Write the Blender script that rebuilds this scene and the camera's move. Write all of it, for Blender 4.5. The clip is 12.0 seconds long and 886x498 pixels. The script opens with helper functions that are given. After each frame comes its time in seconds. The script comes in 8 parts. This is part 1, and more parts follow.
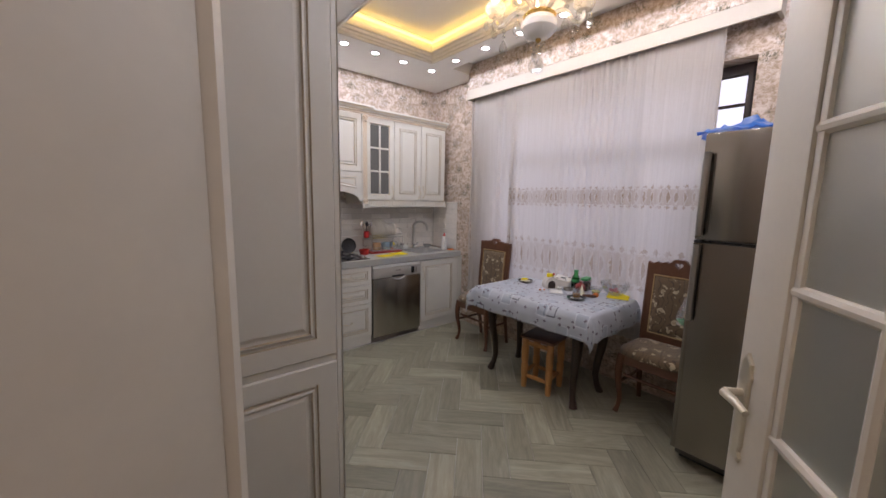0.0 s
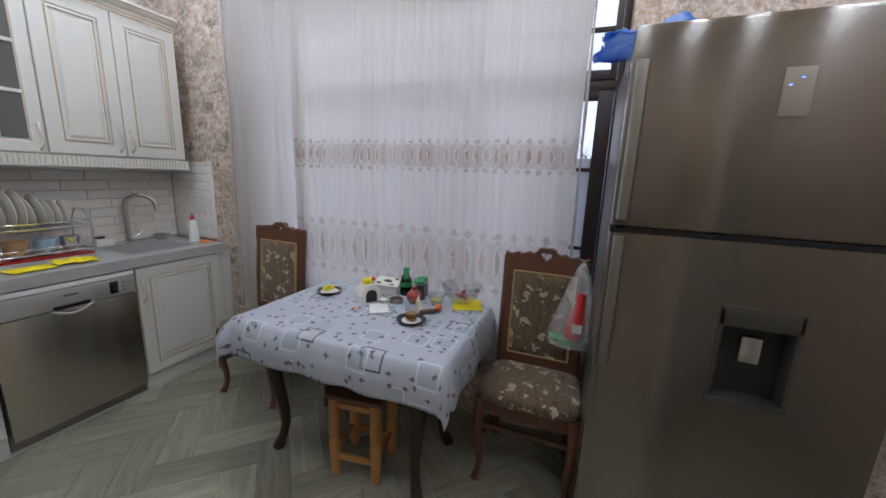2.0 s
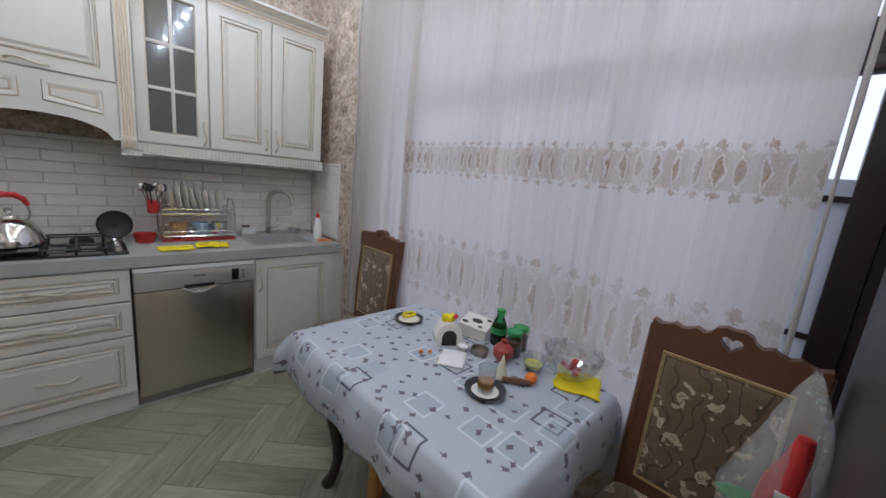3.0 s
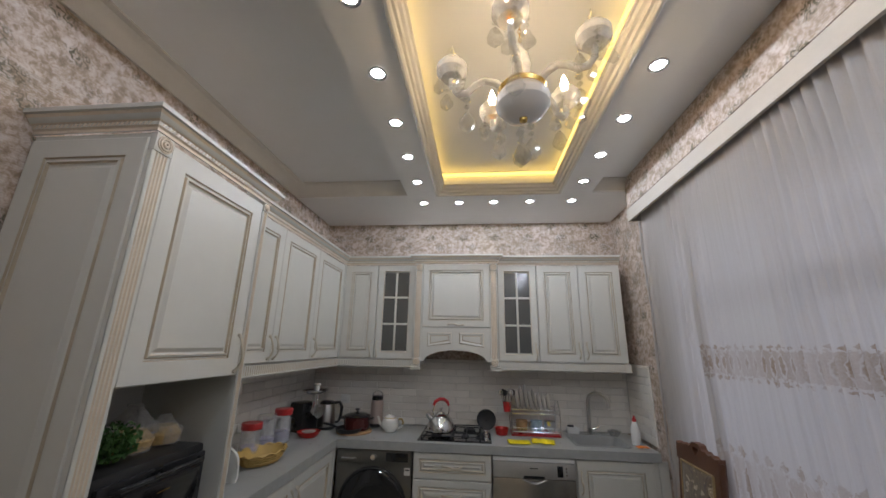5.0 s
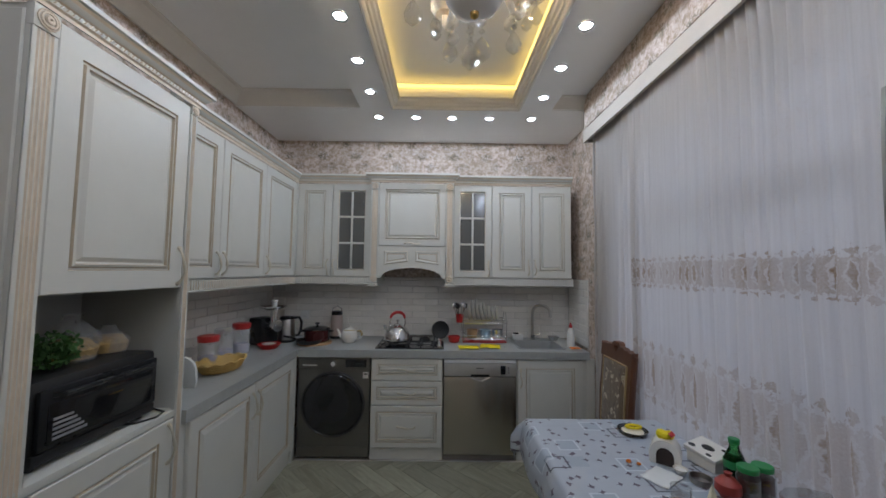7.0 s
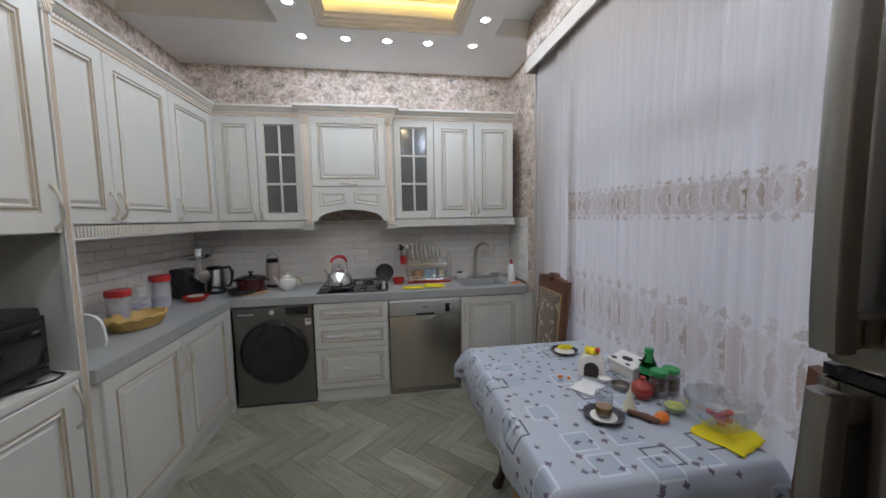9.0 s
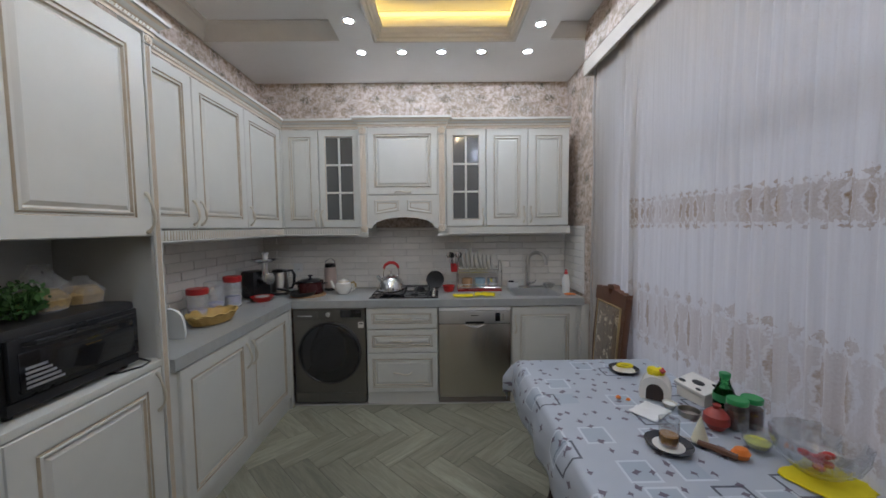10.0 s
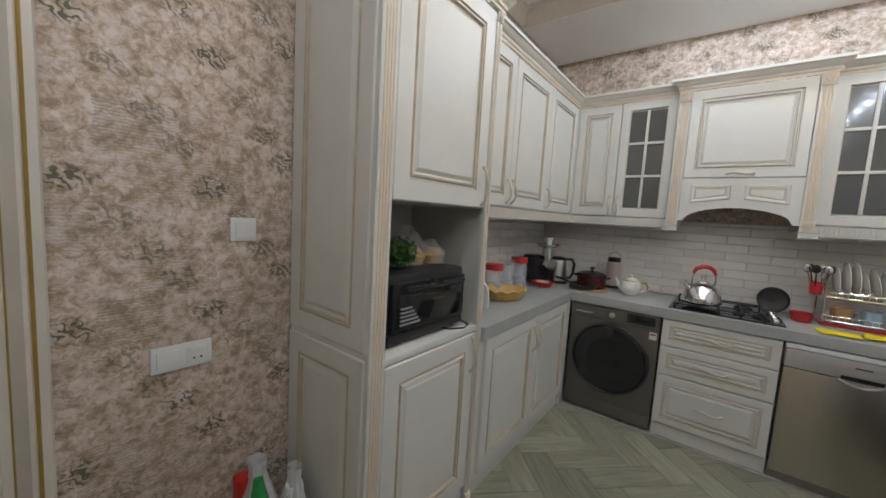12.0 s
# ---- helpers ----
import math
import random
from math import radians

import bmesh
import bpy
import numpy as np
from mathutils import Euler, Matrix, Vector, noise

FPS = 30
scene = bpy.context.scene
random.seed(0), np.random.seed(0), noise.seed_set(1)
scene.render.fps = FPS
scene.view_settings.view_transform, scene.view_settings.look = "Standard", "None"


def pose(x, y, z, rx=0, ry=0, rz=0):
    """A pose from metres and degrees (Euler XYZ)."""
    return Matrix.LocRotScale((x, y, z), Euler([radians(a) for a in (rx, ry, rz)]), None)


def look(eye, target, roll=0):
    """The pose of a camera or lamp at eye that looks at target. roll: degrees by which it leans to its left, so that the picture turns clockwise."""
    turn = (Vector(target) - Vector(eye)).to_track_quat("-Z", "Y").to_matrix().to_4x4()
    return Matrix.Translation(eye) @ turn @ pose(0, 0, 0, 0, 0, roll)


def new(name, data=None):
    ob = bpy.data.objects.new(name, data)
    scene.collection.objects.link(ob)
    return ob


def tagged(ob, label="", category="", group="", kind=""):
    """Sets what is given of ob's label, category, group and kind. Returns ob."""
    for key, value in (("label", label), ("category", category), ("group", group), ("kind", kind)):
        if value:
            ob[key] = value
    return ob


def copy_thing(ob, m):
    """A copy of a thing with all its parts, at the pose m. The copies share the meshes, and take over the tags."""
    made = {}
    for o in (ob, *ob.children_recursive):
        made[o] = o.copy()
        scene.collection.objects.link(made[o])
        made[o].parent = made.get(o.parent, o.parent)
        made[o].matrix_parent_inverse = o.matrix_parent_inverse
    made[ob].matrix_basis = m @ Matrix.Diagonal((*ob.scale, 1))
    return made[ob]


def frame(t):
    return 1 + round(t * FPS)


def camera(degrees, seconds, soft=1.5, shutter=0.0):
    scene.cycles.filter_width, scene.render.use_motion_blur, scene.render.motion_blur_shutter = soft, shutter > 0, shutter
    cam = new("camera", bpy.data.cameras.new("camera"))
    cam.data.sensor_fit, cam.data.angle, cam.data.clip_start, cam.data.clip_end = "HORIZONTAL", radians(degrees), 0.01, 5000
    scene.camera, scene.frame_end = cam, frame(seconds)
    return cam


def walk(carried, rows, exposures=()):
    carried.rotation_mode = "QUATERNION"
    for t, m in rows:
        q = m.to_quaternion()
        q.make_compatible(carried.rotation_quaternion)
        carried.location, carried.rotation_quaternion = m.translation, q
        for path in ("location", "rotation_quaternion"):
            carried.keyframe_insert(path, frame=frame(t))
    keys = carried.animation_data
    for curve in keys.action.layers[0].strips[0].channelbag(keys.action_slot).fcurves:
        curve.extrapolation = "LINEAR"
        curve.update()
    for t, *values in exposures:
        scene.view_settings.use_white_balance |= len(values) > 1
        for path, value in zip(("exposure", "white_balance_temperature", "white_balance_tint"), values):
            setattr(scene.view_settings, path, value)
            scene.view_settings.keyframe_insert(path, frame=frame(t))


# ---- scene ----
cam = camera(102.3, 12.0, soft=1.6)
PATH = [
    (0, (-0.032, 0.276, 1.468), (1.246, 1.79, 1.2), 1.2),
    (0.5, (0.207, 0.505, 1.466), (1.685, 1.84, 1.278), 0.9),
    (1, (0.475, 0.636, 1.451), (1.815, 2.112, 1.295), -1.3),
    (1.5, (0.731, 0.78, 1.398), (2.311, 1.981, 1.147), -0.6),
    (2, (1.03, 0.943, 1.418), (2.859, 1.646, 1.019), 2.2),
    (2.5, (1.32, 0.967, 1.413), (3.047, 1.898, 1.023), 3.2),
    (3, (1.542, 1.015, 1.424), (2.947, 2.386, 1.04), 5.8),
    (3.2, (1.55, 0.962, 1.448), (2.525, 2.679, 1.132), 3.2),
    (4.8, (1.56, 0.469, 1.542), (1.32, 2.438, 1.792), 0.7),
    (5, (1.587, 0.442, 1.579), (1.398, 2.363, 2.103), 1.1),
    (5.5, (1.658, 0.393, 1.618), (1.583, 2.184, 2.505), 0.9),
    (6, (1.648, 0.392, 1.615), (1.627, 2.228, 2.409), 0.8),
    (6.5, (1.659, 0.417, 1.588), (1.615, 2.374, 1.999), 0.7),
    (7, (1.658, 0.451, 1.523), (1.668, 2.448, 1.644), 0.7),
    (7.5, (1.654, 0.472, 1.497), (1.622, 2.469, 1.386), 0.7),
    (7.7, (1.658, 0.476, 1.49), (1.606, 2.468, 1.327), 0.8),
    (9.3, (1.711, 0.53, 1.468), (2.054, 2.492, 1.29), -1.1),
    (9.5, (1.721, 0.533, 1.467), (1.928, 2.516, 1.319), -1.0),
    (10, (1.713, 0.539, 1.461), (1.727, 2.535, 1.335), -0.6),
    (10.5, (1.702, 0.494, 1.438), (1.312, 2.452, 1.316), -0.4),
    (11, (1.656, 0.465, 1.443), (1.032, 2.361, 1.307), -1.5),
    (11.5, (1.541, 0.517, 1.42), (0.741, 2.342, 1.25), -0.2),
    (12, (1.332, 0.685, 1.394), (0.121, 2.266, 1.203), 3.4),
]
EXPOSURES = [(0, -0.26, 7000, 25), (0.5, -0.55, 6800, 25), (1, -0.47, 6750, 23), (1.5, -0.46, 6450, 18), (2.5, -0.12, 6250, 14), (3.2, -0.45, 6350, 15), (4.8, -0.75, 6650, 15), (5.6, -1.42, 6600, 14), (6.2, -1.36, 6500, 13),
             (7, -0.93, 6200, 13), (7.7, -0.76, 6200, 13), (9.3, -0.45, 6300, 14), (10, -0.66, 6270, 14), (11, -0.6, 6450, 13), (12, -0.34, 6700, 13)]
walk(cam, [(t, look(eye, target, roll)) for t, eye, target, roll in PATH], EXPOSURES)

# ---- world and daylight ----
world = bpy.data.worlds.new("sky")
scene.world = world
world.use_nodes = True
wn = world.node_tree.nodes
sky = wn.new("ShaderNodeTexSky")
sky.sky_type, sky.sun_disc = "NISHITA", False
sky.sun_elevation, sky.sun_rotation = radians(28), radians(200)
wn["Background"].inputs["Strength"].default_value = 0.12
world.node_tree.links.new(sky.outputs["Color"], wn["Background"].inputs["Color"])

sun = new("sun", bpy.data.lights.new("sun", "SUN"))
sun.data.energy, sun.data.angle, sun.data.color = 0.5, radians(30), (1.0, 0.96, 0.9)
sun.matrix_world = look((6, -4, 6), (2, 2, 0))


# ---- materials ----
def material(name):
    m = bpy.data.materials.new(name)
    m.use_nodes = True
    return m, m.node_tree.nodes, m.node_tree.links


def setin(node, **values):
    for key, value in values.items():
        node.inputs[key.replace("_", " ")].default_value = value


def ramp(nodes, stops):
    r = nodes.new("ShaderNodeValToRGB")
    e = r.color_ramp.elements
    while len(e) < len(stops):
        e.new(0.5)
    for el, (p, c) in zip(e, stops):
        el.position, el.color = p, (*c, 1) if len(c) == 3 else c
    return r


def tint(c, k):
    return tuple(min(1, v * k) for v in c)


def surface(name, color, rough=0.5, metal=0.0, vary=0.12, scale=6.0, grain=60.0, bump=0.1, stretch=(1, 1, 1),
            randomness=0.0, coat=0.0, spec=0.5, dirt=0.0):
    """Painted, plastic, metal or wooden surface with variation at two scales and fine relief."""
    m, n, l = material(name)
    b = n["Principled BSDF"]
    tc = n.new("ShaderNodeTexCoord")
    mp = n.new("ShaderNodeMapping")
    mp.inputs["Scale"].default_value = stretch
    l.new(tc.outputs["Object"], mp.inputs["Vector"])
    vec = mp.outputs["Vector"]
    if randomness:
        oi = n.new("ShaderNodeObjectInfo")
        add = n.new("ShaderNodeVectorMath")
        add.operation = "MULTIPLY_ADD"
        cx = n.new("ShaderNodeCombineXYZ")
        for k in "XYZ":
            l.new(oi.outputs["Random"], cx.inputs[k])
        l.new(cx.outputs[0], add.inputs[0])
        add.inputs[1].default_value = (37, 53, 71)
        l.new(vec, add.inputs[2])
        vec = add.outputs[0]
    n1, n2 = n.new("ShaderNodeTexNoise"), n.new("ShaderNodeTexNoise")
    setin(n1, Scale=scale, Detail=4.0, Roughness=0.6)
    setin(n2, Scale=grain, Detail=3.0, Roughness=0.6)
    l.new(vec, n1.inputs["Vector"])
    l.new(vec, n2.inputs["Vector"])
    mix = n.new("ShaderNodeMath")
    mix.operation = "MULTIPLY_ADD"
    mix.inputs[1].default_value = 0.35
    l.new(n2.outputs["Fac"], mix.inputs[0])
    l.new(n1.outputs["Fac"], mix.inputs[2])
    cr = ramp(n, [(0.35, tint(color, 1 - vary)), (0.95, tint(color, 1 + vary))])
    l.new(mix.outputs[0], cr.inputs[0])
    col = cr.outputs[0]
    if randomness:
        hs = n.new("ShaderNodeHueSaturation")
        mr = n.new("ShaderNodeMapRange")
        setin(mr, To_Min=1 - randomness, To_Max=1 + randomness)
        l.new(oi.outputs["Random"], mr.inputs["Value"])
        l.new(mr.outputs[0], hs.inputs["Value"])
        l.new(col, hs.inputs["Color"])
        col = hs.outputs[0]
    if dirt:
        nd = n.new("ShaderNodeTexNoise")
        setin(nd, Scale=2.3, Detail=6.0)
        l.new(vec, nd.inputs["Vector"])
        rd = ramp(n, [(0.55, (0, 0, 0)), (0.75, (dirt, dirt, dirt))])
        l.new(nd.outputs["Fac"], rd.inputs[0])
        mx = n.new("ShaderNodeMixRGB")
        mx.inputs["Color2"].default_value = (*tint(color, 0.6), 1)
        l.new(rd.outputs[0], mx.inputs["Fac"])
        l.new(col, mx.inputs["Color1"])
        col = mx.outputs[0]
    l.new(col, b.inputs["Base Color"])
    rr = n.new("ShaderNodeMapRange")
    setin(rr, To_Min=max(0.03, rough - 0.08), To_Max=min(1, rough + 0.1))
    l.new(n1.outputs["Fac"], rr.inputs["Value"])
    l.new(rr.outputs[0], b.inputs["Roughness"])
    b.inputs["Metallic"].default_value = metal
    b.inputs["Specular IOR Level"].default_value = spec
    b.inputs["Coat Weight"].default_value = coat
    if bump:
        bp = n.new("ShaderNodeBump")
        setin(bp, Strength=bump, Distance=0.002)
        l.new(n2.outputs["Fac"], bp.inputs["Height"])
        l.new(bp.outputs[0], b.inputs["Normal"])
    return m


def glowing(name, color, strength):
    m, n, l = material(name)
    b = n["Principled BSDF"]
    b.inputs["Base Color"].default_value = (*color, 1)
    b.inputs["Emission Color"].default_value = (*color, 1)
    b.inputs["Emission Strength"].default_value = strength
    return m


def glassy(name, color=(1, 1, 1), rough=0.0, ior=1.45):
    m, n, l = material(name)
    b = n["Principled BSDF"]
    setin(b, Roughness=rough, IOR=ior)
    b.inputs["Base Color"].default_value = (*color, 1)
    b.inputs["Transmission Weight"].default_value = 1.0
    return m


def planar(n, l, sx=1.0, sz=1.0):
    """Wall coordinates: along the wall and up."""
    tc = n.new("ShaderNodeTexCoord")
    sp = n.new("ShaderNodeSeparateXYZ")
    l.new(tc.outputs["Object"], sp.inputs[0])
    ad = n.new("ShaderNodeMath")
    l.new(sp.outputs["X"], ad.inputs[0])
    l.new(sp.outputs["Y"], ad.inputs[1])
    cb = n.new("ShaderNodeCombineXYZ")
    m1, m2 = n.new("ShaderNodeMath"), n.new("ShaderNodeMath")
    m1.operation = m2.operation = "MULTIPLY"
    m1.inputs[1].default_value, m2.inputs[1].default_value = sx, sz
    l.new(ad.outputs[0], m1.inputs[0])
    l.new(sp.outputs["Z"], m2.inputs[0])
    l.new(m1.outputs[0], cb.inputs["X"])
    l.new(m2.outputs[0], cb.inputs["Y"])
    return cb.outputs[0]


def math_node(n, l, op, a, b=None, c=None):
    x = n.new("ShaderNodeMath")
    x.operation = op
    for i, v in enumerate((a, b, c)):
        if v is None:
            continue
        if isinstance(v, (int, float)):
            x.inputs[i].default_value = v
        else:
            l.new(v, x.inputs[i])
    return x.outputs[0]


def mixcol(n, l, fac, c1, c2):
    x = n.new("ShaderNodeMixRGB")
    for i, v in enumerate((fac, c1, c2)):
        if isinstance(v, (int, float)):
            x.inputs[i].default_value = v
        elif isinstance(v, tuple):
            x.inputs[i].default_value = (*v, 1)
        else:
            l.new(v, x.inputs[i])
    return x.outputs[0]


def noise_node(n, l, vec, scale, detail=4.0, rough=0.6, dist=0.0):
    x = n.new("ShaderNodeTexNoise")
    setin(x, Scale=scale, Detail=detail, Roughness=rough, Distortion=dist)
    if vec is not None:
        l.new(vec, x.inputs["Vector"])
    return x.outputs["Fac"]


def wallpaper_material():
    """Patchwork wallpaper: pinkish cream blotches on tan, darker blocks, dark green scroll ornaments."""
    m, n, l = material("wallpaper")
    b = n["Principled BSDF"]
    flat = planar(n, l)
    wide = planar(n, l, 1.0, 2.4)
    nz = n.new("ShaderNodeTexNoise")
    setin(nz, Scale=9.0, Detail=3.0)
    l.new(flat, nz.inputs["Vector"])
    sc = n.new("ShaderNodeVectorMath")
    sc.operation = "MULTIPLY_ADD"
    l.new(nz.outputs["Color"], sc.inputs[0])
    sc.inputs[1].default_value = (0.05, 0.04, 0)
    l.new(flat, sc.inputs[2])
    blotch = noise_node(n, l, flat, 19.0, 3.0, 0.6, 0.3)
    small = noise_node(n, l, flat, 42.0, 3.0, 0.6, 0.8)
    fine = noise_node(n, l, wide, 130.0, 2.0, 0.6)
    v = math_node(n, l, "MULTIPLY_ADD", small, 0.7, math_node(n, l, "MULTIPLY", blotch, 0.7))
    v = math_node(n, l, "MULTIPLY_ADD", fine, 0.3, v)
    cr = ramp(n, [(0.28, (0.32, 0.24, 0.17)), (0.43, (0.45, 0.345, 0.26)), (0.57, (0.58, 0.47, 0.4)), (0.76, (0.7, 0.62, 0.575))])
    l.new(math_node(n, l, "MULTIPLY_ADD", v, 1.5, -0.74), cr.inputs[0])
    # darker woven blocks
    br = n.new("ShaderNodeTexBrick")
    setin(br, Scale=1.0, Mortar_Size=0.0, Brick_Width=0.15, Row_Height=0.14, Bias=-0.3)
    br.offset = 0.41
    br.inputs["Color1"].default_value, br.inputs["Color2"].default_value = (0, 0, 0, 1), (1, 1, 1, 1)
    l.new(sc.outputs[0], br.inputs["Vector"])
    rows = n.new("ShaderNodeTexWave")
    rows.bands_direction = "Y"
    setin(rows, Scale=34.0, Distortion=5.0, Detail=2.0, Detail_Scale=2.0)
    l.new(flat, rows.inputs["Vector"])
    blk = math_node(n, l, "MULTIPLY", br.outputs["Color"], math_node(n, l, "MULTIPLY_ADD", rows.outputs["Fac"], 0.62, 0.16))
    col = mixcol(n, l, blk, cr.outputs[0], (0.215, 0.172, 0.12))
    # ornaments: pairs of scrolls on a loose drop-repeat
    for dx, dz, k in ((0.0, 0.0, 1.0), (0.163, 0.205, 0.8), (0.09, 0.29, 0.9), (0.24, 0.1, 0.6)):
        mp = n.new("ShaderNodeMapping")
        mp.inputs["Location"].default_value = (dx, dz, 0)
        l.new(flat, mp.inputs[0])
        sp = n.new("ShaderNodeSeparateXYZ")
        l.new(mp.outputs[0], sp.inputs[0])
        px = math_node(n, l, "SUBTRACT", math_node(n, l, "FRACT", math_node(n, l, "DIVIDE", sp.outputs["X"], 0.33)), 0.5)
        pz = math_node(n, l, "SUBTRACT", math_node(n, l, "FRACT", math_node(n, l, "DIVIDE", sp.outputs["Y"], 0.41)), 0.5)
        ex, ez = math_node(n, l, "MULTIPLY", px, 0.33 / 0.066), math_node(n, l, "MULTIPLY", pz, 0.41 / 0.045)
        r = math_node(n, l, "SQRT", math_node(n, l, "ADD", math_node(n, l, "POWER", math_node(n, l, "ABSOLUTE", ex), 2.0), math_node(n, l, "POWER", math_node(n, l, "ABSOLUTE", ez), 2.0)))
        r = math_node(n, l, "MULTIPLY_ADD", math_node(n, l, "SUBTRACT", small, 0.5), 1.3, r)
        inside = ramp(n, [(0.55, (1, 1, 1)), (1.0, (0, 0, 0))])
        l.new(r, inside.inputs[0])
        wv = n.new("ShaderNodeTexWave")
        wv.wave_type = "BANDS"
        wv.bands_direction = "DIAGONAL"
        setin(wv, Scale=16.0, Distortion=11.0, Detail=1.5, Detail_Scale=2.2)
        l.new(mp.outputs[0], wv.inputs["Vector"])
        line = ramp(n, [(0.18, (1, 1, 1)), (0.5, (0.12, 0.12, 0.12))])
        l.new(wv.outputs["Fac"], line.inputs[0])
        g = math_node(n, l, "MULTIPLY", math_node(n, l, "MULTIPLY", inside.outputs[0], line.outputs[0]), k)
        worn = ramp(n, [(0.3, (0.4, 0.4, 0.4)), (0.48, (1, 1, 1))])
        l.new(noise_node(n, l, flat, 4.2, 2.0), worn.inputs[0])
        col = mixcol(n, l, math_node(n, l, "MULTIPLY", g, worn.outputs[0]), col, (0.125, 0.115, 0.075))
    l.new(col, b.inputs["Base Color"])
    setin(b, Roughness=0.6)
    bp = n.new("ShaderNodeBump")
    setin(bp, Strength=0.2, Distance=0.002)
    l.new(v, bp.inputs["Height"])
    l.new(bp.outputs[0], b.inputs["Normal"])
    return m


def plank_material():
    """Grey-green wood-look floor tile; grain along the piece."""
    m, n, l = material("wood_look_tile")
    b = n["Principled BSDF"]
    tc, oi = n.new("ShaderNodeTexCoord"), n.new("ShaderNodeObjectInfo")
    mp = n.new("ShaderNodeMapping")
    mp.inputs["Scale"].default_value = (1.6, 14.0, 1)
    cx = n.new("ShaderNodeCombineXYZ")
    r = math_node(n, l, "MULTIPLY", oi.outputs["Random"], 91.0)
    l.new(r, cx.inputs["X"]), l.new(r, cx.inputs["Y"])
    l.new(tc.outputs["Object"], mp.inputs["Vector"])
    ad = n.new("ShaderNodeVectorMath")
    l.new(mp.outputs[0], ad.inputs[0]), l.new(cx.outputs[0], ad.inputs[1])
    g1 = noise_node(n, l, ad.outputs[0], 1.6, 5.0, 0.65, 1.2)
    g2 = noise_node(n, l, ad.outputs[0], 9.0, 4.0, 0.7)
    v = math_node(n, l, "MULTIPLY_ADD", g2, 0.35, g1)
    cr = ramp(n, [(0.35, (0.148, 0.14, 0.098)), (0.62, (0.222, 0.211, 0.154)), (0.95, (0.335, 0.32, 0.24))])
    l.new(v, cr.inputs[0])
    hs = n.new("ShaderNodeHueSaturation")
    mr = n.new("ShaderNodeMapRange")
    setin(mr, To_Min=0.78, To_Max=1.25)
    l.new(oi.outputs["Random"], mr.inputs["Value"])
    l.new(mr.outputs[0], hs.inputs["Value"]), l.new(cr.outputs[0], hs.inputs["Color"])
    l.new(hs.outputs[0], b.inputs["Base Color"])
    rr = n.new("ShaderNodeMapRange")
    setin(rr, To_Min=0.28, To_Max=0.5)
    l.new(g1, rr.inputs["Value"])
    l.new(rr.outputs[0], b.inputs["Roughness"])
    bp = n.new("ShaderNodeBump")
    setin(bp, Strength=0.12, Distance=0.002)
    l.new(v, bp.inputs["Height"]), l.new(bp.outputs[0], b.inputs["Normal"])
    return m


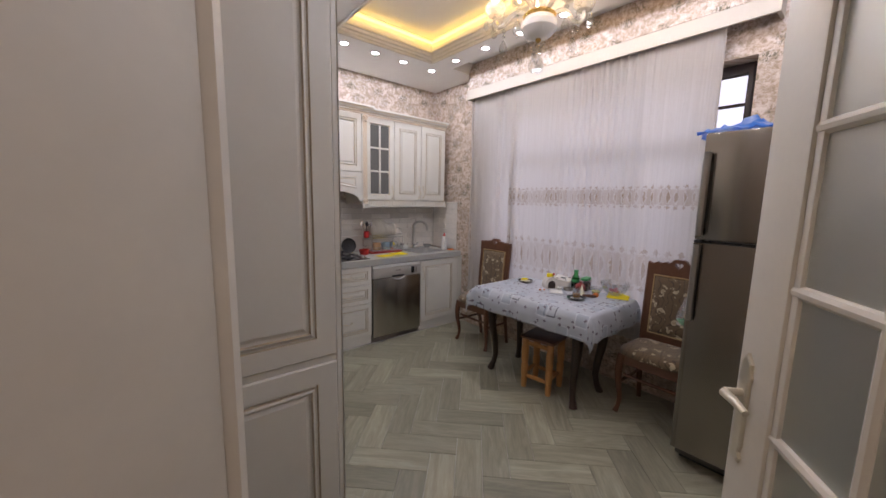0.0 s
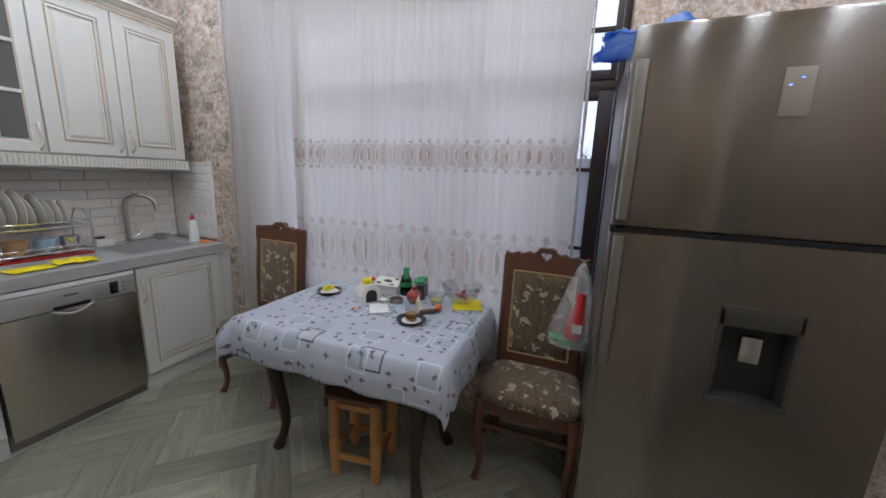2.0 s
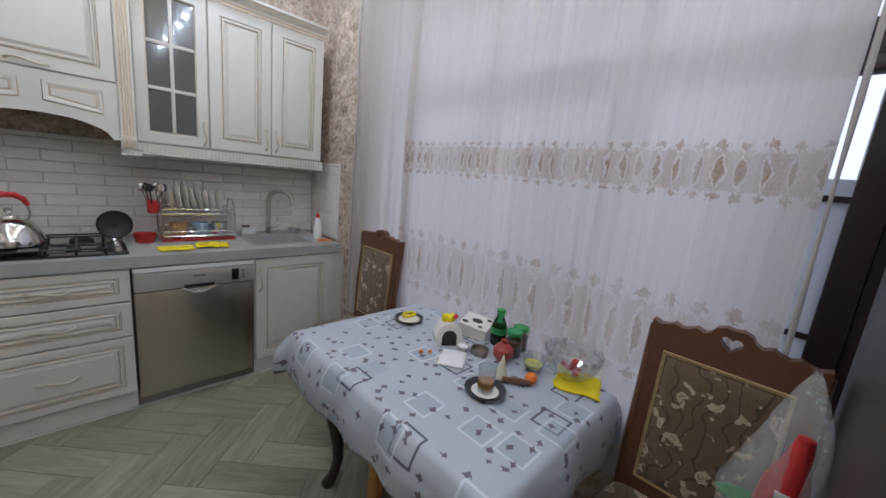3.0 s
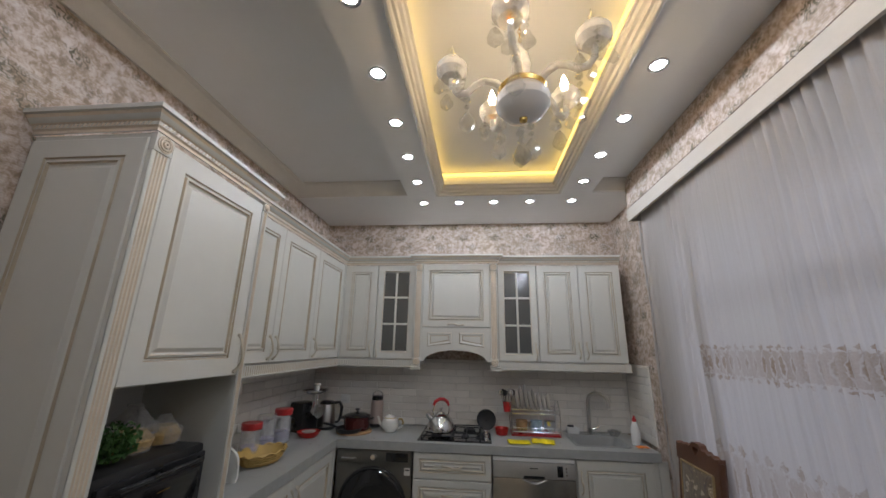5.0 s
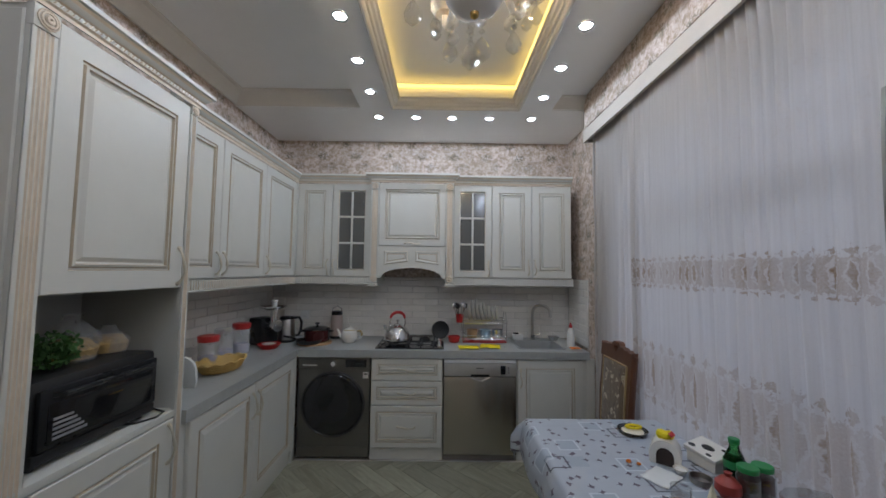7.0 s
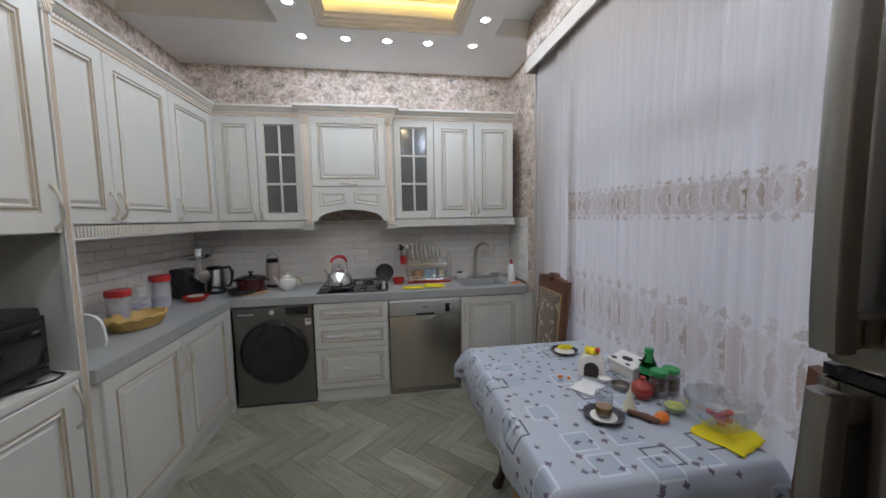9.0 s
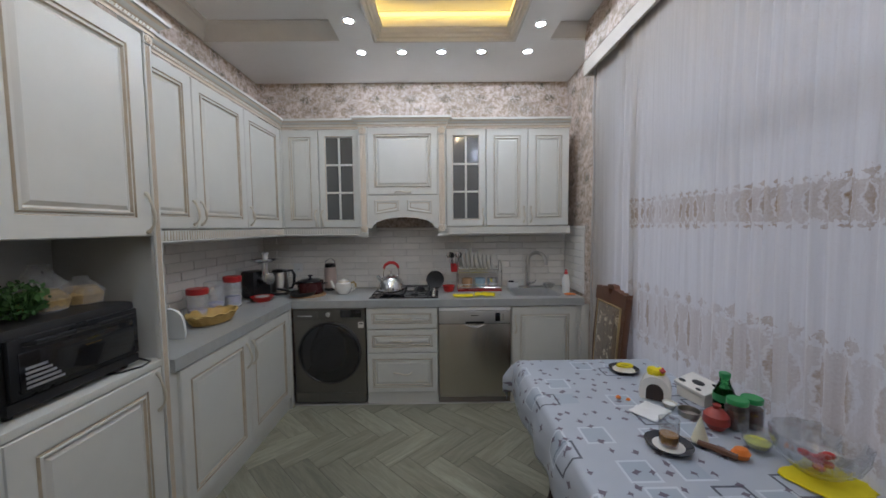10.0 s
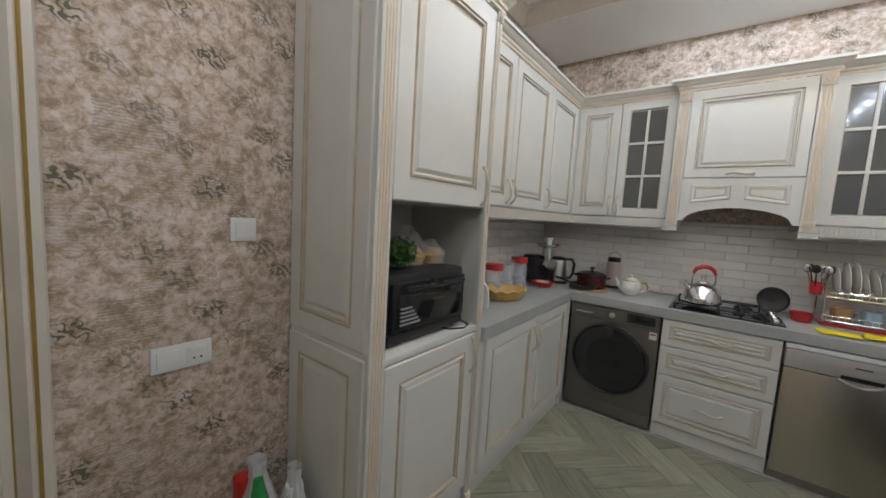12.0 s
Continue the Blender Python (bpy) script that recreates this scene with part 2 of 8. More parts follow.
def curtain_material(name, banded):
    """Sheer white voile; the patterned drop has woven beige medallion bands."""
    m, n, l = material(name)
    b = n["Principled BSDF"]
    out = n["Material Output"]
    tc = n.new("ShaderNodeTexCoord")
    sp = n.new("ShaderNodeSeparateXYZ")
    l.new(tc.outputs["UV"], sp.inputs[0])
    weave = noise_node(n, l, tc.outputs["UV"], 320.0, 2.0)
    slub = n.new("ShaderNodeMapping")
    slub.inputs["Scale"].default_value = (60, 1.2, 1)
    l.new(tc.outputs["UV"], slub.inputs[0])
    streak = noise_node(n, l, slub.outputs[0], 1.0, 3.0)
    base = mixcol(n, l, streak, (0.53, 0.49, 0.455), (0.67, 0.64, 0.62))
    opac = math_node(n, l, "MULTIPLY_ADD", weave, 0.08, 0.91)
    if banded:
        # woven, not drawn: the motifs wander with the threads
        shift = n.new("ShaderNodeTexNoise")
        setin(shift, Scale=26.0, Detail=2.0)
        l.new(tc.outputs["UV"], shift.inputs["Vector"])
        sh = n.new("ShaderNodeSeparateColor")
        l.new(shift.outputs["Color"], sh.inputs[0])
        u = math_node(n, l, "MULTIPLY_ADD", sh.outputs[0], 0.045, sp.outputs["X"])
        z = math_node(n, l, "MULTIPLY_ADD", math_node(n, l, "SUBTRACT", sh.outputs[1], 0.5), 0.04, sp.outputs["Y"])
        motif = None
        ragged = math_node(n, l, "MULTIPLY_ADD", noise_node(n, l, tc.outputs["UV"], 75.0, 3.0), 1.3, -0.65)
        patch = ramp(n, [(0.36, (0.5, 0.5, 0.5)), (0.62, (1.0, 1.0, 1.0))])
        l.new(noise_node(n, l, slub.outputs[0], 0.16, 2.0), patch.inputs[0])
        for z0, h, pitch, ground, dark in ((1.525, 0.085, 0.085, 0.6, 1.0), (0.97, 0.17, 0.13, 0.42, 0.85)):
            # pointed ovals on a beige ground between two ragged rows of sprays
            p = math_node(n, l, "ABSOLUTE", math_node(n, l, "SUBTRACT", math_node(n, l, "FRACT", math_node(n, l, "DIVIDE", u, pitch)), 0.5))
            q = math_node(n, l, "ABSOLUTE", math_node(n, l, "DIVIDE", math_node(n, l, "SUBTRACT", z, z0), h))
            o = math_node(n, l, "ADD", math_node(n, l, "MULTIPLY", p, 4.2), math_node(n, l, "MULTIPLY", math_node(n, l, "POWER", q, 1.6), 2.4))
            o = math_node(n, l, "ADD", o, ragged)
            heart = math_node(n, l, "MULTIPLY", math_node(n, l, "MINIMUM", math_node(n, l, "MAXIMUM", math_node(n, l, "MULTIPLY_ADD", o, -2.4, 2.4), 0.0), 1.0), dark)
            halo = math_node(n, l, "MULTIPLY_ADD", math_node(n, l, "GREATER_THAN", o, 1.2), 0.75, 0.25)
            body = math_node(n, l, "MULTIPLY", math_node(n, l, "MULTIPLY", math_node(n, l, "LESS_THAN", math_node(n, l, "ADD", q, math_node(n, l, "MULTIPLY", ragged, 0.5)), 0.68), halo), ground)
            qs = math_node(n, l, "SUBTRACT", q, 0.86)
            spray = math_node(n, l, "LESS_THAN", math_node(n, l, "ADD", math_node(n, l, "MULTIPLY", math_node(n, l, "ABSOLUTE", qs), 4.0), math_node(n, l, "ADD", math_node(n, l, "MULTIPLY", p, 2.0), math_node(n, l, "MULTIPLY", ragged, 1.6))), 0.62)
            k = math_node(n, l, "MAXIMUM", math_node(n, l, "MAXIMUM", heart, body), math_node(n, l, "MULTIPLY", spray, dark * 0.8))
            motif = k if motif is None else math_node(n, l, "MAXIMUM", motif, k)
        fray = noise_node(n, l, tc.outputs["UV"], 110.0, 3.0)
        motif = math_node(n, l, "MULTIPLY", math_node(n, l, "MULTIPLY", motif, math_node(n, l, "MULTIPLY_ADD", fray, 1.1, 0.3)), patch.outputs[0])
        # faint embroidered squiggles all over
        sq = n.new("ShaderNodeTexWave")
        setin(sq, Scale=7.0, Distortion=18.0, Detail=2.0, Detail_Scale=2.0)
        l.new(tc.outputs["UV"], sq.inputs["Vector"])
        thin = ramp(n, [(0.0, (0.2, 0.2, 0.2)), (0.03, (0, 0, 0))])
        l.new(sq.outputs["Fac"], thin.inputs[0])
        motif = math_node(n, l, "MAXIMUM", motif, math_node(n, l, "MULTIPLY", thin.outputs[0], noise_node(n, l, tc.outputs["UV"], 9.0)))
        base = mixcol(n, l, motif, base, (0.27, 0.17, 0.095))
        opac = math_node(n, l, "MULTIPLY_ADD", motif, 0.3, opac)
    l.new(base, b.inputs["Base Color"])
    setin(b, Roughness=0.8)
    tl, tr, mx, mx2 = (n.new(k) for k in ("ShaderNodeBsdfTranslucent", "ShaderNodeBsdfTransparent", "ShaderNodeMixShader", "ShaderNodeMixShader"))
    l.new(base, tl.inputs["Color"])
    mx.inputs[0].default_value = 0.45
    l.new(b.outputs[0], mx.inputs[1]), l.new(tl.outputs[0], mx.inputs[2])
    l.new(opac, mx2.inputs[0])
    l.new(tr.outputs[0], mx2.inputs[1]), l.new(mx.outputs[0], mx2.inputs[2])
    l.new(mx2.outputs[0], out.inputs["Surface"])
    return m


def cloth_material():
    """Printed oilcloth: bluish white with dark and pale square outlines and small plum leaves."""
    m, n, l = material("printed_cloth")
    b = n["Principled BSDF"]
    tc = n.new("ShaderNodeTexCoord")
    uv = tc.outputs["UV"]
    col = mixcol(n, l, noise_node(n, l, uv, 5.0, 3.0), (0.36, 0.39, 0.44), (0.46, 0.49, 0.54))
    for scale, lo, hi, color, cut, k in ((5.2, 0.2, 0.24, (0.05, 0.05, 0.07), 0.56, 0.9), (6.0, 0.0, 0.24, (0.3, 0.36, 0.43), 0.3, 0.5), (6.0, 0.24, 0.285, (0.62, 0.66, 0.7), 0.42, 0.65)):
        vo = n.new("ShaderNodeTexVoronoi")
        vo.distance, vo.voronoi_dimensions = "CHEBYCHEV", "2D"
        setin(vo, Scale=scale, Randomness=0.8)
        mp = n.new("ShaderNodeMapping")
        mp.inputs["Location"].default_value = (scale, scale * 2, 0)
        l.new(uv, mp.inputs[0]), l.new(mp.outputs[0], vo.inputs["Vector"])
        d = vo.outputs["Distance"]
        f = math_node(n, l, "MULTIPLY", math_node(n, l, "GREATER_THAN", d, lo), math_node(n, l, "LESS_THAN", d, hi))
        sp = n.new("ShaderNodeSeparateColor")
        l.new(vo.outputs["Color"], sp.inputs[0])
        f = math_node(n, l, "MULTIPLY", math_node(n, l, "MULTIPLY", f, math_node(n, l, "GREATER_THAN", sp.outputs[0], cut)), k)
        col = mixcol(n, l, f, col, color)
    vo = n.new("ShaderNodeTexVoronoi")
    vo.voronoi_dimensions, vo.distance = "2D", "MINKOWSKI"
    setin(vo, Scale=17.0, Randomness=1.0, Exponent=0.62)
    wob = n.new("ShaderNodeTexNoise")
    setin(wob, Scale=45.0)
    l.new(uv, wob.inputs["Vector"])
    ma = n.new("ShaderNodeVectorMath")
    ma.operation = "MULTIPLY_ADD"
    ma.inputs[1].default_value = (0.022, 0.022, 0)
    l.new(wob.outputs["Color"], ma.inputs[0]), l.new(uv, ma.inputs[2])
    l.new(ma.outputs[0], vo.inputs["Vector"])
    sp = n.new("ShaderNodeSeparateColor")
    l.new(vo.outputs["Color"], sp.inputs[0])
    f = math_node(n, l, "MULTIPLY", math_node(n, l, "LESS_THAN", vo.outputs["Distance"], 0.27), math_node(n, l, "GREATER_THAN", sp.outputs[1], 0.25))
    col = mixcol(n, l, math_node(n, l, "MULTIPLY", f, 0.85), col, (0.085, 0.045, 0.075))
    l.new(col, b.inputs["Base Color"])
    setin(b, Roughness=0.42)
    return m


def tapestry_material():
    """Brown upholstery with cream flowers, leaves and thin stems."""
    m, n, l = material("tapestry")
    b = n["Principled BSDF"]
    tc = n.new("ShaderNodeTexCoord")
    vec = tc.outputs["Object"]
    base = mixcol(n, l, noise_node(n, l, vec, 90.0, 3.0), (0.1, 0.064, 0.034), (0.175, 0.118, 0.066))
    wob = n.new("ShaderNodeTexNoise")
    setin(wob, Scale=28.0, Detail=2.0)
    l.new(vec, wob.inputs["Vector"])
    ma = n.new("ShaderNodeVectorMath")
    ma.operation = "MULTIPLY_ADD"
    ma.inputs[1].default_value = (0.085, 0.085, 0.085)
    l.new(wob.outputs["Color"], ma.inputs[0]), l.new(vec, ma.inputs[2])
    wv = n.new("ShaderNodeTexWave")
    setin(wv, Scale=7.0, Distortion=14.0, Detail=1.5, Detail_Scale=1.4)
    l.new(vec, wv.inputs["Vector"])
    base = mixcol(n, l, math_node(n, l, "MULTIPLY", math_node(n, l, "LESS_THAN", wv.outputs["Fac"], 0.045), 0.7), base, (0.04, 0.024, 0.016))
    for scale, size, color, cut in ((15.5, 0.32, (0.55, 0.46, 0.32), 0.38), (15.5, 0.17, (0.26, 0.18, 0.1), 0.38), (15.5, 0.09, (0.62, 0.53, 0.38), 0.38), (27.0, 0.22, (0.46, 0.37, 0.24), 0.5)):
        vo = n.new("ShaderNodeTexVoronoi")
        setin(vo, Scale=scale)
        l.new(ma.outputs[0], vo.inputs["Vector"])
        sp = n.new("ShaderNodeSeparateColor")
        l.new(vo.outputs["Color"], sp.inputs[0])
        f = math_node(n, l, "MULTIPLY", math_node(n, l, "LESS_THAN", vo.outputs["Distance"], size), math_node(n, l, "GREATER_THAN", sp.outputs[0], cut))
        f = math_node(n, l, "MULTIPLY", f, math_node(n, l, "MULTIPLY_ADD", noise_node(n, l, vec, 130.0, 2.0), 0.9, 0.35))
        base = mixcol(n, l, f, base, color)
    l.new(base, b.inputs["Base Color"])
    setin(b, Roughness=0.85)
    b.inputs["Sheen Weight"].default_value = 0.3
    bp = n.new("ShaderNodeBump")
    setin(bp, Strength=0.4, Distance=0.002)
    l.new(noise_node(n, l, vec, 260.0, 2.0), bp.inputs["Height"]), l.new(bp.outputs[0], b.inputs["Normal"])
    return m


def brushed(name, color, rough=0.32, stretch=(1, 1, 160), vary=0.03):
    m = surface(name, color, rough, 1.0, vary, 1.2, 3.0, 0.0, stretch)
    b = m.node_tree.nodes["Principled BSDF"]
    for link in list(b.inputs["Roughness"].links):
        m.node_tree.links.remove(link)
    b.inputs["Roughness"].default_value = rough
    b.inputs["Anisotropic"].default_value = 0.88
    b.inputs["Anisotropic Rotation"].default_value = 0.25
    return m


WALLPAPER, PLANK = wallpaper_material(), plank_material()
PAINT = surface("white_paint", (0.625, 0.614, 0.565), 0.36, vary=0.03, grain=35, bump=0.04, dirt=0.1)
PATINA = surface("gilded_patina", (0.47, 0.395, 0.295), 0.5, vary=0.2, scale=14, bump=0.1)
PEACH = surface("peach_patina", (0.66, 0.56, 0.44), 0.45, vary=0.1, scale=10)
CEIL = surface("ceiling_paint", (0.86, 0.86, 0.85), 0.38, vary=0.02, bump=0.04)
CREAM = surface("cream_paint", (0.6, 0.56, 0.49), 0.45, vary=0.05, bump=0.06, dirt=0.1)
MOULD = surface("cornice_plaster", (0.7, 0.67, 0.62), 0.55, vary=0.05)
PELMET = surface("ivory_pelmet", (0.5, 0.445, 0.375), 0.5, vary=0.06)
GOLD_LINE = surface("gold_line", (0.45, 0.31, 0.1), 0.4, 0.6)
GROUT = surface("grout", (0.54, 0.52, 0.485), 0.8, grain=120)
TILE = surface("glazed_tile", (0.74, 0.705, 0.655), 0.3, vary=0.06, scale=9, randomness=0.05, bump=0.25, grain=25)
WORKTOP = surface("grey_worktop", (0.37, 0.375, 0.36), 0.3, vary=0.12, scale=18, grain=240, bump=0.03)
HANDLE = surface("ivory_bronze", (0.6, 0.55, 0.45), 0.32, 0.5)
STEEL = brushed("brushed_steel", (0.56, 0.54, 0.51), 0.3)
WASHERGREY = surface("washer_enamel", (0.17, 0.16, 0.14), 0.36, 0.65, vary=0.05)
DISHSTEEL = brushed("dishwasher_steel", (0.45, 0.415, 0.35), 0.25)
DARKSTEEL = brushed("dark_steel", (0.33, 0.3, 0.27), 0.36, (1, 160, 1))
FRIDGE = brushed("fridge_steel", (0.28, 0.258, 0.226), 0.2, vary=0.012)
CHROME = surface("chrome", (0.75, 0.75, 0.75), 0.14, 1.0, vary=0.03, bump=0)
GRAPHITE = surface("graphite_enamel", (0.115, 0.11, 0.1), 0.38, 0.7, vary=0.05)
BLACK = surface("black_plastic", (0.012, 0.012, 0.013), 0.28, vary=0.2)
BLACKM = surface("black_enamel", (0.018, 0.017, 0.017), 0.45, vary=0.3, bump=0.15)
DARKGLASS = surface("dark_glass", (0.01, 0.01, 0.012), 0.06, vary=0.1, bump=0, coat=0.6)
WOOD_DARK = surface("dark_wood", (0.035, 0.018, 0.012), 0.35, vary=0.3, stretch=(1, 1, 0.15), grain=90)
WALNUT = surface("walnut", (0.115, 0.045, 0.022), 0.36, vary=0.3, stretch=(1, 1, 0.2), grain=80, coat=0.2)
PINE = surface("stained_pine", (0.42, 0.2, 0.065), 0.42, vary=0.22, stretch=(1, 1, 0.15), grain=60)
GOLDWOOD = surface("gold_beading", (0.42, 0.3, 0.15), 0.4, 0.3)
TAPESTRY, CLOTH = tapestry_material(), cloth_material()
VOILE, VOILE_PLAIN = curtain_material("patterned_voile", True), curtain_material("plain_voile", False)
WINDOWBROWN = surface("brown_frame", (0.028, 0.016, 0.018), 0.4, vary=0.15)
GLASS = glassy("clear_glass")
CRYSTAL = glassy("crystal", (0.97, 0.97, 1.0), 0.02, 1.52)
FROST = glassy("ribbed_frosted_glass", (0.8, 0.84, 0.8), 0.45)
OPAL = surface("opal_glass", (0.86, 0.81, 0.74), 0.25, vary=0.03, bump=0)
BRASS = surface("brass", (0.6, 0.4, 0.13), 0.22, 1.0, vary=0.1, bump=0)
PORCELAIN = surface("porcelain", (0.75, 0.72, 0.66), 0.15, vary=0.03, bump=0, coat=0.3)
RED = surface("red_enamel", (0.42, 0.018, 0.014), 0.28, vary=0.15, bump=0)
REDP = surface("red_plastic", (0.5, 0.03, 0.03), 0.35, vary=0.1, bump=0)
YELLOW = surface("yellow_cloth", (0.75, 0.6, 0.01), 0.85, vary=0.12, bump=0.4, grain=150)
GREENP = surface("green_plastic", (0.02, 0.25, 0.07), 0.35, vary=0.1, bump=0)
GREENG = glassy("green_glass", (0.08, 0.5, 0.15), 0.05)
BLUEBAG = surface("blue_film", (0.22, 0.42, 0.75), 0.22, vary=0.7, scale=11)
WHITEP = surface("white_plastic", (0.74, 0.74, 0.72), 0.35, vary=0.04)
ORANGE = surface("orange_plastic", (0.75, 0.2, 0.03), 0.5, vary=0.15)
WICKER = surface("wicker", (0.5, 0.33, 0.1), 0.6, vary=0.25, grain=180, bump=0.6)
CORK = surface("cork_board", (0.4, 0.24, 0.12), 0.7, vary=0.25)
PINKM = surface("beige_steel", (0.5, 0.4, 0.36), 0.3, 0.3, vary=0.05)
HERB = surface("herbs", (0.05, 0.13, 0.03), 0.6, vary=0.5, scale=30)
FOOD = surface("dried_food", (0.4, 0.28, 0.12), 0.8, vary=0.4, scale=40)
TEA = surface("tea", (0.42, 0.2, 0.05), 0.15, vary=0.1, bump=0)
BARK = surface("bark", (0.07, 0.06, 0.055), 0.9, vary=0.3)
# opaque dark grey: the cabinet's dim interior is put into the pane's colour
PANELGREY = surface("dim_interior_pane", (0.105, 0.105, 0.1), 0.12, vary=0.05, bump=0, coat=0.3)
SPOT = glowing("downlight_glow", (0.86, 0.93, 1.0), 45.0)
LEDSTRIP = glowing("cove_glow", (1.0, 0.72, 0.19), 3.6)
BULB = glowing("candle_bulb_glow", (1.0, 0.77, 0.46), 250.0)
SKYGLOW = glowing("bright_overcast", (0.8, 0.86, 1.0), 1.25)


def film_material():
    m, n, l = material("clear_film")
    b = n["Principled BSDF"]
    setin(b, Roughness=0.2)
    b.inputs["Base Color"].default_value = (0.8, 0.8, 0.8, 1)
    tr, mx = n.new("ShaderNodeBsdfTransparent"), n.new("ShaderNodeMixShader")
    tc = n.new("ShaderNodeTexCoord")
    f = noise_node(n, l, tc.outputs["Object"], 30.0, 3.0)
    l.new(math_node(n, l, "MULTIPLY_ADD", f, 0.5, -0.02), mx.inputs[0])
    l.new(tr.outputs[0], mx.inputs[1]), l.new(b.outputs[0], mx.inputs[2])
    l.new(mx.outputs[0], n["Material Output"].inputs["Surface"])
    return m


FILM = film_material()


def clear_material(name, body):
    """Thin clear glass: mostly see-through, glossier towards its edges."""
    m, n, l = material(name)
    tr, gl, mx, fr = (n.new(k) for k in ("ShaderNodeBsdfTransparent", "ShaderNodeBsdfGlossy", "ShaderNodeMixShader", "ShaderNodeLayerWeight"))
    tr.inputs["Color"].default_value = (0.93, 0.94, 0.94, 1)
    setin(gl, Roughness=0.04)
    l.new(math_node(n, l, "MULTIPLY_ADD", math_node(n, l, "POWER", fr.outputs["Facing"], 3.0), 0.5, body), mx.inputs[0])
    l.new(tr.outputs[0], mx.inputs[1]), l.new(gl.outputs[0], mx.inputs[2])
    l.new(mx.outputs[0], n["Material Output"].inputs["Surface"])
    return m


CRYSTAL = clear_material("cut_crystal", 0.18)
GLASS_THIN = clear_material("thin_glass", 0.13)


def frost_film():
    m, n, l = material("frosted_film")
    tl, b, mx = n.new("ShaderNodeBsdfTranslucent"), n["Principled BSDF"], n.new("ShaderNodeMixShader")
    tl.inputs["Color"].default_value = (0.85, 0.86, 0.9, 1)
    b.inputs["Base Color"].default_value = (0.75, 0.76, 0.8, 1)
    mx.inputs[0].default_value = 0.7
    l.new(b.outputs[0], mx.inputs[1]), l.new(tl.outputs[0], mx.inputs[2])
    l.new(mx.outputs[0], n["Material Output"].inputs["Surface"])
    return m


FROSTFILM = frost_film()


def part_clear(name, color, solid, rough):
    """Milky or filmy stuff that lets part of the light straight through."""
    m, n, l = material(name)
    b, tr, mx = n["Principled BSDF"], n.new("ShaderNodeBsdfTransparent"), n.new("ShaderNodeMixShader")
    setin(b, Roughness=rough)
    b.inputs["Base Color"].default_value = (*color, 1)
    tc = n.new("ShaderNodeTexCoord")
    l.new(math_node(n, l, "MULTIPLY_ADD", noise_node(n, l, tc.outputs["Object"], 22.0, 3.0), 0.5, solid - 0.25), mx.inputs[0])
    l.new(tr.outputs[0], mx.inputs[1]), l.new(b.outputs[0], mx.inputs[2])
    l.new(mx.outputs[0], n["Material Output"].inputs["Surface"])
    return m


MILK = part_clear("milky_glass", (0.78, 0.75, 0.68), 0.55, 0.12)
WHITEFILM = part_clear("white_film", (0.75, 0.76, 0.76), 0.7, 0.3)


def blue_bag_film():
    """Thin blue and white bag film that light shines through."""
    m, n, l = material("blue_bag_film")
    b, tl, mx = n["Principled BSDF"], n.new("ShaderNodeBsdfTranslucent"), n.new("ShaderNodeMixShader")
    tc = n.new("ShaderNodeTexCoord")
    cr = ramp(n, [(0.4, (0.06, 0.25, 0.75)), (0.6, (0.45, 0.6, 0.85))])
    l.new(noise_node(n, l, tc.outputs["Object"], 9.0, 4.0), cr.inputs[0])
    l.new(cr.outputs[0], b.inputs["Base Color"]), l.new(cr.outputs[0], tl.inputs["Color"])
    setin(b, Roughness=0.25)
    mx.inputs[0].default_value = 0.5
    l.new(b.outputs[0], mx.inputs[1]), l.new(tl.outputs[0], mx.inputs[2])
    l.new(mx.outputs[0], n["Material Output"].inputs["Surface"])
    return m


BLUEBAG = blue_bag_film()


# ---- mesh tools ----
def box(bm, x0, x1, y0, y1, z0, z1, bevel=0.0, mat=0):
    r = bmesh.ops.create_cube(bm, size=1.0, matrix=Matrix.Translation(((x0 + x1) / 2, (y0 + y1) / 2, (z0 + z1) / 2)) @ Matrix.Diagonal((x1 - x0, y1 - y0, z1 - z0, 1)))
    faces = {f for v in r["verts"] for f in v.link_faces}
    for f in faces:
        f.material_index = mat
    if bevel:
        edges = {e for v in r["verts"] for e in v.link_edges}
        out = bmesh.ops.bevel(bm, geom=list(edges), offset=bevel, segments=2, profile=0.6, affect="EDGES")
        for f in out["faces"]:
            f.material_index = mat
    return bm


def boxes(*rows, bevel=0.0):
    bm = bmesh.new()
    for r in rows:
        box(bm, *r, bevel=bevel)
    return bm


def lathe(bm, profile, at=(0, 0, 0), segs=20, mat=0, squash=(1, 1)):
    """Turn a profile of (radius, height) round the vertical."""
    rings = []
    for r, z in profile:
        if r < 1e-5:
            rings.append([bm.verts.new((at[0], at[1], at[2] + z))])
        else:
            rings.append([bm.verts.new((at[0] + r * squash[0] * math.cos(a), at[1] + r * squash[1] * math.sin(a), at[2] + z)) for a in (2 * math.pi * k / segs for k in range(segs))])
    for p, q in zip(rings, rings[1:]):
        for k in range(segs):
            j = (k + 1) % segs
            vs = [p[k % len(p)], p[j % len(p)], q[j % len(q)], q[k % len(q)]]
            vs = [v for i, v in enumerate(vs) if v not in vs[:i]]
            if len(vs) > 2:
                bm.faces.new(vs).material_index = mat
    return bm


